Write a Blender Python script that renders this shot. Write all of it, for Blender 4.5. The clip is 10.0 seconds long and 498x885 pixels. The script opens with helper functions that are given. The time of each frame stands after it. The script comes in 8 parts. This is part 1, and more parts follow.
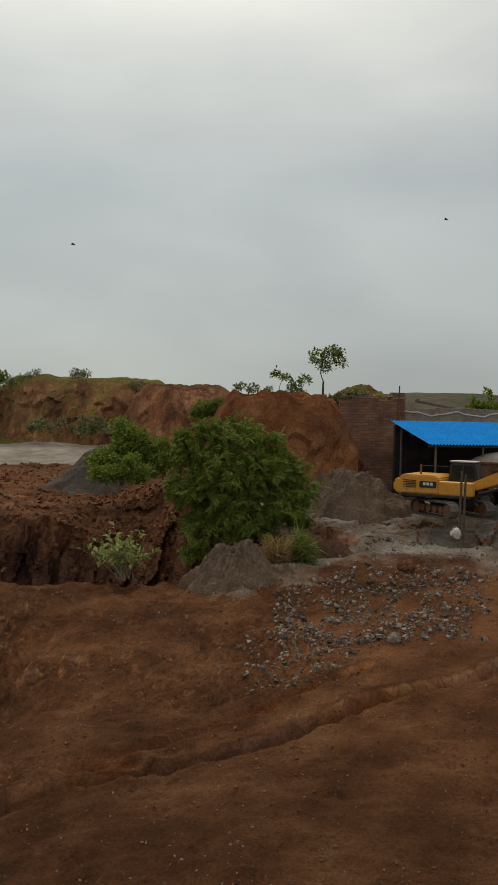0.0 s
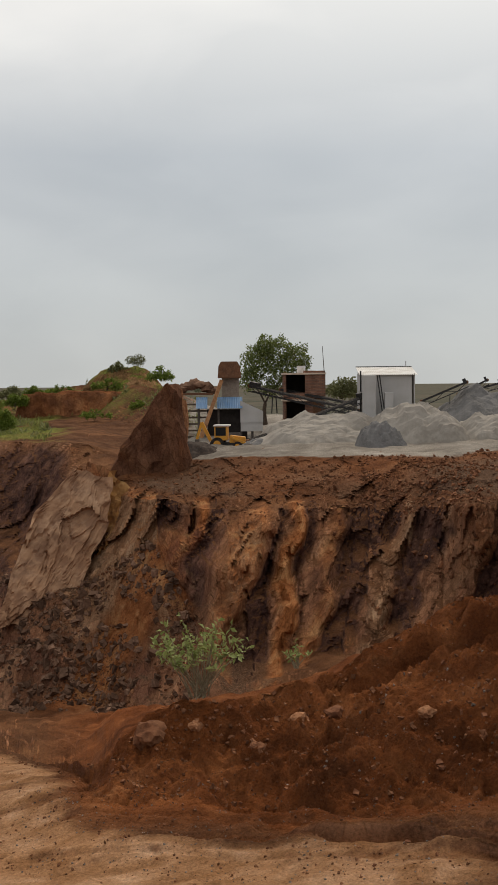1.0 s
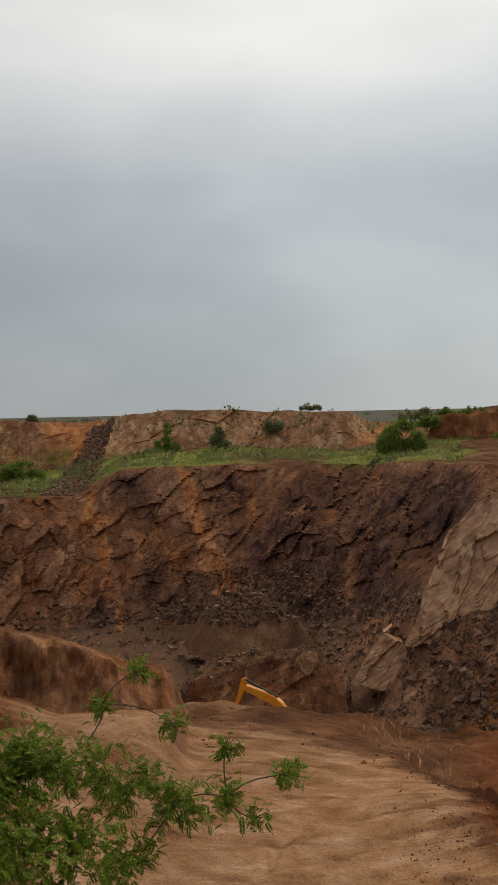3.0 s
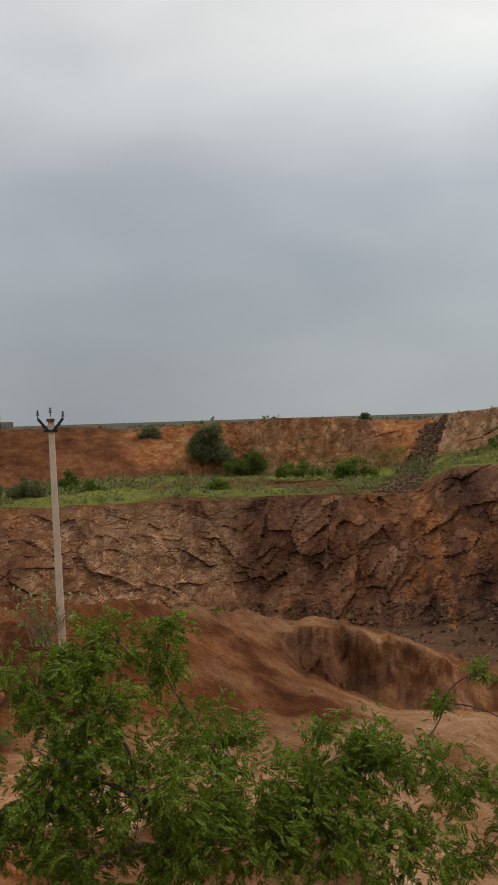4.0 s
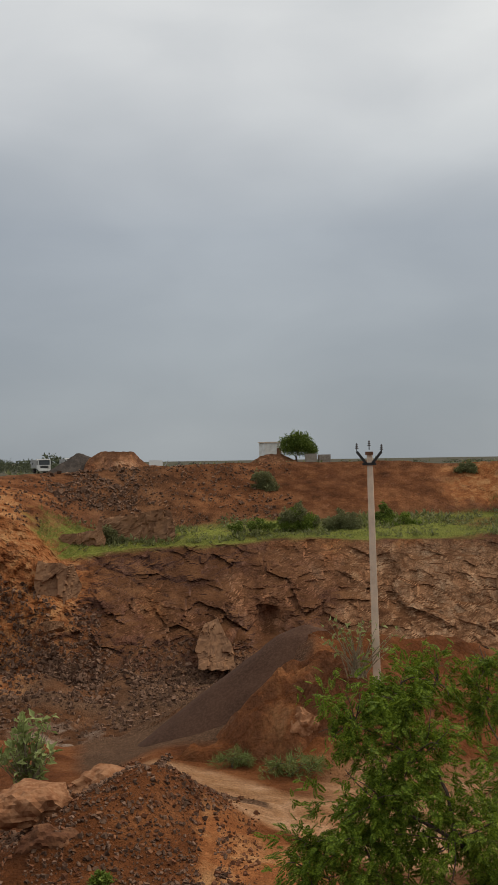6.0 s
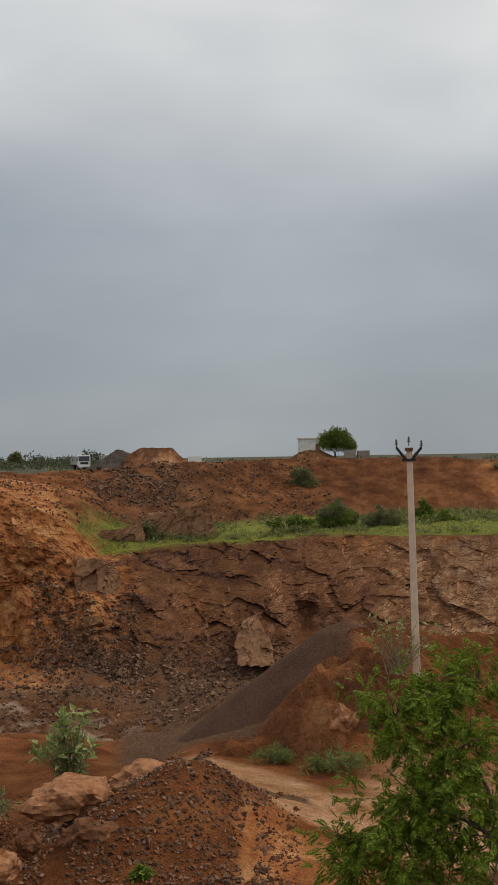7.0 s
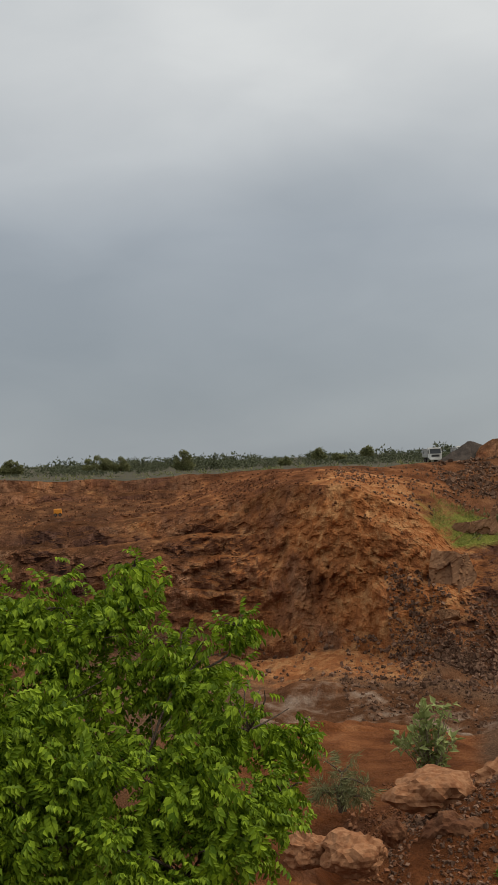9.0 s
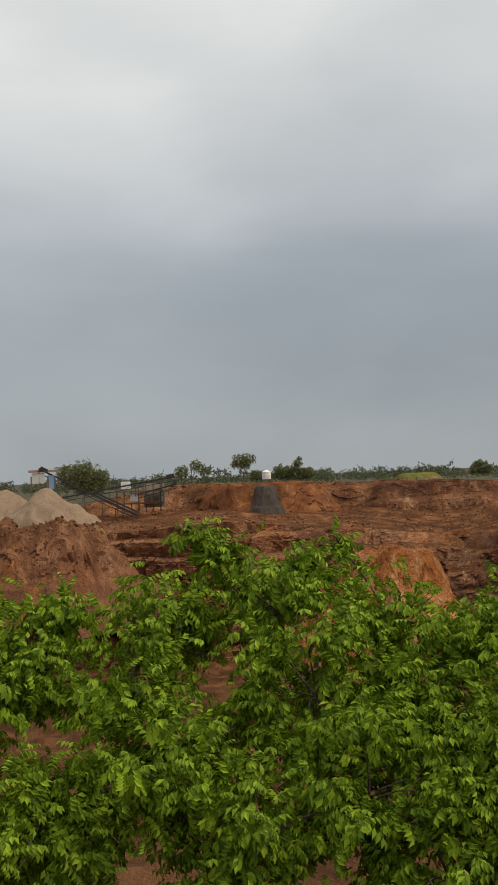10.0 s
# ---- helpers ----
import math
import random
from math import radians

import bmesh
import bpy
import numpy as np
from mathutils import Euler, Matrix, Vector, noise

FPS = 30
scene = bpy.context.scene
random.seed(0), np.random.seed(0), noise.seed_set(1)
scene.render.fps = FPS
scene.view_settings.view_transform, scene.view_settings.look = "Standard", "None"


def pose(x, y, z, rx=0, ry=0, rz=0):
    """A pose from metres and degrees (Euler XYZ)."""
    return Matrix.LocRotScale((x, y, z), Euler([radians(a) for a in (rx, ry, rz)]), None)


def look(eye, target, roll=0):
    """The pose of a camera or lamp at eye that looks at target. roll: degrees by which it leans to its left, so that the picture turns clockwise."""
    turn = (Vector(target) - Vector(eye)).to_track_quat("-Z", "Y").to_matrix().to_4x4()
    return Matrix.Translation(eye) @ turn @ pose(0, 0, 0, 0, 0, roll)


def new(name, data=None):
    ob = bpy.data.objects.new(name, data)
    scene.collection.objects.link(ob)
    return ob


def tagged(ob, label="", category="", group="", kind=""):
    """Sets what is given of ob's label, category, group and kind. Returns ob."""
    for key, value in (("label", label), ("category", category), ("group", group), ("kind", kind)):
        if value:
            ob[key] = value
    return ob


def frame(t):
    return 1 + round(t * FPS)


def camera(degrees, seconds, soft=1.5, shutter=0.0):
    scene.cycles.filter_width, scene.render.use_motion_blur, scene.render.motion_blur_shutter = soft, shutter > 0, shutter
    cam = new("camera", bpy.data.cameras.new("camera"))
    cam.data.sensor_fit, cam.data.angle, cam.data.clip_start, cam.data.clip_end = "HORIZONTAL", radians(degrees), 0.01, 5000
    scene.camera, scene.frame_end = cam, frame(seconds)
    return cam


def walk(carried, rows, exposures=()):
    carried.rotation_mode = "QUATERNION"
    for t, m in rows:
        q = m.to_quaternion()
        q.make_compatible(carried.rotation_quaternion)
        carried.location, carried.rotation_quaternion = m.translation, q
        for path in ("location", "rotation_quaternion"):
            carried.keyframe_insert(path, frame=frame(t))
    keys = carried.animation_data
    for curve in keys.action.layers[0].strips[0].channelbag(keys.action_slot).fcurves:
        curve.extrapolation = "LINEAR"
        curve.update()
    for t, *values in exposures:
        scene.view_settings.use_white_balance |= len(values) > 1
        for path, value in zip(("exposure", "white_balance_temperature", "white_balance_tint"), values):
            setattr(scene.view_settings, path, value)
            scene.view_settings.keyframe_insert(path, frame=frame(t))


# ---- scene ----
LENS = 25.5
cam = camera(LENS, 10.0, soft=1.1)
EYE, FACING, ARM = 30.0, 70.0, 0.4


def at(a, r, z=0.0):
    """Place at bearing a (degrees, to the left positive), r metres from the viewpoint, z metres above eye level."""
    b = radians(a - FACING)
    return Vector((-math.sin(b) * r, math.cos(b) * r, EYE + z))


TURNS = [
    (0.0, 0.0, -2.1, 1.31), (0.2, 5.0, -2.2, 0.85), (0.4, 13.8, -2.49, 0.36), (0.5, 18.38, -2.61, 0.02), (0.6, 22.3, -2.64, -0.06),
    (0.75, 27.6, -2.9, -0.14), (0.9, 31.95, -3.06, -0.4), (1.0, 33.68, -3.08, -0.58), (1.5, 38.44, -3.18, -0.83), (2.0, 44.41, -2.25, -0.97), (2.2, 45.71, -1.91, -0.99),
    (3.3, 59.63, -1.76, -1.47), (3.5, 63.01, -1.78, -1.64), (3.9, 70.14, -1.53, -1.75), (4.0, 71.98, -1.33, -1.8), (4.2, 74.75, -0.93, -1.7),
    (4.5, 77.39, -0.09, -1.65), (5.0, 82.22, 0.77, -1.35), (5.5, 86.1, 0.77, -0.99), (6.0, 88.23, 0.81, -0.9), (7.5, 91.79, 0.52, -1.02),
    (8.0, 94.22, 0.54, -1.27), (8.5, 98.26, 0.55, -1.86), (8.6, 100.06, 0.53, -1.9), (9.0, 108.33, 0.75, -2.14), (9.1, 110.53, 0.81, -2.15), (9.5, 120.11, 1.12, -2.0), (10.0, 132.35, 1.63, -2.15)]
EXPOSURES = [(0.0, -0.2, 6750, 7), (0.5, -0.05, 6700, 9), (1.0, 0.0, 6700, 12), (2.0, -0.25, 6650, 11), (3.5, 0.0, 6550, 10), (5.0, 0.02, 6450, 9), (7.5, 0.0, 6500, 9), (9.0, 0.06, 6550, 8), (10.0, 0.16, 6650, 8)]


def eye_pose(yaw, pitch, roll):
    e = at(yaw, ARM)
    return pose(e.x, e.y, e.z, 90 + pitch, 0, yaw - FACING) @ pose(0, 0, 0, 0, 0, roll)


walk(cam, [(t, eye_pose(yaw, pitch, roll)) for t, yaw, pitch, roll in TURNS], EXPOSURES)

# ---- sky and sun: an overcast afternoon ----
SUN_BEARING, SUN_HEIGHT = 20.0, 48.0
sun_way = (at(SUN_BEARING, math.cos(radians(SUN_HEIGHT))) - Vector((0, 0, EYE))) + Vector((0, 0, math.sin(radians(SUN_HEIGHT))))
sun = new("sun", bpy.data.lights.new("sun", "SUN"))
sun.data.energy, sun.data.angle, sun.data.color = 1.7, radians(34), (1.0, 0.88, 0.72)
sun.matrix_world = look(sun_way * 400, (0, 0, 0))

world = bpy.data.worlds.new("overcast_sky")
scene.world = world
world.use_nodes = True


def link_nodes(tree):
    """Short helpers for one node tree: make a node, join two sockets."""
    def node(kind, **props):
        n = tree.nodes.new(kind)
        for k, v in props.items():
            if k == "op":
                n.operation = v
            elif k == "blend":
                n.blend_type = v
            elif k == "data":
                n.data_type = v
        return n

    def join(a, b):
        tree.links.new(a, b)
    return node, join


def ramp(tree, fac, stops):
    n = tree.nodes.new("ShaderNodeValToRGB")
    while len(n.color_ramp.elements) < len(stops):
        n.color_ramp.elements.new(0.5)
    for e, (p, c) in zip(n.color_ramp.elements, stops):
        e.position, e.color = p, (*c, 1) if len(c) == 3 else c
    tree.links.new(fac, n.inputs["Fac"])
    return n.outputs["Color"]


def build_sky():
    tree = world.node_tree
    tree.nodes.clear()
    node, join = link_nodes(tree)
    out, bg = node("ShaderNodeOutputWorld"), node("ShaderNodeBackground")
    sky = node("ShaderNodeTexSky")
    sky.sky_type, sky.sun_disc = "NISHITA", False
    sky.sun_elevation, sky.sun_rotation = radians(SUN_HEIGHT), math.atan2(sun_way.x, sun_way.y)
    coord, sep = node("ShaderNodeTexCoord"), node("ShaderNodeSeparateXYZ")
    join(coord.outputs["Generated"], sep.inputs[0])
    # layered cloud deck: wide soft noise, drawn out sideways
    stretch = node("ShaderNodeMapping")
    stretch.inputs["Scale"].default_value = (1.1, 1.1, 2.6)
    join(coord.outputs["Generated"], stretch.inputs["Vector"])
    big, fine = node("ShaderNodeTexNoise"), node("ShaderNodeTexNoise")
    for n, s, d, w in ((big, 2.2, 2, 0.4), (fine, 6.0, 4, 0.5)):
        n.inputs["Scale"].default_value, n.inputs["Detail"].default_value, n.inputs["Roughness"].default_value = s, d, w
        n.inputs["Distortion"].default_value = 0.35
        join(stretch.outputs[0], n.inputs["Vector"])
    add = node("ShaderNodeMath", op="MULTIPLY_ADD")
    join(fine.outputs["Fac"], add.inputs[0])
    add.inputs[1].default_value = 0.3
    join(big.outputs["Fac"], add.inputs[2])
    height = ramp(tree, sep.outputs["Z"], [(0.0, (0.315, 0.34, 0.36)), (0.10, (0.335, 0.365, 0.395)), (0.20, (0.38, 0.412, 0.450)), (0.33, (0.645, 0.655, 0.66)), (0.5, (0.79, 0.79, 0.775)), (1.0, (0.90, 0.90, 0.88))])
    cloud = ramp(tree, add.outputs[0], [(0.46, (0.86, 0.875, 0.89)), (0.64, (1.0, 1.0, 1.0)), (0.82, (1.16, 1.15, 1.13))])
    # the deck is thinner, and so brighter, round the sun's bearing
    dot = node("ShaderNodeVectorMath", op="DOT_PRODUCT")
    flat = Vector((sun_way.x, sun_way.y, 0)).normalized()
    dot.inputs[1].default_value = flat
    join(coord.outputs["Generated"], dot.inputs[0])
    side = ramp(tree, dot.outputs["Value"], [(0.0, (0.92, 0.93, 0.95)), (0.55, (1.0, 1.0, 1.0)), (1.0, (1.57, 1.56, 1.49))])
    m1, m2, m3 = (node("ShaderNodeMix", data="RGBA", blend="MULTIPLY") for _ in range(3))
    for m in (m1, m2):
        m.inputs["Factor"].default_value = 1.0
    join(height, m1.inputs["A"]), join(cloud, m1.inputs["B"])
    join(m1.outputs["Result"], m2.inputs["A"]), join(side, m2.inputs["B"])
    m3.blend_type = "MIX"
    m3.inputs["Factor"].default_value = 0.96
    dim = node("ShaderNodeVectorMath", op="SCALE")
    dim.inputs["Scale"].default_value = 0.1
    join(sky.outputs[0], dim.inputs[0])
    join(dim.outputs[0], m3.inputs["A"]), join(m2.outputs["Result"], m3.inputs["B"])
    join(m3.outputs["Result"], bg.inputs["Color"])
    bg.inputs["Strength"].default_value = 1.0
    join(bg.outputs[0], out.inputs["Surface"])


build_sky()


# ---- materials ----
def material(name, base, rough=0.9, vary=(), bump=0.0, bump_scale=8.0, metal=0.0, island=0.0, obj=0.0, scale=1.0):
    """A surface with base colour, two scales of variation towards the colours in vary, fine relief, and change from piece to piece."""
    mat = bpy.data.materials.new(name)
    mat.use_nodes = True
    tree = mat.node_tree
    node, join = link_nodes(tree)
    bsdf = tree.nodes["Principled BSDF"]
    bsdf.inputs["Roughness"].default_value, bsdf.inputs["Metallic"].default_value = rough, metal
    bsdf.inputs["Specular IOR Level"].default_value = 0.06 if rough > 0.88 else 0.2 if rough > 0.7 else 0.5
    rgb = node("ShaderNodeRGB")
    rgb.outputs[0].default_value = (*base, 1)
    colour = rgb.outputs[0]
    coord = node("ShaderNodeTexCoord")
    for k, (tint, s, amount) in enumerate(vary):
        n = node("ShaderNodeTexNoise")
        n.inputs["Scale"].default_value, n.inputs["Detail"].default_value, n.inputs["Roughness"].default_value = s * scale, 6, 0.62
        join(coord.outputs["Object"], n.inputs["Vector"])
        f = ramp(tree, n.outputs["Fac"], [(0.42, (0, 0, 0)), (0.62, (amount,) * 3)])
        mix = node("ShaderNodeMix", data="RGBA")
        join(f, mix.inputs["Factor"]), join(colour, mix.inputs["A"])
        mix.inputs["B"].default_value = (*tint, 1)
        colour = mix.outputs["Result"]
    for amount, source in ((island, "ShaderNodeNewGeometry"), (obj, "ShaderNodeObjectInfo")):
        if amount:
            src = node(source)
            hsv, mr = node("ShaderNodeHueSaturation"), node("ShaderNodeMapRange")
            mr.inputs["To Min"].default_value, mr.inputs["To Max"].default_value = 1 - amount, 1 + amount
            join(src.outputs["Random Per Island" if source.endswith("Geometry") else "Random"], mr.inputs["Value"])
            join(mr.outputs[0], hsv.inputs["Value"]), join(colour, hsv.inputs["Color"])
            colour = hsv.outputs[0]
    join(colour, bsdf.inputs["Base Color"])
    if bump:
        n, b = node("ShaderNodeTexNoise"), node("ShaderNodeBump")
        n.inputs["Scale"].default_value, n.inputs["Detail"].default_value = bump_scale, 8
        b.inputs["Strength"].default_value, b.inputs["Distance"].default_value = min(1, bump), 0.05
        join(coord.outputs["Object"], n.inputs["Vector"]), join(n.outputs["Fac"], b.inputs["Height"])
        join(b.outputs[0], bsdf.inputs["Normal"])
    return mat


def leaf_material(name, base, tip):
    mat = bpy.data.materials.new(name)
    mat.use_nodes = True
    tree = mat.node_tree
    node, join = link_nodes(tree)
    bsdf = tree.nodes["Principled BSDF"]
    geo = node("ShaderNodeNewGeometry")
    colour = ramp(tree, geo.outputs["Random Per Island"], [(0.0, base), (0.6, [(p + q) / 2 for p, q in zip(base, tip)]), (1.0, tip)])
    join(colour, bsdf.inputs["Base Color"])
    bsdf.inputs["Roughness"].default_value = 0.55
    bsdf.inputs["Specular IOR Level"].default_value = 0.14
    glow = node("ShaderNodeBsdfTranslucent")
    join(colour, glow.inputs["Color"])
    mix = node("ShaderNodeMixShader")
    mix.inputs[0].default_value = 0.28
    join(bsdf.outputs[0], mix.inputs[1]), join(glow.outputs[0], mix.inputs[2])
    join(mix.outputs[0], tree.nodes["Material Output"].inputs["Surface"])
    return mat


def terrain_material():
    """Quarry ground: red soil, stone dust, haul road, gravel and grass by the sheet's own layers; bare rock where it is steep."""
    mat = bpy.data.materials.new("quarry_ground")
    mat.use_nodes = True
    tree = mat.node_tree
    node, join = link_nodes(tree)
    bsdf = tree.nodes["Principled BSDF"]
    bsdf.inputs["Roughness"].default_value, bsdf.inputs["Specular IOR Level"].default_value = 0.95, 0.05
    coord, geo = node("ShaderNodeTexCoord"), node("ShaderNodeNewGeometry")

    def tex(scale, detail=6, rough=0.6, squash=(1, 1, 1), kind="ShaderNodeTexNoise", warp=0.0):
        n, m = node(kind), node("ShaderNodeMapping")
        m.inputs["Scale"].default_value = squash
        join(coord.outputs["Object"], m.inputs[0]), join(m.outputs[0], n.inputs["Vector"])
        n.inputs["Scale"].default_value = scale
        if kind == "ShaderNodeTexNoise":
            n.inputs["Detail"].default_value, n.inputs["Roughness"].default_value, n.inputs["Distortion"].default_value = detail, rough, warp
        return n

    def blend(a, b, f, how="MIX"):
        m = node("ShaderNodeMix", data="RGBA", blend=how)
        if isinstance(f, float):
            m.inputs["Factor"].default_value = f
        else:
            join(f, m.inputs["Factor"])
        for s, v in (("A", a), ("B", b)):
            if isinstance(v, tuple):
                m.inputs[s].default_value = (*v, 1)
            else:
                join(v, m.inputs[s])
        return m.outputs["Result"]

    def math2(op, a, b):
        m = node("ShaderNodeMath", op=op)
        m.use_clamp = True
        for k, v in ((0, a), (1, b)):
            if isinstance(v, float):
                m.inputs[k].default_value = v
            else:
                join(v, m.inputs[k])
        return m.outputs[0]

    def layer(name):
        n, s = node("ShaderNodeAttribute"), node("ShaderNodeSeparateColor")
        n.attribute_name = name
        join(n.outputs["Color"], s.inputs[0])
        return (*s.outputs, n.outputs["Alpha"])

    grass, dust, road, gravel = layer("soil")
    ochre, pale, dark, red = layer("rock")
    wide, mid, fine = tex(0.05, 4), tex(0.35, 6), tex(3.0, 8, 0.7)
    grit = tex(9.0, 6, 0.75)

    def frayed(mask, lo=0.3, hi=0.7):
        """A layer's edge, broken up by noise."""
        m = node("ShaderNodeMath", op="MULTIPLY_ADD")
        join(mid.outputs["Fac"], m.inputs[0])
        m.inputs[1].default_value = 0.9
        s = node("ShaderNodeMath", op="SUBTRACT")
        join(mask, s.inputs[0])
        s.inputs[1].default_value = 0.45
        join(s.outputs[0], m.inputs[2])
        r = node("ShaderNodeMapRange")
        r.inputs["From Min"].default_value, r.inputs["From Max"].default_value = lo, hi
        join(m.outputs[0], r.inputs["Value"])
        return math2("MULTIPLY", r.outputs[0], math2("MULTIPLY", mask, 8.0))

    # soils
    soil = ramp(tree, mid.outputs["Fac"], [(0.3, (0.066, 0.035, 0.022)), (0.5, (0.128, 0.068, 0.042)), (0.7, (0.215, 0.120, 0.074))])
    redsoil = ramp(tree, mid.outputs["Fac"], [(0.28, (0.068, 0.028, 0.016)), (0.48, (0.178, 0.074, 0.041)), (0.62, (0.27, 0.122, 0.068)), (0.78, (0.42, 0.228, 0.138))])
    soil = blend(soil, redsoil, red)
    tracks = tex(0.5, 5, 0.6, (1, 1, 1), warp=0.6)
    tan = ramp(tree, tracks.outputs["Fac"], [(0.3, (0.23, 0.128, 0.074)), (0.48, (0.35, 0.212, 0.132)), (0.6, (0.44, 0.285, 0.19)), (0.75, (0.57, 0.41, 0.30))])
    soil = blend(soil, tan, frayed(road))
    gravels = ramp(tree, grit.outputs["Fac"], [(0.3, (0.062, 0.038, 0.025)), (0.5, (0.125, 0.078, 0.053)), (0.72, (0.25, 0.17, 0.125))])
    soil = blend(soil, gravels, frayed(gravel))
    dusts = ramp(tree, mid.outputs["Fac"], [(0.3, (0.17, 0.155, 0.135)), (0.55, (0.29, 0.27, 0.24)), (0.75, (0.40, 0.38, 0.345))])
    soil = blend(soil, dusts, frayed(dust))
    # rock by steepness
    joints = tex(0.42, kind="ShaderNodeTexVoronoi", squash=(1.5, 1.5, 0.3))
    joints.feature = "DISTANCE_TO_EDGE"
    streak = tex(0.12, 7, 0.65, (1.6, 1.6, 0.5), warp=0.8)
    patch = tex(0.6, 7, 0.68, (1, 1, 0.7), warp=0.5)
    rock = ramp(tree, streak.outputs["Fac"], [(0.30, (0.10, 0.060, 0.045)), (0.42, (0.20, 0.112, 0.078)), (0.50, (0.29, 0.165, 0.112)), (0.58, (0.38, 0.225, 0.152)), (0.72, (0.52, 0.36, 0.255))])
    ochres = ramp(tree, patch.outputs["Fac"], [(0.32, (0.185, 0.082, 0.047)), (0.48, (0.36, 0.171, 0.096)), (0.66, (0.54, 0.335, 0.195))])
    rock = blend(rock, ochres, frayed(ochre))
    rusty, dusky = tex(0.10, 5, 0.6, (1, 1, 0.6), warp=1.0), tex(0.08, 5, 0.6, (1.3, 1, 0.5), warp=0.8)
    rock = blend(rock, ochres, ramp(tree, rusty.outputs["Fac"], [(0.50, (0, 0, 0)), (0.62, (0.75, 0.75, 0.75))]))
    rock = blend(rock, (0.16, 0.088, 0.072), ramp(tree, dusky.outputs["Fac"], [(0.50, (0, 0, 0)), (0.62, (0.6, 0.6, 0.6))]))
    pales = ramp(tree, patch.outputs["Fac"], [(0.32, (0.21, 0.12, 0.078)), (0.5, (0.38, 0.24, 0.16)), (0.7, (0.56, 0.41, 0.29))])
    rock = blend(rock, pales, frayed(pale))
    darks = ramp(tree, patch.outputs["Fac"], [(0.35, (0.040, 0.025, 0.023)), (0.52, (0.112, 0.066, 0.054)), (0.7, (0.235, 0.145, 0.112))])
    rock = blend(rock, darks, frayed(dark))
    crack = ramp(tree, joints.outputs["Distance"], [(0.0, (0.45, 0.42, 0.40)), (0.05, (1, 1, 1))])
    rock = blend(rock, crack, 0.35, "MULTIPLY")
    small = tex(1.25, kind="ShaderNodeTexVoronoi", squash=(1, 1, 0.6))
    small.feature = "DISTANCE_TO_EDGE"
    crack2 = ramp(tree, small.outputs["Distance"], [(0.0, (0.35, 0.33, 0.32)), (0.07, (1, 1, 1))])
    rock = blend(rock, crack2, 0.5, "MULTIPLY")
    facet = tex(1.25, kind="ShaderNodeTexVoronoi", squash=(1, 1, 0.6))
    shade = node("ShaderNodeSeparateColor")
    join(facet.outputs["Color"], shade.inputs[0])
    tone = ramp(tree, shade.outputs[0], [(0.0, (0.62, 0.60, 0.58)), (0.5, (1, 1, 1)), (1.0, (1.42, 1.38, 1.34))])
    rock = blend(rock, tone, 0.55, "MULTIPLY")
    sep = node("ShaderNodeSeparateXYZ")
    join(geo.outputs["Normal"], sep.inputs[0])
    steep = node("ShaderNodeMapRange")
    steep.inputs["From Min"].default_value, steep.inputs["From Max"].default_value = 0.86, 0.62
    join(sep.outputs["Z"], steep.inputs["Value"])
    steepness = math2("MULTIPLY", steep.outputs[0], math2("SUBTRACT", 1.0, math2("MULTIPLY", red, 0.85)))
    soil = blend(soil, ochres, math2("MULTIPLY", frayed(ochre), 0.8))
    colour = blend(soil, rock, steepness)
    # grass
    greens = ramp(tree, fine.outputs["Fac"], [(0.3, (0.075, 0.088, 0.026)), (0.5, (0.155, 0.170, 0.052)), (0.72, (0.29, 0.275, 0.115))])
    colour = blend(colour, greens, math2("MULTIPLY", frayed(grass), math2("SUBTRACT", 1.0, math2("MULTIPLY", steep.outputs[0], 0.8))))
    # overall mottling
    stain = ramp(tree, wide.outputs["Fac"], [(0.35, (0.74, 0.72, 0.71)), (0.65, (1.2, 1.17, 1.14))])
    colour = blend(colour, stain, 1.0, "MULTIPLY")
    speck = ramp(tree, grit.outputs["Fac"], [(0.28, (0.5, 0.5, 0.5)), (0.5, (1.0, 1.0, 1.0)), (0.62, (1.25, 1.22, 1.2)), (0.8, (2.1, 2.0, 1.9))])
    colour = blend(colour, speck, 0.8, "MULTIPLY")
    rich = node("ShaderNodeHueSaturation")
    rich.inputs["Saturation"].default_value, rich.inputs["Value"].default_value = 1.16, 1.04
    join(colour, rich.inputs["Color"])
    join(rich.outputs[0], bsdf.inputs["Base Color"])
    bump, bump2 = node("ShaderNodeBump"), node("ShaderNodeBump")
    bump.inputs["Strength"].default_value, bump.inputs["Distance"].default_value = 1.0, 0.35
    join(fine.outputs["Fac"], bump.inputs["Height"])
    bump2.inputs["Strength"].default_value, bump2.inputs["Distance"].default_value = 0.8, 0.45
    join(patch.outputs["Fac"], bump2.inputs["Height"])
    join(bump.outputs[0], bump2.inputs["Normal"])
    join(bump2.outputs[0], bsdf.inputs["Normal"])
    return mat


GROUND = terrain_material()
SCRUBLAND = material("dry_scrub_plain", (0.074, 0.068, 0.048), 0.95, [((0.040, 0.046, 0.030), 0.03, 0.8), ((0.12, 0.095, 0.065), 0.15, 0.6)], 0.5, 2)

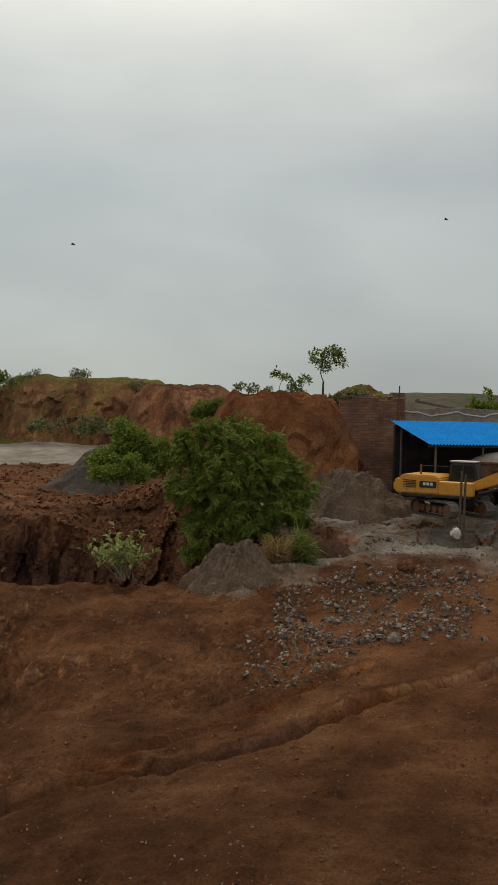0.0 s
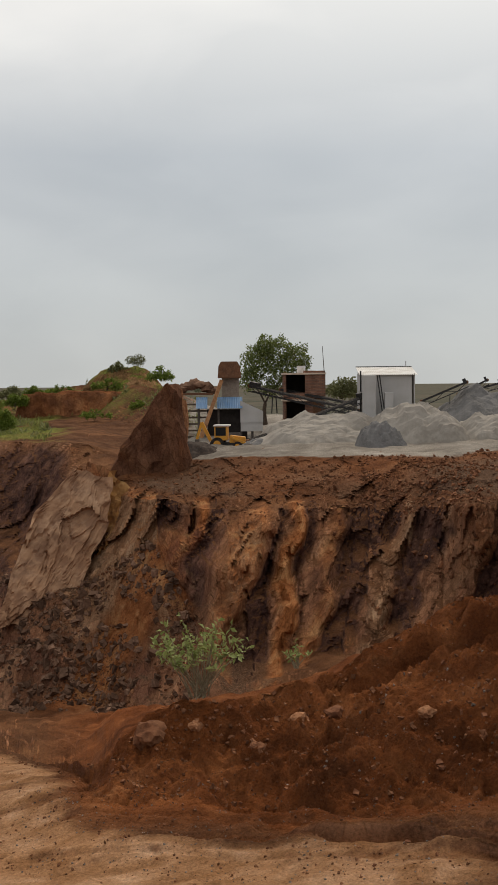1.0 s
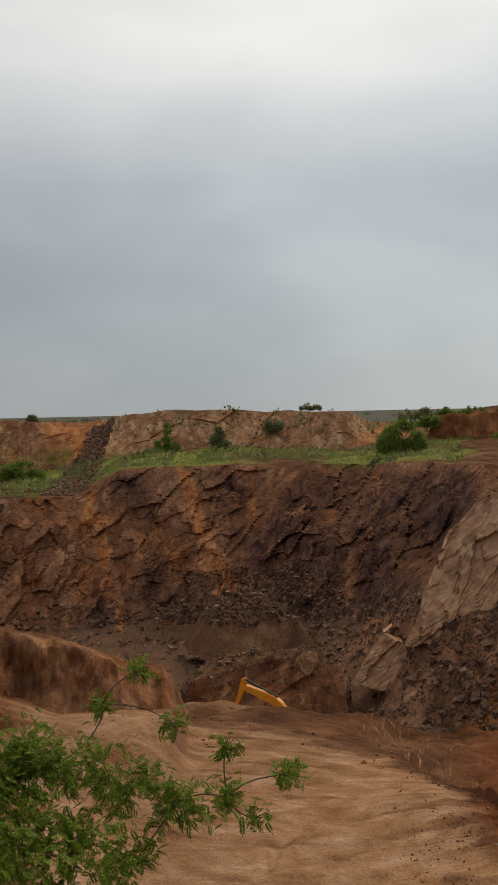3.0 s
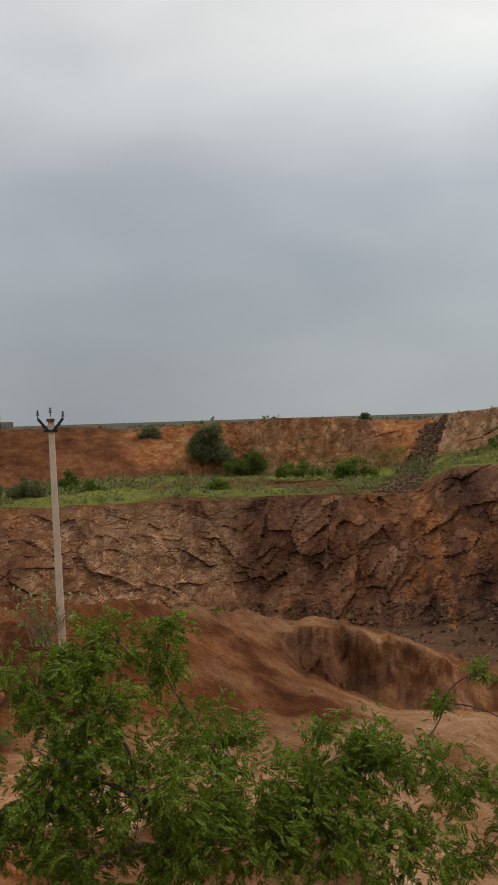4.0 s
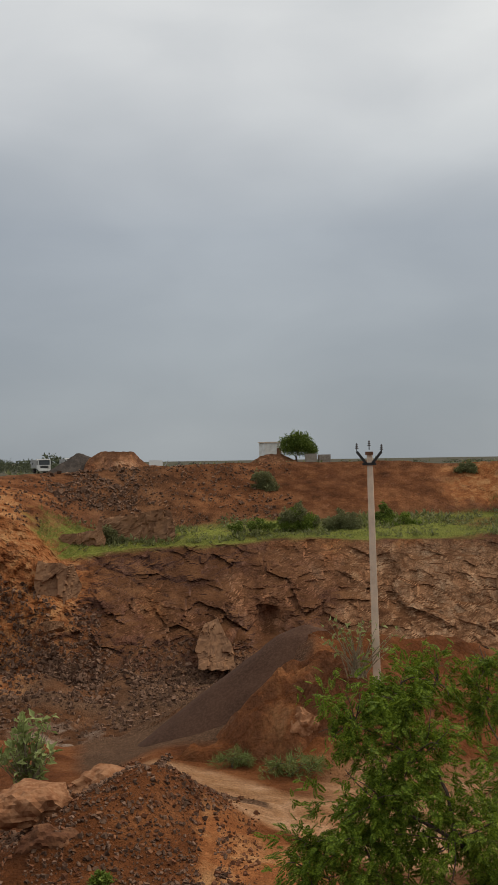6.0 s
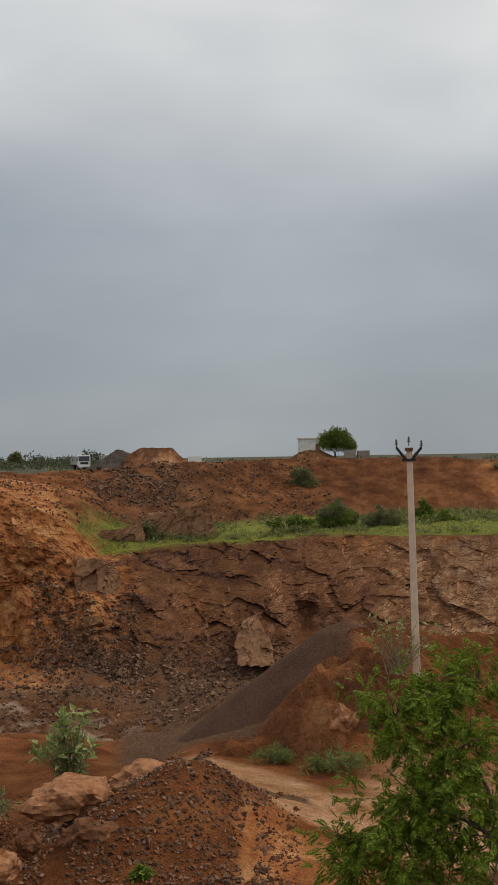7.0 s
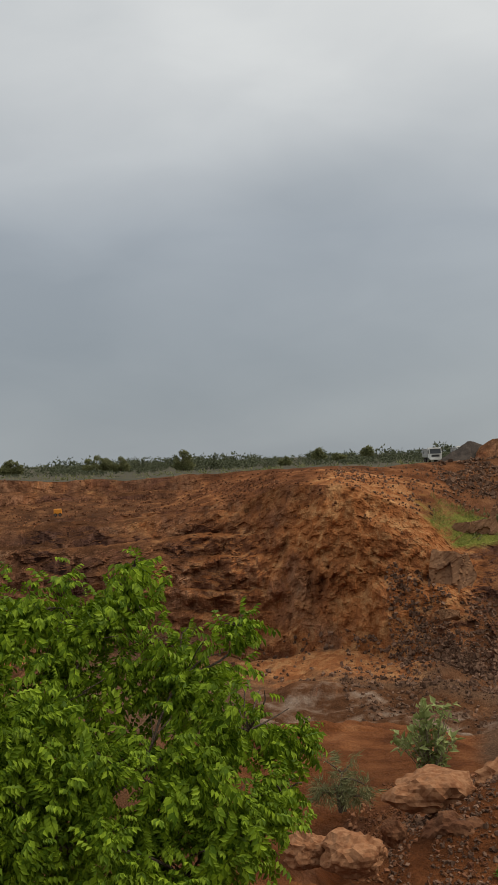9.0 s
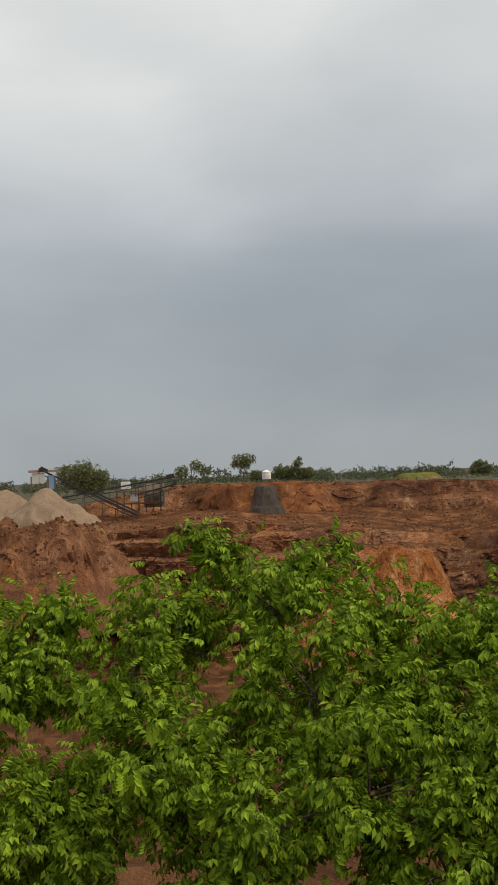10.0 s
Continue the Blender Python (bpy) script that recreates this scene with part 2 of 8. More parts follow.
# ---- the ground: plan lines round the pit, as (bearing, distance, height from eye level) ----
NEAR = [(-25, 26, -11), (0, 25, -11), (33, 31, -14.2), (45, 35, -15.5), (60, 34, -15.5), (72, 34, -13.5), (86, 30, -12), (100, 26, -11.5), (115, 24, -11), (150, 22, -10.5)]
FOOT = [(-25, 42, -8.9), (-6, 40, -9.4), (0.9, 39, -9.8), (9.7, 40, -10.3), (19.6, 38, -12.5), (20.9, 38, -14), (29.1, 38, -14.7), (42.5, 39.5, -14.8), (49.6, 47, -16.6), (55.9, 47, -16.5), (70.3, 46, -14.7), (82.4, 43, -12.7), (93.3, 46, -12.4), (96, 44, -13), (104, 42, -13.5), (150, 40, -13)]
CREST = [(-25, 60, -6.4), (-6, 57, -6.8), (-3.6, 54, -7.6), (0.5, 52, -8), (9.8, 52, -8.9), (16.6, 51, -9.2), (21, 50, -9.7), (29.1, 47, -12), (35, 45, -12.7), (40.3, 43, -13.7), (42.1, 45, -16.4), (49.5, 66, -19.6), (55.3, 72, -19.5), (58.2, 70, -19.1), (59.4, 66, -15.6), (62.2, 63, -13.5), (65, 63, -12.7), (70.4, 62, -12), (75.3, 57, -9.4), (82.5, 53, -8.2), (85.1, 52, -7.6), (89, 56, -10.7), (93.4, 60, -14.3), (97.4, 58, -14.9), (99.7, 60, -14.7), (104.2, 60, -14.9), (116, 60, -15), (150, 58, -14)]
FLOOR = [(-25, 61, -6.3), (-6, 58, -6.8), (2, 60, -12), (20, 62, -16), (33, 66, -20), (37, 73, -22.6), (42, 84, -24.6), (47, 88, -25.6), (50, 95, -27), (92, 98, -26), (108, 100, -26), (150, 95, -24)]
WFOOT = [(-25, 62, -6.3), (-4, 59.5, -6.8), (2, 62, -12.5), (13, 63, -14), (20, 70, -17), (35, 75, -19.6), (37, 82, -16.4), (38.7, 88, -13.6), (40.5, 90, -15.8), (43, 92, -17.6), (46, 94, -17.8), (47, 101, -19.6), (48.2, 114, -21.4), (49.4, 120, -23.1), (55.2, 136, -26.6), (66.7, 141, -27), (67.4, 141, -26.6), (96.2, 125, -25.4), (99, 130, -25.3), (104.1, 140, -24.7), (107.6, 145, -26.5), (118.6, 155, -25.6), (122, 158, -27), (136, 150, -25), (150, 145, -24)]
MID = [(-25, 63, -6.2), (-4, 61, -6.6), (2, 64, -9), (12.2, 66, -6.6), (22.5, 74, -7.8), (26.4, 82, -9.6), (33.3, 84, -9.8), (38.7, 90, -9), (43.4, 110, -10.9), (45.5, 116, -14.7), (49.3, 126, -15.8), (55.1, 142, -17.5), (67.3, 146, -19.7), (72.9, 146, -18.2), (96.2, 135, -20), (99, 137, -17), (103.9, 144, -14.4), (107.5, 150, -17), (118.5, 160, -15.9), (122, 163, -17), (136, 152, -15), (150, 147, -14)]
RIM = [(-25, 64, -6.1), (-3, 63, -6.3), (3.2, 64, -5.6), (9.9, 106.2, -6.3), (19.6, 103.5, -6.2), (23.2, 94.1, -6.3), (34.9, 100, -6.6), (37.8, 112, -8), (42.8, 118, -6.2), (45.1, 128, -6.4), (49.2, 140, -7.1), (55, 150, -7.3), (61.6, 151, -7.7), (63.7, 151, -11), (72.8, 150, -10.9), (73, 150, -11.1), (81.6, 150, -11.1), (91.8, 149, -11.5), (98.1, 146, -12.6), (99.2, 147, -9.6), (101.2, 148, -6.4), (103.5, 150, -4.2), (106.7, 156, -4.2), (108.8, 162, -6.4), (112, 167, -7.6), (118.4, 172, -8.5), (122.7, 172, -10.2), (133.7, 155, -6.6), (142.4, 150, -8.1), (150, 148, -9)]
BACK = [(-25, 90, -6), (0, 105, -6), (20, 135, -6), (34.9, 112.8, -6.4), (37.8, 132, -6.1), (41.6, 170, -4.7), (49.6, 167, -6), (55, 169.5, -5.5), (60, 170, -6.2), (62.8, 172, -7.3), (66, 183, -9.6), (69.9, 183, -9.7), (72.5, 184, -9.4), (78.7, 178, -9.4), (87.4, 170, -9.8), (90.3, 168, -9.6), (95.5, 160, -10.4), (100, 156, -5.4), (103.5, 160, -2.6), (107, 166, -2.6), (112.6, 184, -6.6), (118.3, 190.5, -6.2), (122.1, 192, -7.6), (130.7, 195, -6.0), (136.6, 194, -5.9), (143.8, 175, -6.2), (150, 170, -7)]
TOP = [(-25, 160, -5.5), (0, 170, -5.6), (20, 190, -5.7), (34, 190, -5.4), (37.8, 160, -0.9), (41.5, 190, 0.6), (45.4, 200, -2.2), (48.3, 190, -2.4), (49.5, 172, -0.5), (54.9, 174, 0.2), (59.6, 174, 0.2), (61.2, 176, -0.4), (63.3, 190, -1.3), (65.6, 187, -1.0), (70, 186, -0.5), (73, 190, -0.7), (78, 192, -1.1), (87.3, 192, -0.8), (93.2, 185, -1.0), (101.7, 175, -2.4), (104.9, 172, -1.8), (112.5, 188, -3), (118.3, 194, -2.9), (124.9, 196, -2.2), (130.7, 200, -1.9), (136, 200, -1.4), (142.4, 190, -5), (150, 190, -6)]
RUTS = [
    (1.0, 0.30, [(33.0, 36.2), (24.0, 33.6), (17.0, 32.2), (14.7, 32.2), (6.7, 32.0), (-1.5, 33.2), (-6.2, 36.2), (-12.5, 39.6), (-15.2, 41.7)]),
    (1.5, 0.42, [(27.8, 45.8), (25.4, 46.8), (22.8, 47.2), (20.4, 47.6)]),
    (0.9, 0.4, [(19.2, 43.8), (16.5, 45.0)]),
    (0.45, 0.4, [(33.5, 41.2), (29.5, 42.6), (26.8, 42.0)]),
    (1.3, 0.9, [(104.9, 40.5), (104.6, 36.5), (104.8, 33.0)]),
    (0.26, 0.25, [(14.8, 35.0), (8.2, 33.3), (0.9, 35.1), (-6.1, 39.7)]),
    (0.22, 0.25, [(33.0, 37.2), (22.6, 34.4), (14.8, 31.6), (5.5, 31.9)]),
    (0.22, 0.25, [(31.3, 38.6), (19.6, 34.5), (5.5, 32.8)]),
    (0.24, 0.22, [(43.4, 38.8), (35.1, 36.9), (26.2, 35.3), (20.4, 33.9)]),
    (0.22, 0.22, [(41.1, 36.3), (32.1, 35.2), (20.9, 32.7)]),
    (0.2, 0.22, [(45.5, 36.6), (35.1, 33.9), (20.9, 31.7)]),
    (0.14, 0.25, [(55.2, 36.0), (53.1, 41.6), (48.1, 44.8), (40.6, 41.7)]),
    (0.14, 0.25, [(51.7, 35.4), (50.2, 39.8), (46.0, 41.5), (40.1, 40.1)]),
    (0.12, 0.25, [(57.8, 40.2), (54.8, 45.8), (48.9, 49.9), (40.6, 42.9)]),
    (0.12, 0.25, [(58.9, 40.8), (55.3, 47.0), (50.6, 51.3)]),
    (0.12, 0.25, [(54.2, 38.3), (53.0, 43.1), (50.7, 45.9)]),
    (0.10, 0.25, [(61.2, 43.4), (55.9, 52.2), (50.6, 56.7)]),
    (0.16, 0.30, [(97.4, 55.8), (93.4, 43.5), (89.7, 40.8), (83.5, 38.9)]),
    (0.10, 0.40, [(94.0, 42.7), (90.5, 40.0), (88.8, 39.4)]),
    (0.10, 0.25, [(89.7, 34.5), (88.2, 37.6), (84.1, 39.5)])]
LINES = [[(-40, 4.5, -9.5), (150, 4.5, -9.5)], NEAR, FOOT, CREST, FLOOR, WFOOT, MID, RIM, BACK, TOP, [(-40, 420, -5), (150, 420, -4.5)], [(-40, 4500, -9), (150, 4500, -9)]]
STEPS = [8, 104, 104, 16, 44, 66, 66, 24, 44, 12, 8]
# relief of each line: sideways (cliffs), up and down, blocks
RELIEF = [(0, 0.0, 0), (0, 0.18, 0), (0.2, 0.35, 0.05), (0.6, 0.8, 0.15), (0.5, 1.1, 0.2), (0.9, 1.0, 0.6), (1.5, 0.5, 1.35), (0.7, 0.3, 0.6), (0.5, 0.45, 0.3), (0.6, 0.35, 0.3), (0, 0.8, 0), (0, 0, 0)]

# ribs of the nearer pit wall: bearing at the top and at the foot, half width in degrees, how proud, ochre, pale
RIBS = [(36.4, 38.2, 0.9, 1.8, 0.9, 0.1), (33.7, 35.9, 1.5, 3.4, 0.75, 0.55), (31.5, 32.4, 1.0, 2.6, 1.0, 0.0), (29.0, 31.0, 1.3, 2.4, 0.55, 0.2),
        (25.1, 27.9, 0.9, 3.0, 0.2, 1.0), (22.0, 24.8, 1.6, 3.4, 0.25, 0.4), (18.6, 20.6, 1.1, 1.8, 0.2, 0.0), (14.2, 16.2, 1.6, 1.8, 0.1, 0.0), (9.6, 11.0, 1.3, 1.5, 0.3, 0.0)]
# ochre seams down the far wall: bearing at the top and at the foot, half width, strength
SEAMS = [(58.6, 55.2, 0.5, 0.75), (62.9, 61.8, 0.4, 0.75), (54.9, 54.2, 0.5, 0.55), (66.4, 65.6, 0.5, 0.4), (70.6, 69.6, 0.9, 0.35), (48.2, 50.2, 0.5, 0.5), (50.9, 52.0, 0.4, 0.4), (103.4, 101.9, 1.2, 0.6), (106.6, 106.0, 1.0, 0.35), (99.8, 100.2, 0.9, 0.3)]

_perm = np.random.RandomState(5).permutation(512)


def _hash(i, j, k):
    return _perm[(_perm[(_perm[i & 511] + j) & 511] + k) & 511]


def value_noise(p):
    """Smooth noise in -1..1 at the points p (n x 3)."""
    c = np.floor(p).astype(np.int64)
    f = p - c
    f = f * f * f * (f * (f * 6 - 15) + 10)
    total = 0.0
    for dx in (0, 1):
        for dy in (0, 1):
            for dz in (0, 1):
                w = (f[:, 0] if dx else 1 - f[:, 0]) * (f[:, 1] if dy else 1 - f[:, 1]) * (f[:, 2] if dz else 1 - f[:, 2])
                total = total + w * (_hash(c[:, 0] + dx, c[:, 1] + dy, c[:, 2] + dz) / 255.5 - 1)
    return total


def fractal(p, octaves=4, gain=0.5):
    total, amp = 0.0, 1.0
    for k in range(octaves):
        total = total + amp * value_noise(p * 2 ** k + 17.3 * k)
        amp *= gain
    return total


def block_noise(p):
    """A value in -1..1 that is constant over each block of cracked rock."""
    c = np.floor(p).astype(np.int64)
    best, value = np.full(len(p), 9.0), np.zeros(len(p))
    for dx in (-1, 0, 1):
        for dy in (-1, 0, 1):
            for dz in (-1, 0, 1):
                q = c + (dx, dy, dz)
                h = _hash(q[:, 0], q[:, 1], q[:, 2])
                site = q + np.stack([_perm[h] / 512, _perm[(h + 97) & 511] / 512, _perm[(h + 211) & 511] / 512], -1)
                d = ((p - site) ** 2).sum(1)
                near = d < best
                best[near], value[near] = d[near], h[near] / 255.5 - 1
    return value


def facets(p):
    """Tilted slabs: each block of cracked rock is a plane of its own."""
    c = np.floor(p).astype(np.int64)
    best, value = np.full(len(p), 9.0), np.zeros(len(p))
    for dx in (-1, 0, 1):
        for dy in (-1, 0, 1):
            for dz in (-1, 0, 1):
                q = c + (dx, dy, dz)
                h = _hash(q[:, 0], q[:, 1], q[:, 2])
                rel = p - q - np.stack([_perm[h] / 512, _perm[(h + 97) & 511] / 512, _perm[(h + 211) & 511] / 512], -1)
                d = (rel ** 2).sum(1)
                near = d < best
                g = np.stack([_perm[(h + 33) & 511], _perm[(h + 55) & 511], _perm[(h + 77) & 511]], -1)[near] / 255.5 - 1
                best[near], value[near] = d[near], 0.45 * (h[near] / 255.5 - 1) + 1.1 * (rel[near] * g).sum(1)
    return value


def plan_line(points, bearings):
    """Distance and height of a plan line at the bearings, with its corners a little rounded."""
    a, r, z = np.array(sorted(points), float).T
    fine = np.arange(-45, 165, 0.1)
    kernel = np.exp(-np.linspace(-2, 2, 13) ** 2)
    kernel /= kernel.sum()
    out = []
    for v in (r, z):
        s = np.convolve(np.pad(np.interp(fine, a, v), 6, mode="edge"), kernel, "valid")
        out.append(np.interp(bearings, fine, s))
    return out


def bump_of(b, lo, hi, soft=2.0):
    """1 between two bearings, falling to 0 over soft degrees."""
    return np.clip((b - lo) / soft + 0.5, 0, 1) * np.clip((hi - b) / soft + 0.5, 0, 1)


def build_ground():
    bearings = np.concatenate([np.arange(-40, -16, 2.0), np.arange(-16, 148, 0.11), np.arange(148, 160, 2.0), np.arange(160, 320, 6.0)])
    flat = np.clip(bearings, -40, 150)
    rs, zs = zip(*(plan_line(l, flat) for l in LINES))
    n = len(bearings)
    R, Z, S, strip = [], [], [], []
    for k, m in enumerate(STEPS):
        for j in range(m + (k == len(STEPS) - 1)):
            u = j / m
            w = u ** 2.2 if k == len(STEPS) - 1 else u
            R.append(rs[k] * (1 - w) + rs[k + 1] * w)
            Z.append(zs[k] * (1 - u) + zs[k + 1] * u)
            S.append([(1 - u) * p + u * q for p, q in zip(RELIEF[k], RELIEF[k + 1])])
            strip.append(k + u)
    R, Z, S, strip = np.array(R), np.array(Z), np.array(S), np.array(strip)
    m = len(strip)
    B = np.broadcast_to(bearings, (m, n))
    # a dug-out face in the mound before the pit: low ground, then a steep rise to the crest
    u2 = np.clip(strip - 2, 0, 1)[:, None]
    dug = bump_of(B, 58.6, 70.0, 1.3) * ((strip >= 2) & (strip <= 3))[:, None]
    low = zs[2] + (np.minimum((-0.27 + 0.034 * np.clip((B - 65) / 4, 0, 1)) * R, zs[3]) - zs[2]) * np.clip(u2 / 0.8, 0, 1)
    rise = np.clip((u2 - 0.8 - 0.03 * np.sin(B * 1.9)) / 0.11, 0, 1)
    Z = Z * (1 - dug) + dug * (low * (1 - rise) + (zs[3] + 0.02 * (1 - u2)) * rise)
    ang = np.radians(B - FACING)
    way = np.stack([-np.sin(ang), np.cos(ang), 0 * ang], -1)
    P = way * R[..., None]
    P[..., 2] = Z + EYE
    flatP = P.reshape(-1, 3)
    side, up, block = (np.repeat(S[:, k], n) for k in range(3))
    # relief: gullies run down the faces, so they change slowly with height
    tall = flatP * np.array([1, 1, 0.45])
    push = np.zeros(len(flatP))
    hard = block > 0.12
    face = tall[hard]
    gully = 1 - np.abs(fractal(face * np.array([1, 1, 0.35]) / 8.0 + 3, 3, 0.5)) * 1.6
    push[hard] += side[hard] * (0.5 * fractal(face / 9.0, 4, 0.55) + 0.55 * np.clip(gully, -0.6, 1) ** 2 - 0.1)
    # jointed slabs: two sets of leaning joints on the far wall, gullied earth elsewhere
    hb, hz, hr = B.ravel()[hard], flatP[hard][:, 2], np.linalg.norm(flatP[hard][:, :2], axis=1)
    arc = np.radians(hb) * 115

    def slabs(lean_deg, long_, thin):
        c, t = math.cos(radians(lean_deg)), math.sin(radians(lean_deg))
        q = np.stack([(arc * c + hz * t) / thin, (hz * c - arc * t) / long_, hr / 6.0], -1)
        return 0.95 * facets(q) + 0.42 * facets(q * np.array([2.3, 2.6, 2]) + 40) + 0.12 * block_noise(q * np.array([4.0, 8.0, 4]) + 80)
    steepset, flatset, roughset = slabs(24, 7.0, 2.9), slabs(-52, 5.0, 2.6), slabs(-12, 3.6, 3.0)
    right = np.clip((73.5 - hb) / 2, 0, 1)
    left = np.clip((hb - 83.5) / 2, 0, 1)
    joint = steepset * right + (0.6 * flatset * (1 - left) + 0.75 * roughset * left) * (1 - right)
    earth = bump_of(hb, 97.5, 114, 2.0)
    crumbly = np.stack([arc / 3.0, hz / 6.5, hr / 6.0], -1)
    clod = 0.65 * (1 - 2 * np.abs(fractal(crumbly, 4, 0.6))) + 0.35 * facets(crumbly * np.array([2.6, 4.5, 2])) + 0.18 * block_noise(crumbly * np.array([6, 12, 5]))
    push[hard] += block[hard] * (joint * (1 - earth) + clod * earth)
    # the far side is cut in low benches
    step = hz / 3.1 + 0.35 * fractal(np.stack([arc / 14, hz / 9, 0 * arc], -1), 3)
    push[hard] += np.clip((hb - 107) / 3, 0, 1) * 1.9 * (np.abs(np.mod(step, 1.0) - 0.82) - 0.4) * np.clip(block[hard] * 2.5, 0, 1)
    damp = np.repeat(np.clip(R.mean(1) / 20, 0, 1), n)
    lift = up * damp * (0.8 * fractal(flatP / 7.0 + 90, 5, 0.55))
    fineness = np.clip(1.2 - np.linalg.norm(flatP[:, :2], axis=1) / 120, 0.25, 1)
    lift += 0.10 * fineness * damp * fractal(flatP / 0.9 + 30, 3, 0.6)
    calm = 1 - 0.75 * (bump_of(B, 40, 104, 4.0) * ((strip < 2.9) & (strip > 0.4))[:, None]).ravel()
    lift *= calm
    s2 = np.broadcast_to(strip[:, None], (m, n))
    # a hollow under the overhang, and two knolls of spoil beside the haul road
    hollow = np.exp(-((B - 87.3) / 0.9) ** 2)[..., None] * np.exp(-((Z - (-20.7)) / 1.9) ** 2)[..., None]
    push += (hollow[..., 0] * ((s2 > 4.8) & (s2 < 6.8)) * 4.5).ravel()
    for kb, kr, kw, kh in ((95.6, 35.5, 2.6, 1.7), (92.6, 37.5, 2.2, 1.2), (98.6, 33.0, 2.2, 0.9)):
        c = np.array([-math.sin(radians(kb - FACING)) * kr, math.cos(radians(kb - FACING)) * kr])
        lift += kh * np.exp(-((flatP[:, :2] - c) ** 2).sum(1) / kw ** 2)
    # ribs and gullies of the nearer wall
    v5 = np.clip(s2 - 5, 0, 1)
    nz0 = fractal(flatP / 6.0 + 21, 3).reshape(m, n)
    ribbed = bump_of(B, 17.5, 38.2, 1.5) * bump_of(s2, 4.75, 6.25, 0.35)
    rib, rib_ochre, rib_pale = (np.zeros((m, n)) for _ in range(3))
    wob = 0.6 * fractal(np.stack([B.ravel() * 0.6, Z.ravel() / 2.6, 0 * B.ravel()], -1), 3).reshape(m, n)
    for top, foot, half, proud, och, pal in RIBS:
        d = (B - (foot + (top - foot) * v5) + wob) / half
        prof = np.clip(np.minimum((1 - d) / 1.3, (d + 1) / 0.6), 0, 1)
        rib = np.maximum(rib, proud * prof)
        rib_ochre, rib_pale = np.maximum(rib_ochre, och * prof), np.maximum(rib_pale, pal * prof)
    push -= (ribbed * (rib * (0.75 + 0.5 * nz0) - 1.0)).ravel()
    # the dug-out face is gullied too
    dug_face = dug * np.clip((u2 - 0.76) / 0.04, 0, 1) * np.clip((0.95 - u2) / 0.04, 0, 1)
    cq = np.stack([B.ravel() * 0.7, Z.ravel() / 2.4, 0 * B.ravel()], -1)
    push += dug_face.ravel() * (1.5 * np.abs(fractal(cq * np.array([0.8, 0.5, 1]), 4, 0.55)) - 0.5 + 0.16 * block_noise(cq * 2.4))
    flatP += way.reshape(-1, 3) * push[:, None]
    flatP[:, 2] += lift
    # wheel ruts and a washed-out ditch, along runs of (bearing, distance)
    groove = np.zeros(len(flatP))
    near = (s2 < 3.0).ravel()
    spot = flatP[near][:, :2]
    for depth, width, run in RUTS:
        depth *= 0.5 if depth < 0.3 and min(a for a, r in run) > 20 else 1
        ends = np.array([at(a, r)[:2] for a, r in run])
        best = np.full(len(spot), 99.0)
        for p, q in zip(ends, ends[1:]):
            u = np.clip(((spot - p) @ (q - p)) / ((q - p) @ (q - p)), 0, 1)
            best = np.minimum(best, np.linalg.norm(spot - p - u[:, None] * (q - p), axis=1))
        best = np.maximum(0, best + (0.25 if depth < 0.95 else 0.08) * value_noise(np.c_[spot / 1.7, spot[:, :1] * 0]))
        cut = np.exp(-(best / width) ** 2)
        lift2 = -depth * cut + min(0.45 * depth, 0.1) * np.exp(-((best - 2 * width) / width) ** 2)
        flatP[near, 2] += lift2
        groove[near] = np.maximum(groove[near], cut * min(1, depth * 3))
    # tyre streaks and clods
    streaks = value_noise(np.stack([R.ravel() * 2.4, B.ravel() / 4.5, 0 * B.ravel()], -1)) + 0.6 * value_noise(np.stack([R.ravel() * 6, B.ravel() / 2.5, 0 * B.ravel() + 7], -1))
    flatP[:, 2] += 0.04 * (bump_of(B, -30, 62, 6.0) * bump_of(s2, 0.45, 1.9, 0.3)).ravel() * streaks
    clods = (bump_of(B, 12, 42, 3.0) * bump_of(s2, 1.95, 3.0, 0.15) + 0.5 * bump_of(B, -4, 14, 3.0) * bump_of(s2, 1.8, 3.0, 0.2)).ravel()
    flatP[:, 2] += clods * (0.5 * (np.abs(fractal(flatP / 1.8 + 11, 5, 0.65)) - 0.4) + 0.2 * block_noise(flatP / 0.6) * (value_noise(flatP / 3.0 + 4) > 0))
    # haul road: ruts follow its run
    rut = bump_of(B, -30, 66, 6.0) * bump_of(s2, 1.0, 1.9, 0.3)
    flatP[:, 2] += (rut * 0.03 * np.sin(R * 2.6 + 1.5 * np.sin(B / 9.0) + 6 * np.sin(B / 37.0))).ravel()
    # layers
    nz = fractal(flatP / 14.0 + 7, 3).reshape(m, n)
    soil, rock = np.zeros((m, n, 4), np.float32), np.zeros((m, n, 4), np.float32)
    terrace = bump_of(s2, 7.0, 8.0, 0.25) * bump_of(B, 43, 99.5, 2.5)
    slope = bump_of(s2, 8.0, 8.9, 0.3) * bump_of(B, 36, 50, 3.0) * 0.3 + bump_of(s2, 7.9, 8.4, 0.3) * bump_of(B, 60, 74, 3.0) * 0.4
    plain = np.clip((s2 - 9.0) * 3, 0, 1) * (1 - 0.8 * bump_of(B, 5, 36, 3.0) * (s2 < 10))
    soil[..., 0] = np.clip(np.maximum.reduce([terrace * (0.72 + 0.85 * nz), slope * (1 + nz), plain * 0.5]), 0, 1)
    lane = 1.85 + (B - 93.5) * 0.0307
    soil[..., 1] = bump_of(B, 6, 37, 2.0) * bump_of(s2, 7.05, 9.6, 0.15) + 0.6 * bump_of(B, -20, 2, 3.0) * bump_of(s2, 2.75, 8, 0.4)
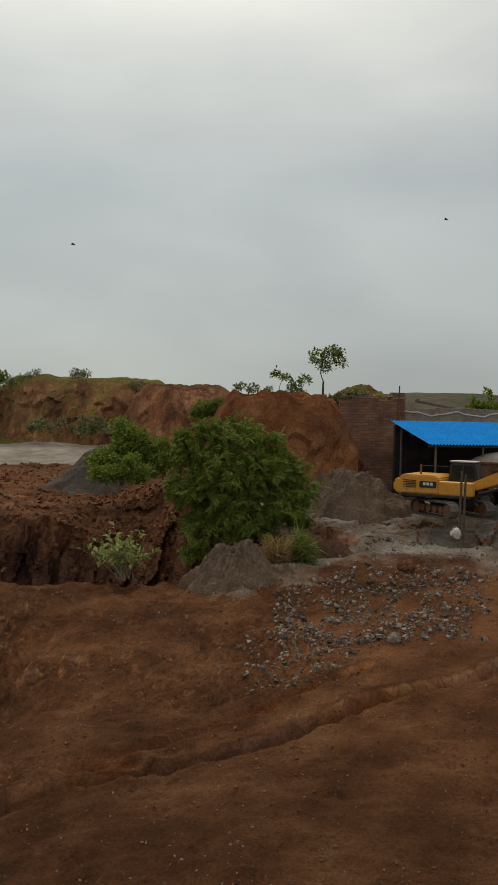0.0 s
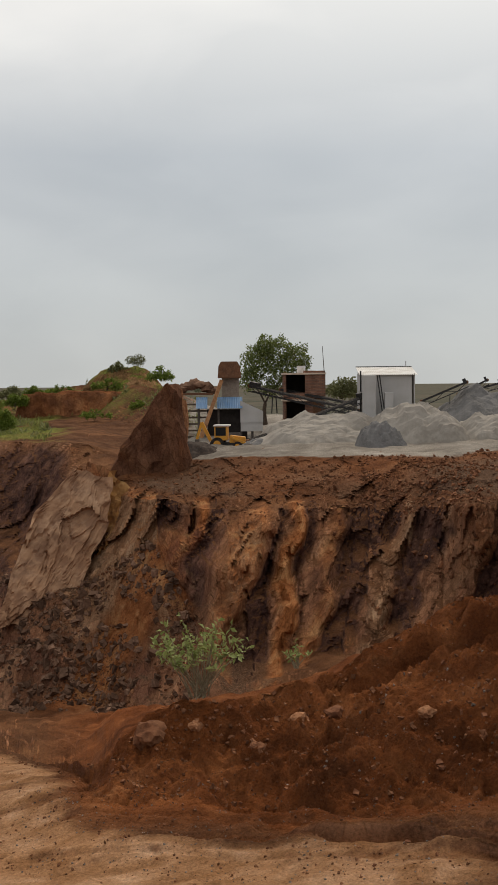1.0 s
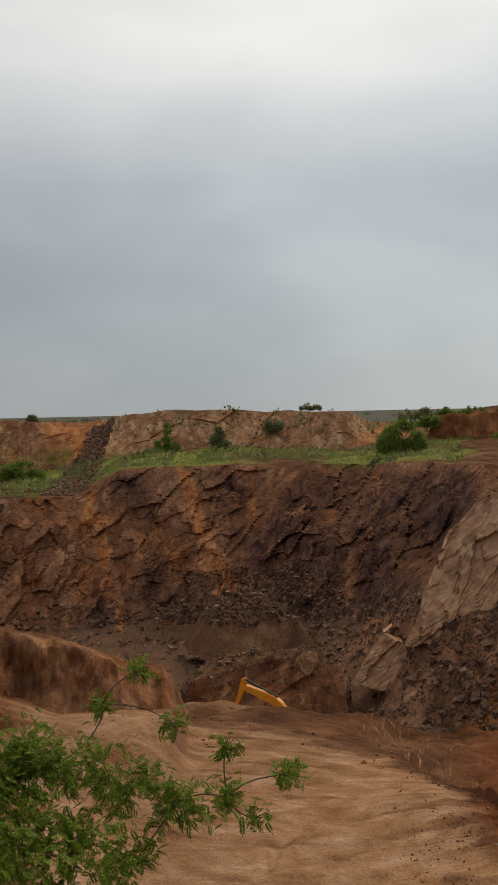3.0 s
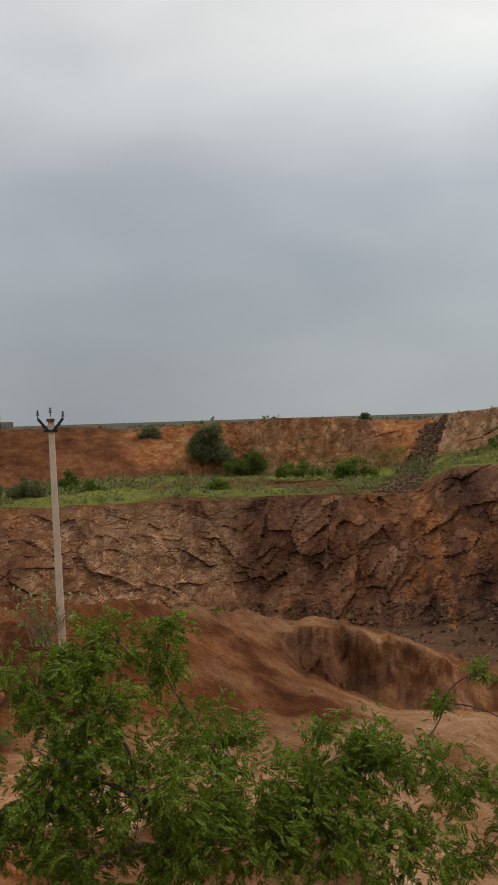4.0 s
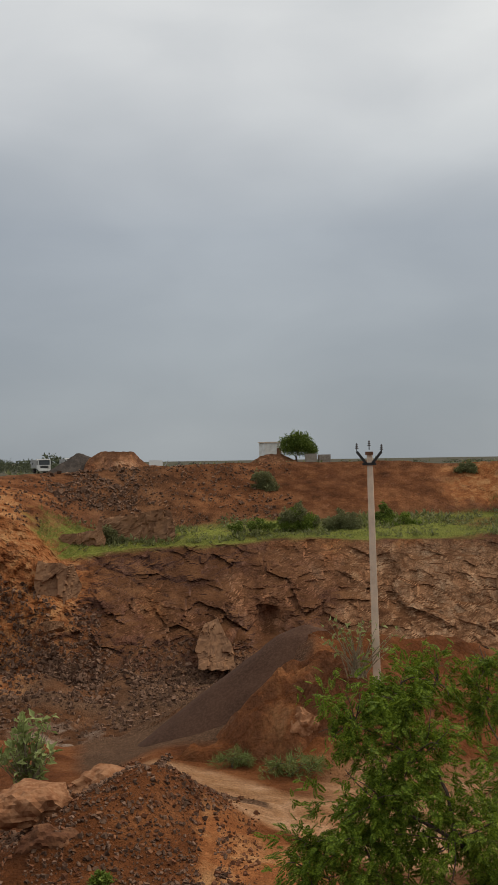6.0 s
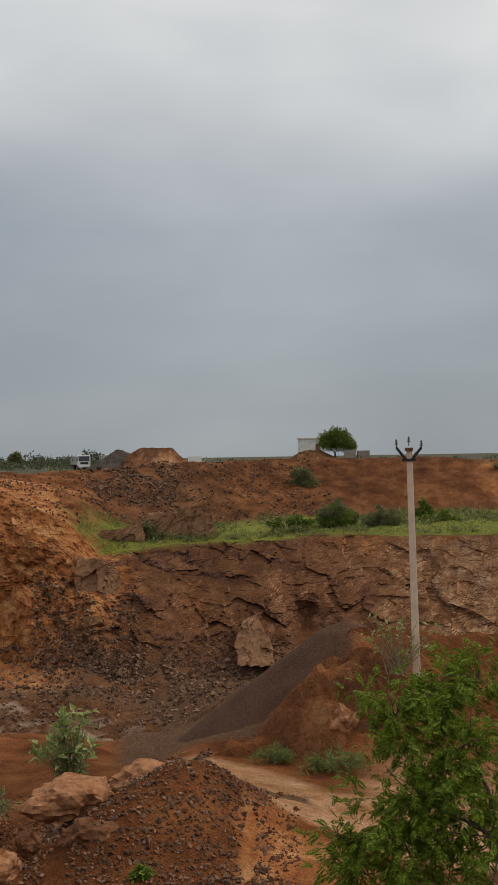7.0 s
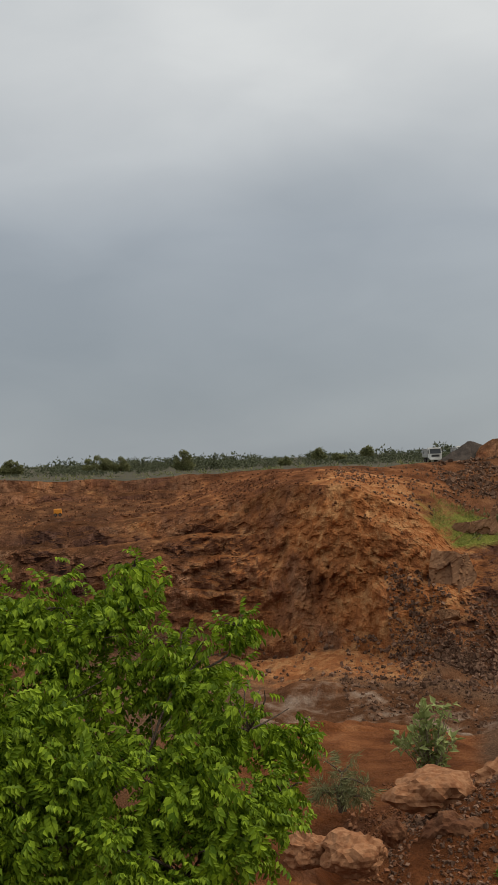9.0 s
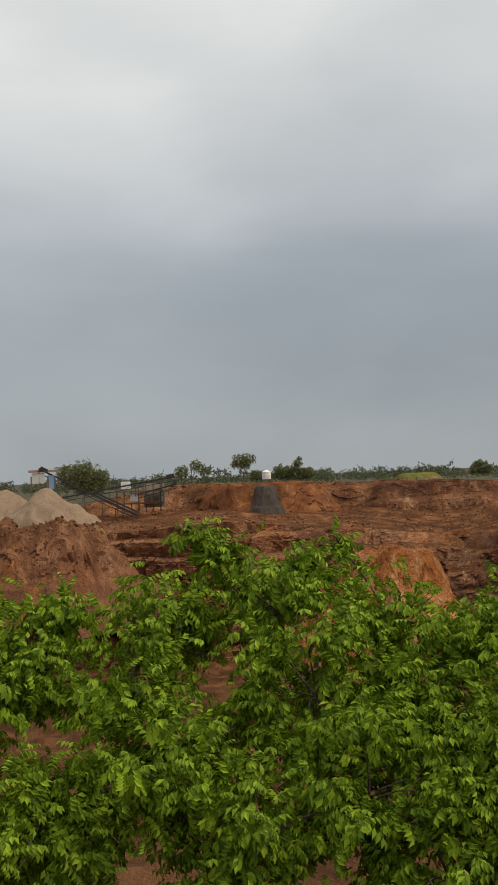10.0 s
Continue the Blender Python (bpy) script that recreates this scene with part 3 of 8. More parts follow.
    soil[..., 2] = bump_of(B, 43.5, 66, 3.0) * bump_of(s2, 0.3, 2.75, 0.5) * 0.95 + 0.9 * bump_of(B, 26, 50, 14.0) * bump_of(s2, 0.3, 1.45, 0.5) + bump_of(B, 62, 84, 4.0) * bump_of(s2, 1.3, 2.15, 0.35) + bump_of(B, 79, 100, 2.0) * np.clip(1.8 - np.abs(s2 - lane) / 0.14, 0, 1) + 0.42 * bump_of(B, 60, 86, 4.0) * bump_of(s2, 2.1, 3.2, 0.4) * np.clip(1 + nz, 0, 1.6) + 0.35 * bump_of(B, 15, 45, 10.0) * bump_of(s2, 0.6, 1.5, 0.4) + 0.3 * bump_of(B, 93, 108, 3.0) * bump_of(s2, 3.6, 4.4, 0.3)
    soil[..., 2] *= 1 - bump_of(B, 24, 66, 5.0) * bump_of(s2, 0.3, 2.75, 0.3) * (0.14 - 0.17 * np.sin(R * 1.9 + 2.0 * np.sin(B / 7.0) + 2.2 * nz) - 0.14 * np.sin(R * 4.7 - 3.0 * np.sin(B / 9.0) + 3.0 * nz))
    heap = bump_of(B, 85.3, 97, 2.5) * bump_of(s2, 2.25, 4.0, 0.3)
    soil[..., 3] = np.clip(0.4 * plain + 0.2 * groove.reshape(m, n) + bump_of(B, 34, 120, 6.0) * bump_of(s2, 3.9, 5.35, 0.35) * (0.8 + 0.5 * nz) + heap + 0.25 * bump_of(B, -25, 30, 6.0) * bump_of(s2, 0.9, 2.2, 0.5), 0, 1)
    soil[..., 3] *= 1 - 0.9 * np.clip(soil[..., 2], 0, 1)
    rock[..., 0] = np.clip(bump_of(B, 24, 41, 3.0) * bump_of(s2, 5.1, 6.35, 0.4) * (0.75 + nz) + bump_of(B, 97, 110, 5.0) * bump_of(s2, 4.6, 8.4, 0.5) * (0.5 + 0.6 * nz) + 0.35 * bump_of(B, 2, 30, 3.0) * bump_of(s2, 6.0, 7.0, 0.3) * (0.6 + nz) + bump_of(B, 46, 78, 3.0) * bump_of(s2, 8.1, 9, 0.3) * 0.95 + bump_of(B, 52, 60, 3.0) * bump_of(s2, 5.0, 6.9, 0.5) * np.clip(nz + 0.2, 0, 1) + bump_of(B, 108, 150, 5.0) * 0.3 * bump_of(s2, 4.5, 9, 0.5), 0, 1)
    rock[..., 1] = np.clip(bump_of(B, 64, 97, 3.0) * bump_of(s2, 4.9, 7.0, 0.5) * (0.5 + nz) + bump_of(B, 37, 43.5, 2.0) * bump_of(s2, 4.6, 6.3, 0.4) * 0.9 + bump_of(B, 88, 96, 2.0) * bump_of(s2, 5.3, 6.9, 0.5) * (0.3 + nz), 0, 1)
    rock[..., 2] = np.clip(bump_of(B, 44, 58, 3.0) * bump_of(s2, 4.8, 7, 0.6) * (0.45 + 0.8 * nz) + bump_of(B, 4, 26, 3.0) * bump_of(s2, 3.5, 7, 0.6) * (0.35 + nz) + bump_of(B, 90, 100, 2.0) * bump_of(s2, 4.6, 5.8, 0.4) * 0.7 + bump_of(B, 107, 130, 3.0) * bump_of(s2, 4.6, 7, 0.6) * (0.5 + nz), 0, 1)
    rock[..., 3] = np.clip(bump_of(B, 18, 43, 4.0) * bump_of(s2, 1.7, 3.9, 0.4) + 0.7 * bump_of(B, 59, 87, 3.0) * bump_of(s2, 2.0, 3.9, 0.4) + 0.6 * bump_of(B, 86, 112, 3.0) * bump_of(s2, 0.8, 3.6, 0.4) + 0.5 * bump_of(B, 97, 112, 4.0) * bump_of(s2, 4.8, 8.9, 0.5) + bump_of(B, -14, 20, 4.0) * 0.08 * (s2 < 3.5) + 0.35 * bump_of(B, 76, 92, 3.0) * bump_of(s2, 8.1, 9, 0.3), 0, 1)
    rock[..., 3] = np.maximum(rock[..., 3], np.clip(groove.reshape(m, n) * 1.5, 0, 1) * (s2 < 3))
    wall = bump_of(s2, 4.9, 7.0, 0.25)
    v7 = np.clip((s2 - 5) / 2, 0, 1)
    for top, foot, half, power in SEAMS:
        d = (B - (foot + (top - foot) * v7) + 0.5 * nz) / half
        rock[..., 0] = np.maximum(rock[..., 0], power * np.clip(1.4 - np.abs(d), 0, 1) * wall)
    far_dark = bump_of(B, 44, 72.5, 1.5) * wall
    rock[..., 2] = np.maximum(rock[..., 2], far_dark * np.clip(0.62 + 0.7 * nz - 0.9 * rock[..., 0], 0, 1))
    rock[..., 2] = np.maximum(rock[..., 2], bump_of(B, 50.5, 53.5, 1.0) * bump_of(s2, 5.0, 6.1, 0.3))
    rock[..., 1] = np.maximum(rock[..., 1] * (1 - far_dark), bump_of(B, 72.5, 84, 1.5) * bump_of(s2, 5.2, 6.95, 0.3) * np.clip(0.75 + 0.6 * nz, 0, 1))
    rock[..., 1] = np.maximum(rock[..., 1], bump_of(B, 46, 62.5, 2.0) * bump_of(s2, 8.0, 9.05, 0.1))
    rock[..., 1] = np.maximum(rock[..., 1], bump_of(B, 65, 73, 1.0) * bump_of(s2, 8.0, 9.05, 0.1) * 0.5)
    rock[..., 2] = np.maximum(rock[..., 2], 0.95 * bump_of(B, 43, 49.5, 1.5) * bump_of(s2, 5.0, 6.9, 0.3))
    rock[..., 0] = np.maximum(rock[..., 0], 0.18 * bump_of(B, 92, 112, 2.0) * bump_of(s2, 0.8, 2.3, 0.3) * np.clip(0.6 + nz, 0, 1))
    shattered = bump_of(B, 84, 97.5, 1.5) * wall
    rock[..., 1] *= 1 - 0.55 * shattered
    rock[..., 2] = np.maximum(rock[..., 2], shattered * np.clip(0.5 + 0.8 * nz, 0, 1))
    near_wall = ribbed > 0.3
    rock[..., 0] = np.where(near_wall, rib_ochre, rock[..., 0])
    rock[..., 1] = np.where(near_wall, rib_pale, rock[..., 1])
    # shade in the gullies between ribs is painted with the dark rock layer
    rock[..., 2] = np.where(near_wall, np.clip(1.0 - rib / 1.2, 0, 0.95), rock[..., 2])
    slope_up = bump_of(B, 12, 40, 2.0) * bump_of(s2, 6.15, 7.0, 0.15)
    rock[..., 0] *= 1 - slope_up
    rock[..., 2] = np.maximum(rock[..., 2], 0.55 * slope_up)
    rock[..., 3] = rock[..., 3] * (1 - slope_up) + 0.42 * slope_up
    soil[..., 3] = np.maximum(soil[..., 3], 0.55 * slope_up * (1 + nz))
    # orange gravel fan and dark talus below the leaning slab
    fan = np.clip(1.6 - np.abs(B - (43.0 - 4.2 * (s2 - 4)) + 0.8 * nz) / 1.5, 0, 1) * bump_of(s2, 3.9, 5.15, 0.15)
    dark_talus = bump_of(B, 36, 50, 1.5) * bump_of(s2, 3.9, 5.1, 0.15)
    soil[..., 3] = np.maximum(soil[..., 3], dark_talus) * (1 - 0.75 * fan)
    rock[..., 3] = np.maximum(rock[..., 3], fan)
    rock[..., 0] = np.maximum(rock[..., 0] * (1 - dark_talus), 0.65 * fan)
    # cut face, rubble tip, pit bench
    rock[..., 0] = np.maximum(rock[..., 0], 0.45 * dug_face)
    rock[..., 3] = rock[..., 3] * (1 - dug_face) + 0.4 * dug_face
    tip = np.clip(1.3 - np.abs(B - (64.3 - 1.2 * (s2 - 7.1))) / (1.3 - 0.45 * (s2 - 7.1)).clip(0.3) + 0.5 * nz, 0, 1) * bump_of(s2, 7.02, 8.9, 0.1)
    soil[..., 3] = np.maximum(soil[..., 3], tip)
    soil[..., 0] *= 1 - tip
    soil[..., 3] = np.maximum(soil[..., 3], 0.95 * bump_of(B, 87.3, 92.3, 1.2) * np.clip(1.5 - np.abs(s2 - lane + 0.02) / 0.035, 0, 1))
    verge = bump_of(B, 83, 91.5, 1.5) * bump_of(s2, 0.9, 1.55, 0.15)
    rock[..., 3] = np.maximum(rock[..., 3], 0.8 * verge)
    rock[..., 0] = np.maximum(rock[..., 0], 0.7 * verge * np.clip(0.5 + nz, 0, 1))
    bench = bump_of(B, 95.5, 109, 1.0) * bump_of(s2, 3.9, 4.55, 0.2)
    soil[..., 1] = np.maximum(soil[..., 1], 0.35 * bench)
    soil[..., 3] *= 1 - 0.8 * bench
    V = flatP.reshape(m, n, 3)
    rows = np.cumsum([0] + STEPS)
    sheets = [("ground", 0, 3, "red-brown quarry soil and haul road with wheel ruts"), ("pit_floor", 3, 5, "dark gravelly quarry pit floor"),
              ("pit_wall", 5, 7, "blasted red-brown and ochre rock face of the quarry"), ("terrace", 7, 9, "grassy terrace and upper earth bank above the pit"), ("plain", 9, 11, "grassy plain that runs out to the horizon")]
    for name, k0, k1, label in sheets:
        i0, i1 = rows[k0], rows[k1] + 1
        sub = V[i0:i1]
        mm = i1 - i0
        idx = np.arange(mm * n).reshape(mm, n)
        q = np.stack([idx[:-1], np.roll(idx, -1, 1)[:-1], np.roll(idx, -1, 1)[1:], idx[1:]], -1).reshape(-1, 4)[:, ::-1]
        me = bpy.data.meshes.new(name)
        me.vertices.add(mm * n)
        me.vertices.foreach_set("co", np.ascontiguousarray(sub).ravel())
        me.loops.add(q.size)
        me.loops.foreach_set("vertex_index", q.ravel().astype(np.int32))
        me.polygons.add(len(q))
        me.polygons.foreach_set("loop_start", np.arange(0, q.size, 4, dtype=np.int32))
        for attr, data in (("soil", soil), ("rock", rock)):
            me.color_attributes.new(attr, "FLOAT_COLOR", "POINT").data.foreach_set("color", np.ascontiguousarray(data[i0:i1]).ravel())
        me.update()
        me.validate()
        me.polygons.foreach_set("use_smooth", np.full(len(me.polygons), name in ("ground", "plain")))
        me.materials.append(SCRUBLAND if name == "plain" else GROUND)
        tagged(new(name, me), label, "ground", kind="structure")
    return V, rows, bearings


GRID, GRID_ROWS, GRID_BEARINGS = build_ground()


def viewpoint_knoll():
    """The steep knoll on which the viewer stands."""
    bm = bmesh.new()
    rings = []
    for r, z in ((0.0, -1.7), (1.0, -1.7), (1.8, -1.75), (2.6, -3.6), (3.6, -6.8), (4.9, -9.7)):
        ring = []
        for k in range(36):
            a = k * 10
            q = at(a, max(r, 0.01) * (1 + 0.05 * math.sin(k * 2.3)), z)
            ring.append(bm.verts.new(q))
        rings.append(ring)
    for p, q in zip(rings, rings[1:]):
        for k in range(36):
            bm.faces.new((p[k], p[(k + 1) % 36], q[(k + 1) % 36], q[k]))
    bmesh.ops.recalc_face_normals(bm, faces=bm.faces)
    me = bpy.data.meshes.new("knoll")
    bm.to_mesh(me)
    bm.free()
    me.materials.append(GROUND)
    tagged(new("knoll", me), "steep bare earth knoll under the viewpoint", "ground", kind="structure")


viewpoint_knoll()


# ---- building blocks ----
def ground_z(a, r):
    """Height of the ground sheet (from eye level) at a bearing and distance."""
    j = int(np.argmin(np.abs(GRID_BEARINGS - a)))
    col = GRID[:, j]
    rr = np.hypot(col[:, 0], col[:, 1])
    i = len(rr) - 1 - int(np.argmax(rr[::-1] <= r))
    i = min(i, len(rr) - 2)
    u = np.clip((r - rr[i]) / max(1e-3, rr[i + 1] - rr[i]), 0, 1)
    return float(col[i, 2] * (1 - u) + col[i + 1, 2] * u) - EYE


def stand(a, r, z=None, turn=0.0, sink=0.0):
    """Pose of a thing: local x to the viewer's right, local y away from the viewer, before the turn."""
    p = at(a, r, (ground_z(a, r) if z is None else z) - sink)
    return pose(p.x, p.y, p.z, 0, 0, a - FACING + turn)


def thing(name, label, category, m, group=""):
    ob = new(name)
    ob.empty_display_size = 0.2
    ob.matrix_basis = m
    return tagged(ob, label, category, group)


def mesh_of(name, bm, mat):
    me = bpy.data.meshes.new(name)
    bm.to_mesh(me)
    bm.free()
    for k in (mat if isinstance(mat, (list, tuple)) else [mat]):
        me.materials.append(k)
    return me


def part(name, bm, mat, parent, label="", at_pose=None):
    ob = new(name, mesh_of(name, bm, mat))
    ob.parent = parent
    if at_pose is not None:
        ob.matrix_basis = at_pose
    return tagged(ob, label)


def solid(name, bm, mat, m, label, category, group="", kind=""):
    ob = new(name, mesh_of(name, bm, mat))
    ob.matrix_basis = m
    return tagged(ob, label, category, group, kind)


def box(bm, c, s, rot=(0, 0, 0), bevel=0.0):
    m = pose(*c, *rot) @ Matrix.Diagonal((*s, 1))
    made = bmesh.ops.create_cube(bm, size=1.0, matrix=m)
    if bevel:
        edges = list({e for v in made["verts"] for e in v.link_edges})
        bmesh.ops.bevel(bm, geom=edges, offset=bevel, segments=2, affect="EDGES", profile=0.5)
    return bm


def rod(bm, p, q, r0, r1=None, seg=8):
    p, q = Vector(p), Vector(q)
    d = q - p
    m = Matrix.Translation((p + q) / 2) @ d.to_track_quat("Z", "Y").to_matrix().to_4x4()
    bmesh.ops.create_cone(bm, cap_ends=True, segments=seg, radius1=r0, radius2=r0 if r1 is None else r1, depth=d.length, matrix=m)
    return bm


def beam(bm, p, q, w, h):
    """A rectangular bar from p to q, w wide and h deep."""
    p, q = Vector(p), Vector(q)
    d = q - p
    m = Matrix.Translation((p + q) / 2) @ d.to_track_quat("X", "Z").to_matrix().to_4x4() @ Matrix.Diagonal((d.length, w, h, 1))
    bmesh.ops.create_cube(bm, size=1.0, matrix=m)
    return bm


def prism(bm, outline, y0, y1, bevel=0.0):
    """A side outline (x, z) pulled from y0 to y1."""
    a = [bm.verts.new((x, y0, z)) for x, z in outline]
    b = [bm.verts.new((x, y1, z)) for x, z in outline]
    n = len(outline)
    faces = [bm.faces.new(a), bm.faces.new(b[::-1])] + [bm.faces.new((a[(k + 1) % n], a[k], b[k], b[(k + 1) % n])) for k in range(n)]
    bmesh.ops.recalc_face_normals(bm, faces=faces)
    if bevel:
        bmesh.ops.bevel(bm, geom=list({e for f in faces for e in f.edges}), offset=bevel, segments=2, affect="EDGES")
    return bm


def B():
    return bmesh.new()


def numpy_mesh(name, verts, faces, mat, attrs=None, smooth=False):
    verts, faces = np.asarray(verts, np.float32), np.asarray(faces, np.int32)
    me = bpy.data.meshes.new(name)
    me.vertices.add(len(verts))
    me.vertices.foreach_set("co", verts.ravel())
    me.loops.add(faces.size)
    me.loops.foreach_set("vertex_index", faces.ravel())
    me.polygons.add(len(faces))
    me.polygons.foreach_set("loop_start", np.arange(0, faces.size, faces.shape[1], dtype=np.int32))
    for key, value in (attrs or {}).items():
        me.color_attributes.new(key, "FLOAT_COLOR", "POINT").data.foreach_set("color", np.tile(np.array(value, np.float32), len(verts)))
    me.update()
    me.validate()
    me.polygons.foreach_set("use_smooth", np.full(len(faces), smooth))
    me.materials.append(mat)
    return me


RNG = np.random.RandomState(11)

# ---- materials of the things ----
BARK = material("bark", (0.12, 0.085, 0.06), 0.95, [((0.05, 0.035, 0.028), 6, 0.8), ((0.2, 0.17, 0.14), 25, 0.5)], 0.8, 30)
TWIG = material("pale_twig", (0.30, 0.25, 0.16), 0.9, [((0.16, 0.12, 0.08), 9, 0.7)], 0.4, 40)
LEAF_NEAR = leaf_material("fresh_leaf", (0.066, 0.124, 0.006), (0.30, 0.415, 0.026))
LEAF_NEEM = leaf_material("neem_leaf", (0.056, 0.098, 0.008), (0.25, 0.325, 0.032))
LEAF_DARK = leaf_material("thicket_leaf", (0.062, 0.096, 0.016), (0.23, 0.29, 0.055))
LEAF_THORN = leaf_material("thorn_leaf", (0.070, 0.110, 0.016), (0.28, 0.34, 0.065))
LEAF_LIGHT = leaf_material("bush_leaf", (0.085, 0.135, 0.018), (0.26, 0.32, 0.06))
# far woods: leaf colour lightened to stand in for haze over the distance
LEAF_WOODS = leaf_material("woods_leaf", (0.066, 0.078, 0.046), (0.155, 0.165, 0.092))
LEAF_TREE = leaf_material("dusty_tree_leaf", (0.095, 0.125, 0.035), (0.27, 0.31, 0.10))
LEAF_FAR = leaf_material("scrub_leaf", (0.115, 0.125, 0.050), (0.27, 0.27, 0.125))
LEAF_PALE = leaf_material("milkweed_leaf", (0.18, 0.22, 0.06), (0.42, 0.46, 0.19))
LEAF_DRY = leaf_material("dry_grass_blade", (0.24, 0.15, 0.06), (0.42, 0.30, 0.14))
GRASS = leaf_material("grass_blade", (0.10, 0.128, 0.030), (0.30, 0.315, 0.095))
STONE_DARK = material("dark_stone", (0.140, 0.080, 0.052), 0.95, [((0.068, 0.037, 0.025), 1.2, 0.8), ((0.24, 0.145, 0.095), 5, 0.5)], 0.6, 12, island=0.5)
STONE_GREY = material("grey_stone", (0.16, 0.125, 0.10), 0.95, [((0.085, 0.06, 0.046), 2, 0.8), ((0.34, 0.29, 0.25), 9, 0.5)], 0.6, 14, island=0.6)
STONE_RED = material("red_stone", (0.165, 0.070, 0.036), 0.95, [((0.27, 0.13, 0.065), 0.9, 0.8), ((0.09, 0.038, 0.022), 4, 0.7)], 0.8, 9, island=0.4)
STONE_TAN = material("tan_boulder_rock", (0.28, 0.125, 0.060), 0.95, [((0.17, 0.070, 0.034), 0.9, 0.85), ((0.42, 0.225, 0.12), 5, 0.6)], 0.9, 6, island=0.1)
YELLOW = material("machine_yellow", (0.70, 0.31, 0.018), 0.5, [((0.52, 0.25, 0.03), 2, 0.5), ((0.28, 0.18, 0.09), 7, 0.35)], 0.1, 20)
ORANGE = material("machine_orange", (0.66, 0.24, 0.012), 0.5, [((0.45, 0.19, 0.03), 2, 0.5)], 0.1, 20)
TRUCK_YELLOW = material("truck_yellow", (0.66, 0.40, 0.012), 0.55, [((0.50, 0.30, 0.03), 1.5, 0.6), ((0.30, 0.20, 0.08), 6, 0.45)], 0.1, 20)
CHUTE = material("faded_orange_steel", (0.42, 0.20, 0.085), 0.75, [((0.22, 0.11, 0.06), 1.4, 0.8), ((0.50, 0.30, 0.17), 4, 0.5)], 0.2, 12)
BLACK = material("black_paint", (0.012, 0.012, 0.013), 0.6, [((0.05, 0.042, 0.036), 5, 0.6)])
STEEL = material("dusty_steel", (0.10, 0.085, 0.075), 0.7, [((0.20, 0.16, 0.13), 4, 0.6)], 0.2, 20, metal=0.3)
RUST = material("rusty_steel", (0.16, 0.075, 0.04), 0.85, [((0.09, 0.045, 0.03), 1.5, 0.8), ((0.26, 0.14, 0.08), 6, 0.5)], 0.4, 18)
RUBBER = material("tyre_rubber", (0.022, 0.02, 0.019), 0.9, [((0.09, 0.07, 0.055), 5, 0.5)])
GLASS = material("dark_cab_glass", (0.015, 0.02, 0.022), 0.12)
BLUE = material("blue_sheet_roof", (0.002, 0.22, 0.62), 0.9, [((0.004, 0.27, 0.74), 0.8, 0.6), ((0.01, 0.13, 0.38), 3.5, 0.5)], 0.1, 12)
PALE_BLUE = material("faded_blue_sheet", (0.13, 0.25, 0.42), 0.5, [((0.22, 0.32, 0.42), 1, 0.6)], 0.1, 9)
SHEET = material("pale_sheet_metal", (0.44, 0.43, 0.415), 0.6, [((0.36, 0.345, 0.32), 0.5, 0.7), ((0.50, 0.49, 0.475), 2, 0.4)], 0.05, 9)
WHITE = material("white_wash", (0.72, 0.71, 0.68), 0.85, [((0.52, 0.49, 0.44), 0.9, 0.7)], 0.2, 9)
CONCRETE = material("weathered_concrete", (0.74, 0.585, 0.44), 0.92, [((0.42, 0.32, 0.24), 1.1, 0.6), ((0.60, 0.51, 0.42), 8, 0.5)], 0.4, 25)
PLASTER = material("bare_plaster", (0.30, 0.25, 0.20), 0.95, [((0.19, 0.14, 0.11), 0.5, 0.8), ((0.38, 0.33, 0.28), 3, 0.5)], 0.5, 9)
# near-black colour that stands for the shade inside open buildings
INTERIOR_SHADE = material("painted_interior_shade", (0.03, 0.026, 0.024), 0.95, [((0.06, 0.05, 0.045), 1, 0.6)])
SACK = material("white_sack", (0.62, 0.60, 0.56), 0.9, [((0.4, 0.36, 0.3), 6, 0.6)])
PORCELAIN = material("brown_insulator", (0.03, 0.018, 0.014), 0.25)
DARK_GRIT = material("dark_grit_heap", (0.066, 0.054, 0.047), 0.95, [((0.042, 0.034, 0.029), 0.5, 0.8), ((0.115, 0.088, 0.07), 5, 0.6)], 0.6, 9)
DUST_HEAP = material("stone_dust_heap", (0.31, 0.28, 0.24), 0.95, [((0.21, 0.185, 0.155), 0.22, 0.7), ((0.38, 0.35, 0.305), 1.6, 0.5)], 0.5, 6)
GRIT_HEAP = material("grey_grit_heap", (0.165, 0.16, 0.155), 0.95, [((0.11, 0.105, 0.10), 0.5, 0.8), ((0.23, 0.22, 0.21), 6, 0.5)], 0.5, 12)
TAN_HEAP = material("tan_sand_heap", (0.25, 0.175, 0.118), 0.95, [((0.18, 0.12, 0.08), 0.4, 0.8), ((0.31, 0.225, 0.16), 4, 0.5)], 0.4, 10)
GROUND_GRIT = material("earthy_gravel_heap", (0.098, 0.066, 0.045), 0.95, [((0.056, 0.040, 0.030), 0.6, 0.8), ((0.17, 0.105, 0.066), 0.35, 0.7), ((0.20, 0.16, 0.125), 6, 0.5)], 0.7, 9)
BROWN_GRIT = material("brown_grit_heap", (0.082, 0.043, 0.028), 0.95, [((0.056, 0.030, 0.020), 0.3, 0.8), ((0.12, 0.066, 0.043), 9, 0.6)], 0.5, 14)


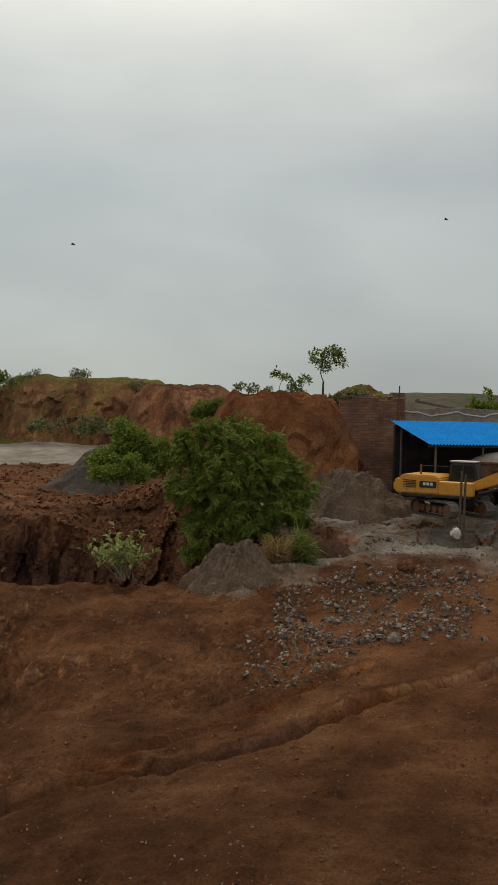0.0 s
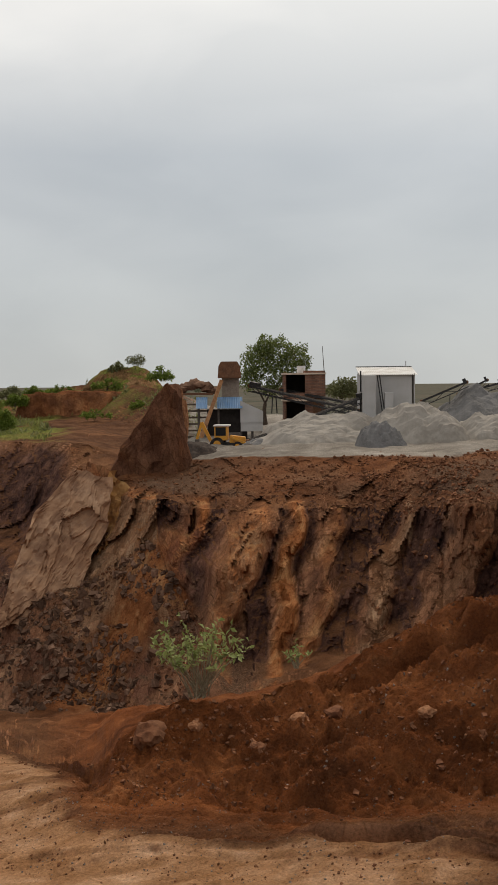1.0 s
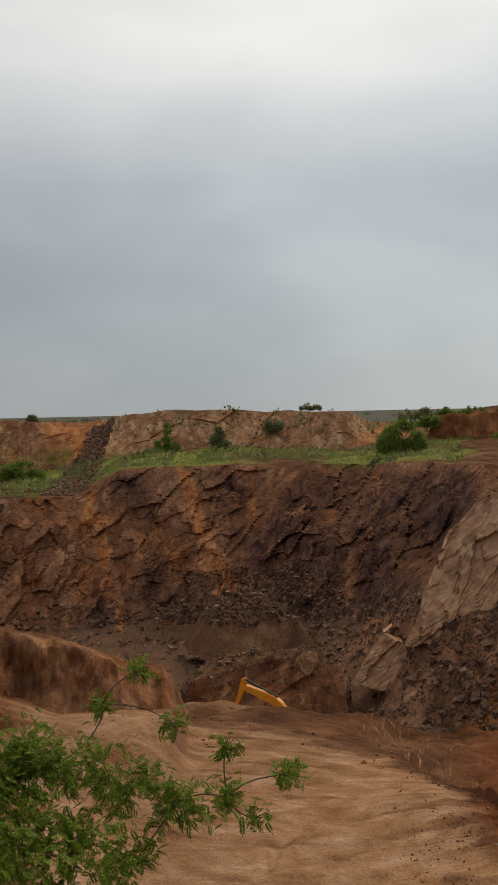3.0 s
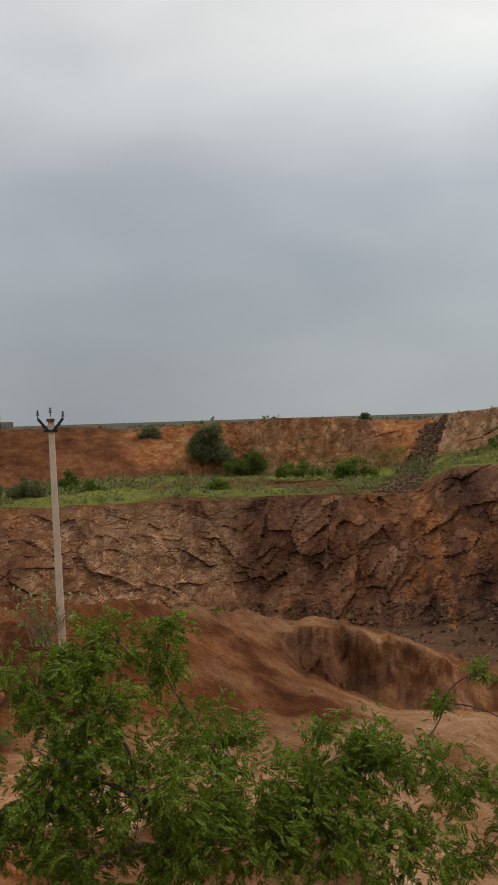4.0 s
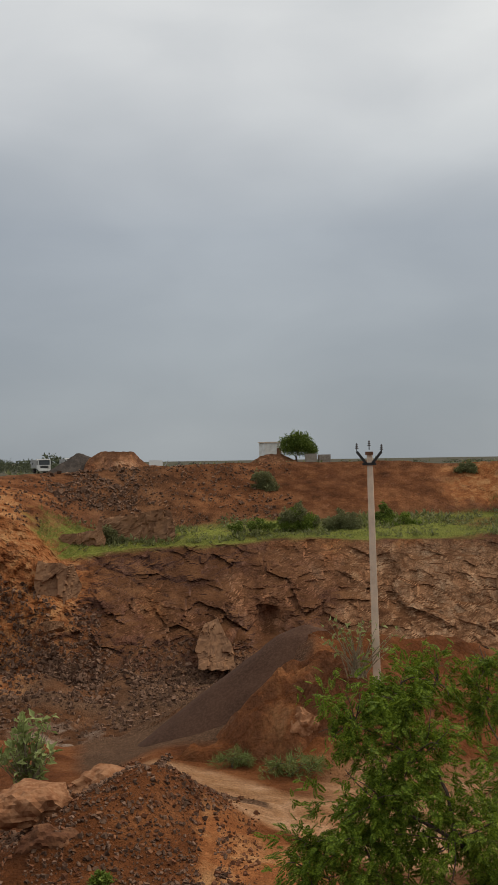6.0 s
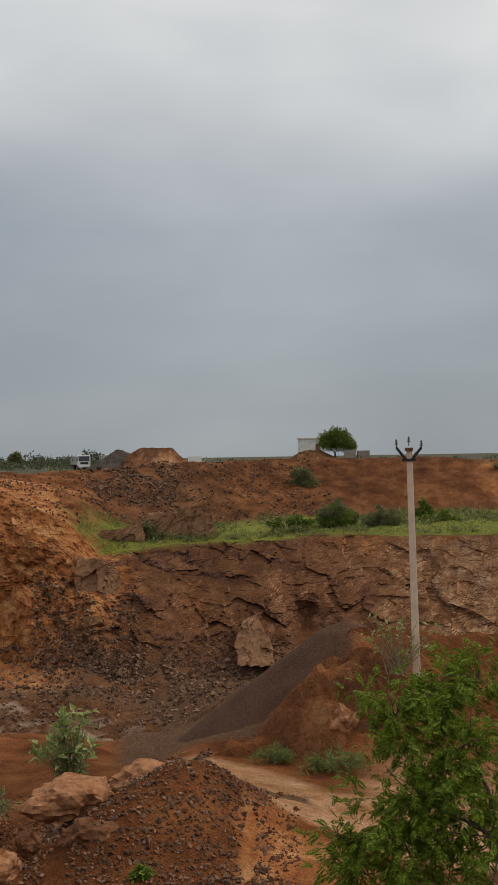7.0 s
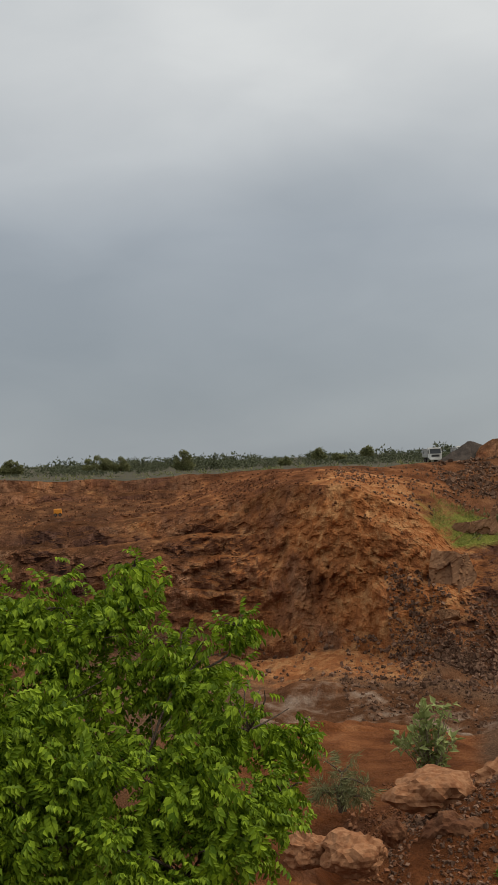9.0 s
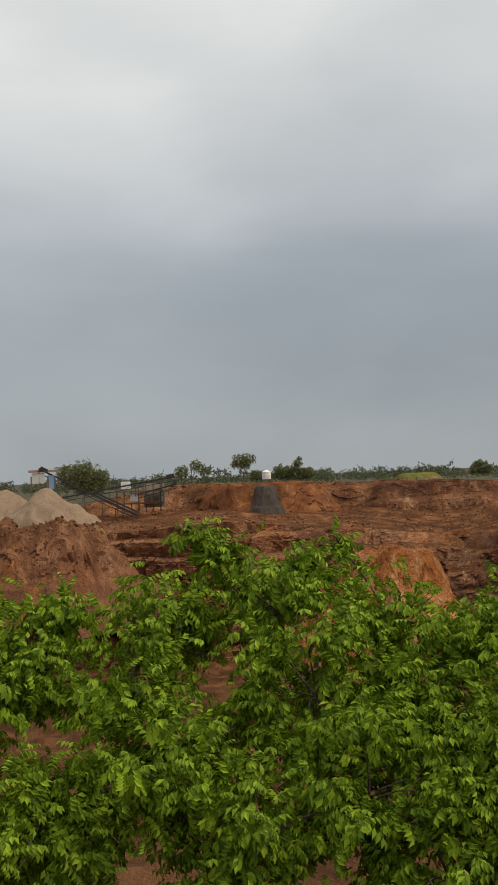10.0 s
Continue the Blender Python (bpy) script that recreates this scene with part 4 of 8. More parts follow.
def brick_material():
    mat = bpy.data.materials.new("red_brickwork")
    mat.use_nodes = True
    tree = mat.node_tree
    node, join = link_nodes(tree)
    bsdf = tree.nodes["Principled BSDF"]
    bsdf.inputs["Roughness"].default_value = 0.95
    coord, m = node("ShaderNodeTexCoord"), node("ShaderNodeMapping")
    m.inputs["Rotation"].default_value = (radians(-90), 0, 0)
    join(coord.outputs["Object"], m.inputs[0])
    b, n = node("ShaderNodeTexBrick"), node("ShaderNodeTexNoise")
    b.inputs["Scale"].default_value, b.inputs["Brick Width"].default_value, b.inputs["Row Height"].default_value, b.inputs["Mortar Size"].default_value = 1.0, 0.46, 0.17, 0.022
    b.inputs["Color1"].default_value, b.inputs["Color2"].default_value, b.inputs["Mortar"].default_value = (0.20, 0.085, 0.05, 1), (0.29, 0.15, 0.095, 1), (0.13, 0.095, 0.075, 1)
    join(m.outputs[0], b.inputs["Vector"])
    n.inputs["Scale"].default_value, n.inputs["Detail"].default_value = 0.7, 6
    join(coord.outputs["Object"], n.inputs["Vector"])
    stain = ramp(tree, n.outputs["Fac"], [(0.35, (0.6, 0.58, 0.56)), (0.65, (1.15, 1.12, 1.1))])
    mix = node("ShaderNodeMix", data="RGBA", blend="MULTIPLY")
    mix.inputs["Factor"].default_value = 1.0
    join(b.outputs["Color"], mix.inputs["A"]), join(stain, mix.inputs["B"])
    join(mix.outputs["Result"], bsdf.inputs["Base Color"])
    bump = node("ShaderNodeBump")
    bump.inputs["Strength"].default_value, bump.inputs["Distance"].default_value = 0.6, 0.02
    bump.invert = True
    join(b.outputs["Fac"], bump.inputs["Height"]), join(bump.outputs[0], bsdf.inputs["Normal"])
    return mat


BRICK = brick_material()


# ---- plants ----
def diamond(p, d, n, length, width, bend=0.12):
    """One leaf: four corners from its stalk p along d, with face normal n."""
    d, n = np.array(d, float), np.array(n, float)
    d /= np.linalg.norm(d)
    s = np.cross(d, n)
    s /= np.linalg.norm(s) + 1e-9
    up = np.cross(s, d)
    p = np.array(p, float)
    return [p, p + d * length * 0.45 + s * width / 2 + up * bend * length, p + d * length - up * bend * length, p + d * length * 0.45 - s * width / 2 + up * bend * length]


def spray_pinnate(pairs=8):
    v = []
    for k in range(pairs):
        x = 0.12 + 0.85 * k / pairs
        z = -0.28 * x * x
        for s in (-1, 1):
            size = 0.30 * (1 - 0.4 * abs(2 * k / pairs - 0.8))
            v += diamond((x, 0, z), (0.4, s * 1.0, -0.12), (0.1, -0.15 * s, 1), size * 1.1, 0.14)
    v += diamond((0.95, 0, -0.26), (1, 0, -0.5), (0, 0, 1), 0.3, 0.1)
    return np.array(v)


def spray_broad(leaves=7):
    v = []
    rs = np.random.RandomState(3)
    for k in range(leaves):
        x = 0.15 + 0.8 * k / leaves
        s = 1 if k % 2 else -1
        v += diamond((x, 0, -0.15 * x * x), (0.6, s * 0.75, -0.75 - 0.4 * rs.rand()), (0.4, s * 0.3, 1), 0.46, 0.24, 0.10)
    v += diamond((0.9, 0, -0.15), (0.8, 0, -0.9), (0.5, 0, 1), 0.46, 0.24)
    return np.array(v)


def spray_clump(leaves=6):
    v = []
    rs = np.random.RandomState(8)
    for k in range(leaves):
        d = rs.normal(size=3)
        d[0] = abs(d[0]) + 0.3
        v += diamond(rs.normal(size=3) * 0.18, d, rs.normal(size=3), 0.62, 0.34)
    return np.array(v)


def spray_grass(blades=7):
    v = []
    rs = np.random.RandomState(4)
    for k in range(blades):
        d = np.array([1.0, rs.normal() * 0.38, rs.normal() * 0.38])
        v += diamond(np.array([0, rs.normal() * 0.16, rs.normal() * 0.16]), d, rs.normal(size=3), 0.75 + 0.4 * rs.rand(), 0.07)
    return np.array(v)


PINNATE, BROAD, CLUMP, TUFT = spray_pinnate(), spray_broad(), spray_clump(), spray_grass()


def foliage(points, ways, sizes, proto):
    """Sprays at the points, each turned to its way, as one set of corners and leaf faces."""
    n, k = len(points), len(proto)
    x = ways / (np.linalg.norm(ways, axis=1, keepdims=True) + 1e-9)
    ref = RNG.normal(size=(n, 3)) * 0.45 + np.array([0, 0, 1.0])
    y = np.cross(ref, x)
    y /= np.linalg.norm(y, axis=1, keepdims=True) + 1e-9
    z = np.cross(x, y)
    v = points[:, None] + sizes[:, None, None] * (proto[None, :, :1] * x[:, None] + proto[None, :, 1:2] * y[:, None] + proto[None, :, 2:] * z[:, None])
    return v.reshape(-1, 3), np.arange(n * k).reshape(-1, 4)


def lobe_points(lobes, density, hollow=0.45, cluster=0):
    """Points in the outer part of each lobe (x, y, z, radius, flatness), with their outward ways."""
    pts, ways = [], []
    for x, y, z, r, f in lobes:
        n = max(6, int(density * r * r))
        d = RNG.normal(size=(n, 3))
        d /= np.linalg.norm(d, axis=1, keepdims=True)
        u = hollow + (1 - hollow) * RNG.rand(n) ** 0.6
        uneven = 1 + 0.28 * fractal(d * 2.1 + x * 3.1 + y, 2)
        if cluster and r > 0.35:
            k = RNG.randint(max(3, n // cluster), size=n)
            d, u = d[k] + RNG.normal(size=(n, 3)) * 0.11 / r, u[k] + RNG.normal(size=n) * 0.10 / r
            uneven = uneven[k]
        pts.append(np.array([x, y, z]) + d * (u * r * uneven)[:, None] * np.array([1, 1, f]))
        ways.append(d * np.array([1, 1, 0.6]) * (0.35 if r < 0.4 and cluster else 1) + np.array([0, 0, -0.1]) + RNG.normal(size=(n, 3)) * (0.8 if cluster else 0.5))
    return np.concatenate(pts), np.concatenate(ways)


def limb(bm, p, q, r0, r1, bow=0.12, pieces=4, seg=6):
    """A tapered, slightly crooked limb."""
    p, q = Vector(p), Vector(q)
    side = Vector(RNG.normal(size=3)) * (q - p).length * bow
    last = p
    for k in range(1, pieces + 1):
        u = k / pieces
        nxt = p.lerp(q, u) + side * (4 * u * (1 - u)) * 0.5 + Vector((0, 0, (q - p).length * 0.06 * math.sin(u * 3.14)))
        ra, rb = r0 + (r1 - r0) * (k - 1) / pieces, r0 + (r1 - r0) * u
        rod(bm, last, nxt, ra, rb, seg)
        last = nxt
    return bm


def tree(name, label, m, lobes, fork, trunk=0.15, density=260, spray=0.3, proto=CLUMP, leaf=LEAF_FAR, twigs=6, category="tree", group="", hollow=0.45, bark=BARK, stems=1, droop=0.25, cluster=0):
    """Lobes are in the tree's own metres: x to the right, y away, z up from its foot."""
    t = thing(name, label, category, m, group)
    pts, ways = lobe_points(lobes, density, hollow, cluster)
    ways[:, 2] -= droop
    size = spray * (0.65 + 0.7 * RNG.rand(len(pts)))
    v, f = foliage(pts, ways, size, proto)
    crown = new("crown", numpy_mesh("crown", v, f, leaf))
    crown.parent = t
    bm = B()
    fork = Vector(fork)
    for s in range(stems):
        if s:
            part("stem", bm, bark, t)
            bm = B()
        foot = Vector((RNG.normal() * trunk * 1.5 * (stems > 1), RNG.normal() * trunk * 1.5 * (stems > 1), -0.3))
        limb(bm, foot, fork + Vector(RNG.normal(size=3)) * trunk * (stems > 1) * 2, trunk * 1.25 / math.sqrt(stems), trunk * 0.8 / math.sqrt(stems), 0.08, 4, 8)
    # each lobe hangs on the nearest limb that lies closer to the fork
    joints, ordered = [(fork, 0.0)], sorted(lobes, key=lambda l: (Vector(l[:3]) - fork).length)
    for x, y, z, r, fl in ordered:
        c = Vector((x, y, z - 0.15 * r))
        root, run = min(joints, key=lambda j: (j[0] - c).length + 0.35 * j[1])
        if (root - c).length > 0.05:
            thick = trunk * max(0.10, 0.46 - 0.10 * run / max(0.5, trunk * 8))
            limb(bm, root, c, thick, max(trunk * 0.08, thick * 0.6), 0.2, 5, 6)
        joints.append((c, run + (root - c).length))
        for k in range(twigs):
            d = Vector(RNG.normal(size=3)).normalized()
            tip = Vector((x, y, z)) + Vector((d.x, d.y, d.z * fl)) * r * (0.75 + 0.2 * RNG.rand())
            limb(bm, c, tip, trunk * 0.09, trunk * 0.03, 0.2, 3, 4)
    part("trunk", bm, bark, t)
    return t


def bush(name, label, a, r, z, width, height, leaf=LEAF_FAR, spray=0.35, density=200, group="", lobes=6, proto=CLUMP, sink=0.0, hollow=0.3, seed=0, depth=0.8):
    rs = np.random.RandomState(int(a * 131 + r * 17 + width * 7 + seed) % 99991)
    ls = []
    for k in range(int(lobes * 2.6)):
        x = (rs.rand() - 0.5) * width * 0.86
        lr = min(width, height * 1.2) * (0.09 + 0.20 * rs.rand() ** 1.5)
        top = height * (1 - 0.9 * (2 * x / width) ** 2 * 0.8)
        ls.append((x, (rs.rand() - 0.5) * width * 0.5 * depth, max(lr * 0.5, (top - lr * 0.85) * (0.05 + 0.95 * rs.rand() ** 1.3)), lr, 0.85))
    for k in range(5):
        ls.append(((k - 2) * width * 0.18, (rs.rand() - 0.5) * width * 0.3, height * 0.16, min(width, height) * 0.24, 0.8))
    return tree(name, label, stand(a, r, z, 0, sink), ls, (0, 0, height * 0.22), 0.035 * height + 0.02, density * 0.5, spray * 1.25, proto, leaf, 2, "bush", group, hollow, stems=3, droop=0.05)


def shrub(name, label, m, spread, height, stems=26, leaf=LEAF_PALE, group="", leaf_size=0.2, leaves=9, bare=0.3):
    """A milkweed-like shrub: long arching pale stems with broad leaves towards their ends."""
    t = thing(name, label, "shrub", m, group)
    bm, pts, ways = B(), [], []
    for k in range(stems):
        a = RNG.rand() * 6.28
        out = spread * (0.15 + 0.85 * RNG.rand())
        tip = Vector((math.cos(a) * out, math.sin(a) * out * 0.6, height * (0.45 + 0.6 * RNG.rand()) * (1.05 - 0.35 * out / spread)))
        p0 = Vector((RNG.normal() * 0.08 * spread, RNG.normal() * 0.08 * spread, -0.15))
        side = Vector((tip.x * 0.1, tip.y * 0.1, height * 0.28))
        last = p0
        for j in range(1, 6):
            u = j / 5
            nxt = p0.lerp(tip, u) + side * (4 * u * (1 - u)) * 0.45
            rod(bm, last, nxt, 0.028 * (1.15 - u), 0.028 * (1.0 - 0.9 * u) + 0.003, 5)
            last = nxt
        for j in range(leaves):
            u = bare + (1 - bare) * RNG.rand()
            p = p0.lerp(tip, u) + side * (4 * u * (1 - u)) * 0.45
            pts.append(p)
            ways.append(Vector(RNG.normal(size=3)) + Vector((0, 0, 0.5)))
    pts, ways = np.array(pts), np.array(ways)
    leafy = np.array(diamond((0, 0, 0), (1, 0, 0.1), (0, 0, 1), 1.0, 0.55, 0.12))
    v, f = foliage(pts, ways, leaf_size * (0.6 + 0.7 * RNG.rand(len(pts))), leafy)
    lv = new("foliage", numpy_mesh("foliage", v, f, leaf))
    lv.parent = t
    part("stem", bm, TWIG, t, "pale woody stems")
    return t


def sheet_point(a, s):
    """Point of the ground sheet at a bearing and a place s among its plan lines."""
    j = min(max(int(np.searchsorted(GRID_BEARINGS, a)) - 1, 0), len(GRID_BEARINGS) - 2)
    u = (a - GRID_BEARINGS[j]) / (GRID_BEARINGS[j + 1] - GRID_BEARINGS[j])
    k = min(int(s), len(STEPS) - 1)
    row = GRID_ROWS[k] + (s - k) * STEPS[k]
    i = min(int(row), len(GRID) - 2)
    w = row - i
    return (1 - w) * ((1 - u) * GRID[i, j] + u * GRID[i, j + 1]) + w * ((1 - u) * GRID[i + 1, j] + u * GRID[i + 1, j + 1])


def grass_cover(name, label, fields, leaf, size, proto=TUFT):
    """Uncountable tufts over fields of (bearing from, to, line from, to, count)."""
    pts = []
    for a0, a1, s0, s1, n in fields:
        for _ in range(n):
            a, s = a0 + (a1 - a0) * RNG.rand(), s0 + (s1 - s0) * RNG.rand()
            if noise.noise(Vector((a * 0.9, s * 5, 3.0))) > -0.22:
                pts.append(sheet_point(a, s))
    pts = np.array(pts)
    ways = RNG.normal(size=pts.shape) * 0.35 + np.array([0, 0, 1.0])
    big = 1 + 0.6 * value_noise(pts / 5.0)
    v, f = foliage(pts, ways, size * big * (0.6 + 0.8 * RNG.rand(len(pts))), proto)
    return tagged(new(name, numpy_mesh(name, v, f, leaf)), label, "grass", kind="stuff")


# ---- stones and heaps ----
CHIP_V = np.array([(x, y, z) for x in (-1, 1) for y in (-1, 1) for z in (-1, 1)], float) * 0.62
CHIP_F = np.array([(0, 1, 3, 2), (4, 6, 7, 5), (0, 4, 5, 1), (2, 3, 7, 6), (0, 2, 6, 4), (1, 5, 7, 3)])


def rubble(name, label, fields, mat, kind="stuff"):
    """Loose stones over fields of (bearing from, to, line from, to, count, smallest, largest)."""
    V, F, base = [], [], 0
    for a0, a1, s0, s1, n, lo, hi in fields:
        for _ in range(n):
            a, s = a0 + (a1 - a0) * RNG.rand(), s0 + (s1 - s0) * RNG.rand()
            if noise.noise(Vector((a * 0.7, s * 4, 9.0))) < -0.3:
                continue
            size = lo + (hi - lo) * RNG.rand() ** 2.6
            q = np.array(Euler(RNG.rand(3) * 6.28).to_matrix())
            shape = CHIP_V * (1 + 0.34 * RNG.normal(size=(len(CHIP_V), 3)).clip(-1.4, 1.4)) * (0.5 + 0.8 * RNG.rand(3))
            V.append(sheet_point(a, s) + (shape * size / 2) @ q.T + np.array([0, 0, size * 0.12]))
            F.append(CHIP_F + base)
            base += len(CHIP_V)
    me = numpy_mesh(name, np.concatenate(V), np.concatenate(F), mat)
    return tagged(new(name, me), label, "rubble", kind=kind)


def boulder(name, label, m, size, mat, rough=0.28, seed=0, group="", category="boulder", sub=4):
    bm = B()
    bmesh.ops.create_icosphere(bm, subdivisions=sub, radius=1.0)
    co = np.array([v.co[:] for v in bm.verts])
    d = 1 + rough * fractal(co * 1.3 + seed * 7.1, 4, 0.5) + 0.14 * block_noise(co * 1.7 + seed) + 0.05 * block_noise(co * 4.0 + seed)
    for v, k in zip(bm.verts, d):
        v.co = Vector((v.co.x * k * size[0] / 2, v.co.y * k * size[1] / 2, (v.co.z * k + 0.55) * size[2] / 2))
    for f in bm.faces:
        f.smooth = False
    return solid(name, bm, mat, m, label, category, group)


def heap(name, label, m, wx, wy, height, mat, shape="cone", rough=0.12, attrs=None, seed=0, n=72, category="heap", flat=0.5, kind="", skew=0.0, uneven=0.22):
    """A tipped heap or hill, its foot sunk in the ground. shape: cone, dome, mesa or ridge; wx, wy: half its breadth and depth."""
    g = np.linspace(-1.45, 1.45, n)
    X, Y = np.meshgrid(g, g, indexing="ij")
    pts = np.stack([X.ravel() * wx, Y.ravel() * wy, np.full(X.size, seed * 13.7)], -1)
    warp = 1 + uneven * fractal(pts / (0.55 * max(wx, wy)), 3)
    R = np.hypot(X, Y).ravel() * warp
    if shape == "cone":
        h = np.clip(1 - R, -0.9, 1)
        h = np.where(h > 0.85, 0.85 + (h - 0.85) * 0.5, h)
    elif shape == "dome":
        h = np.clip(1 - R ** 2, -0.9, 1)
    elif shape == "mesa":
        h = np.clip((1 - R) / (1 - flat), -0.9, 1)
        h = h * h * (3 - 2 * h) * (h > 0) + h * (h <= 0)
    else:
        h = np.clip(1 - np.abs(Y).ravel() * warp, -0.15, 1) * np.clip((1 - np.abs(X).ravel()) * 4, -0.5, 1)
    z = h * height * (1 + skew * X.ravel()) + rough * height * np.clip(h + 0.2, 0, 1) * fractal(pts / (0.16 * max(wx, wy)) + 50, 4, 0.55)
    v = np.stack([X.ravel() * wx, Y.ravel() * wy, z], -1)
    if shape == "mesa":
        steep = np.clip(h * (1 - h) * 4, 0, 1)
        v[:, :2] *= (1 + 0.05 * steep * block_noise(v / 1.6 + seed))[:, None]
    idx = np.arange(n * n).reshape(n, n)
    q = np.stack([idx[:-1, :-1], idx[1:, :-1], idx[1:, 1:], idx[:-1, 1:]], -1).reshape(-1, 4)
    keep = R.reshape(n, n)[:-1, :-1].ravel() < 1.5
    ob = new(name, numpy_mesh(name, v, q[keep], mat, attrs, smooth=False))
    ob.matrix_basis = m
    return tagged(ob, label, category, kind=kind)


def crag(name, label, m, size, attrs, seed=0, group="", points=16, sub=7, rough=0.06, outline=()):
    """A slab of jointed rock with flat faces and broken edges."""
    rs = np.random.RandomState(seed)
    bm = B()
    for x, z in outline:
        for y in (-0.5, 0.5):
            bm.verts.new(((x + 0.06 * rs.normal()) * size[0], (y * (1.1 - 0.6 * z) + 0.05 * rs.normal()) * size[1], (z + 0.03 * rs.normal()) * size[2]))
    for k in range(0 if outline else points):
        d = rs.normal(size=3)
        d /= np.abs(d).max() ** 0.7 * np.linalg.norm(d) ** 0.3
        bm.verts.new((d[0] * size[0] / 2, d[1] * size[1] / 2, d[2] * size[2] / 2 + size[2] * 0.42 - 0.25 * d[0] * size[2] * 0.2))
    hull = bmesh.ops.convex_hull(bm, input=list(bm.verts))
    bmesh.ops.delete(bm, geom=list({g for g in hull["geom_interior"] + hull["geom_unused"] if isinstance(g, bmesh.types.BMVert)}), context="VERTS")
    bmesh.ops.subdivide_edges(bm, edges=list(bm.edges), cuts=sub, use_grid_fill=True)
    bmesh.ops.triangulate(bm, faces=list(bm.faces))
    co = np.array([v.co[:] for v in bm.verts])
    span = max(size)
    d = rough * span * (0.8 * facets(co / (0.22 * span) + seed) + 0.35 * facets(co / (0.09 * span) + seed + 9))
    mid = co.mean(0)
    for v, k in zip(bm.verts, d):
        v.co += (v.co - Vector(mid)).normalized() * k
    ob = new(name, mesh_of(name, bm, GROUND))
    for key, value in attrs.items():
        ob.data.color_attributes.new(key, "FLOAT_COLOR", "POINT").data.foreach_set("color", np.tile(np.array(value, np.float32), len(ob.data.vertices)))
    ob.matrix_basis = m
    return tagged(ob, label, "rock", group)


SLAB_ROCK = material("pale_jointed_rock", (0.41, 0.242, 0.140), 0.92, [((0.52, 0.345, 0.22), 0.35, 0.7), ((0.20, 0.115, 0.075), 0.9, 0.75), ((0.27, 0.135, 0.07), 0.22, 0.6)], 0.9, 3.0)
TAN_ROCK = material("tan_earthy_rock", (0.27, 0.145, 0.078), 0.93, [((0.37, 0.215, 0.125), 0.4, 0.7), ((0.14, 0.072, 0.042), 0.8, 0.8)], 0.9, 3.0)
GOLD_ROCK = material("golden_weathered_rock", (0.33, 0.165, 0.055), 0.92, [((0.46, 0.28, 0.12), 0.6, 0.7), ((0.17, 0.078, 0.035), 1.1, 0.8)], 0.9, 3.0)


def rubble_on(name, label, ob, count, lo, hi, mat):
    """Loose stones lying over the upper side of a heap or bench."""
    co = np.zeros(len(ob.data.vertices) * 3)
    ob.data.vertices.foreach_get("co", co)
    co = co.reshape(-1, 3)
    co = co[co[:, 2] > 0.12 * co[:, 2].max()]
    w = np.array(ob.matrix_basis)
    V, F = [], []
    for k in range(count):
        p, q = co[RNG.randint(len(co))], RNG.normal(size=3) * 0.1
        size = lo + (hi - lo) * RNG.rand() ** 2.2
        turn = np.array(Euler(RNG.rand(3) * 6.28).to_matrix())
        shape = CHIP_V * (1 + 0.34 * RNG.normal(size=(len(CHIP_V), 3)).clip(-1.4, 1.4)) * (0.5 + 0.8 * RNG.rand(3))
        V.append(w[:3, :3] @ (p + q) + w[:3, 3] + (shape * size / 2) @ turn.T)
        F.append(CHIP_F + k * len(CHIP_V))
    return tagged(new(name, numpy_mesh(name, np.concatenate(V), np.concatenate(F), mat)), label, "rubble", kind="stuff")


PALE = {"soil": (0, 0, 0, 0), "rock": (0, 0.95, 0, 0)}
MIXED = {"soil": (0, 0, 0, 0), "rock": (0.45, 0.3, 0, 0)}
BARE = {"soil": (0, 0, 0, 0), "rock": (0, 0, 0, 0)}
OCHRE = {"soil": (0, 0, 0, 0), "rock": (0.8, 0, 0, 0)}
RED = {"soil": (0, 0, 0, 0), "rock": (0.35, 0, 0, 0.7)}
GREEN = {"soil": (0.75, 0, 0, 0), "rock": (0, 0, 0, 0)}


# ---- machines ----
def track_frame(t, y, mat=STEEL):
    bm = B()
    loop = []
    for k in range(28):
        u = k / 28
        if u < 0.36:
            loop.append((-1.5 + 3.0 * u / 0.36, 0.0))
        elif u < 0.5:
            b = (u - 0.36) / 0.14 * math.pi
            loop.append((1.5 + 0.4 * math.sin(b), 0.4 - 0.4 * math.cos(b)))
        elif u < 0.86:
            loop.append((1.5 - 3.0 * (u - 0.5) / 0.36, 0.8))
        else:
            b = (u - 0.86) / 0.14 * math.pi
            loop.append((-1.5 - 0.4 * math.sin(b), 0.4 + 0.4 * math.cos(b)))
    for k, (x, z) in enumerate(loop):
        x2, z2 = loop[(k + 1) % len(loop)]
        beam(bm, (x, y, z + 0.05), (x2, y, z2 + 0.05), 0.55, 0.06)
        beam(bm, ((x + x2) / 2 - 0.02, y, (z + z2) / 2 + 0.05), ((x + x2) / 2 + 0.02, y, (z + z2) / 2 + 0.05), 0.55, 0.14)
    track = part("track", bm, mat, t)
    for k in range(6):
        rod(b2 := B(), (-1.45 + 0.58 * k, y - 0.2, 0.42), (-1.45 + 0.58 * k, y + 0.2, 0.42), 0.36 if k in (0, 5) else 0.2, seg=12)
        part("roller", b2, RUST, track)
    part("track_frame", box(B(), (0, y, 0.43), (2.7, 0.3, 0.34), bevel=0.04), BLACK, track)


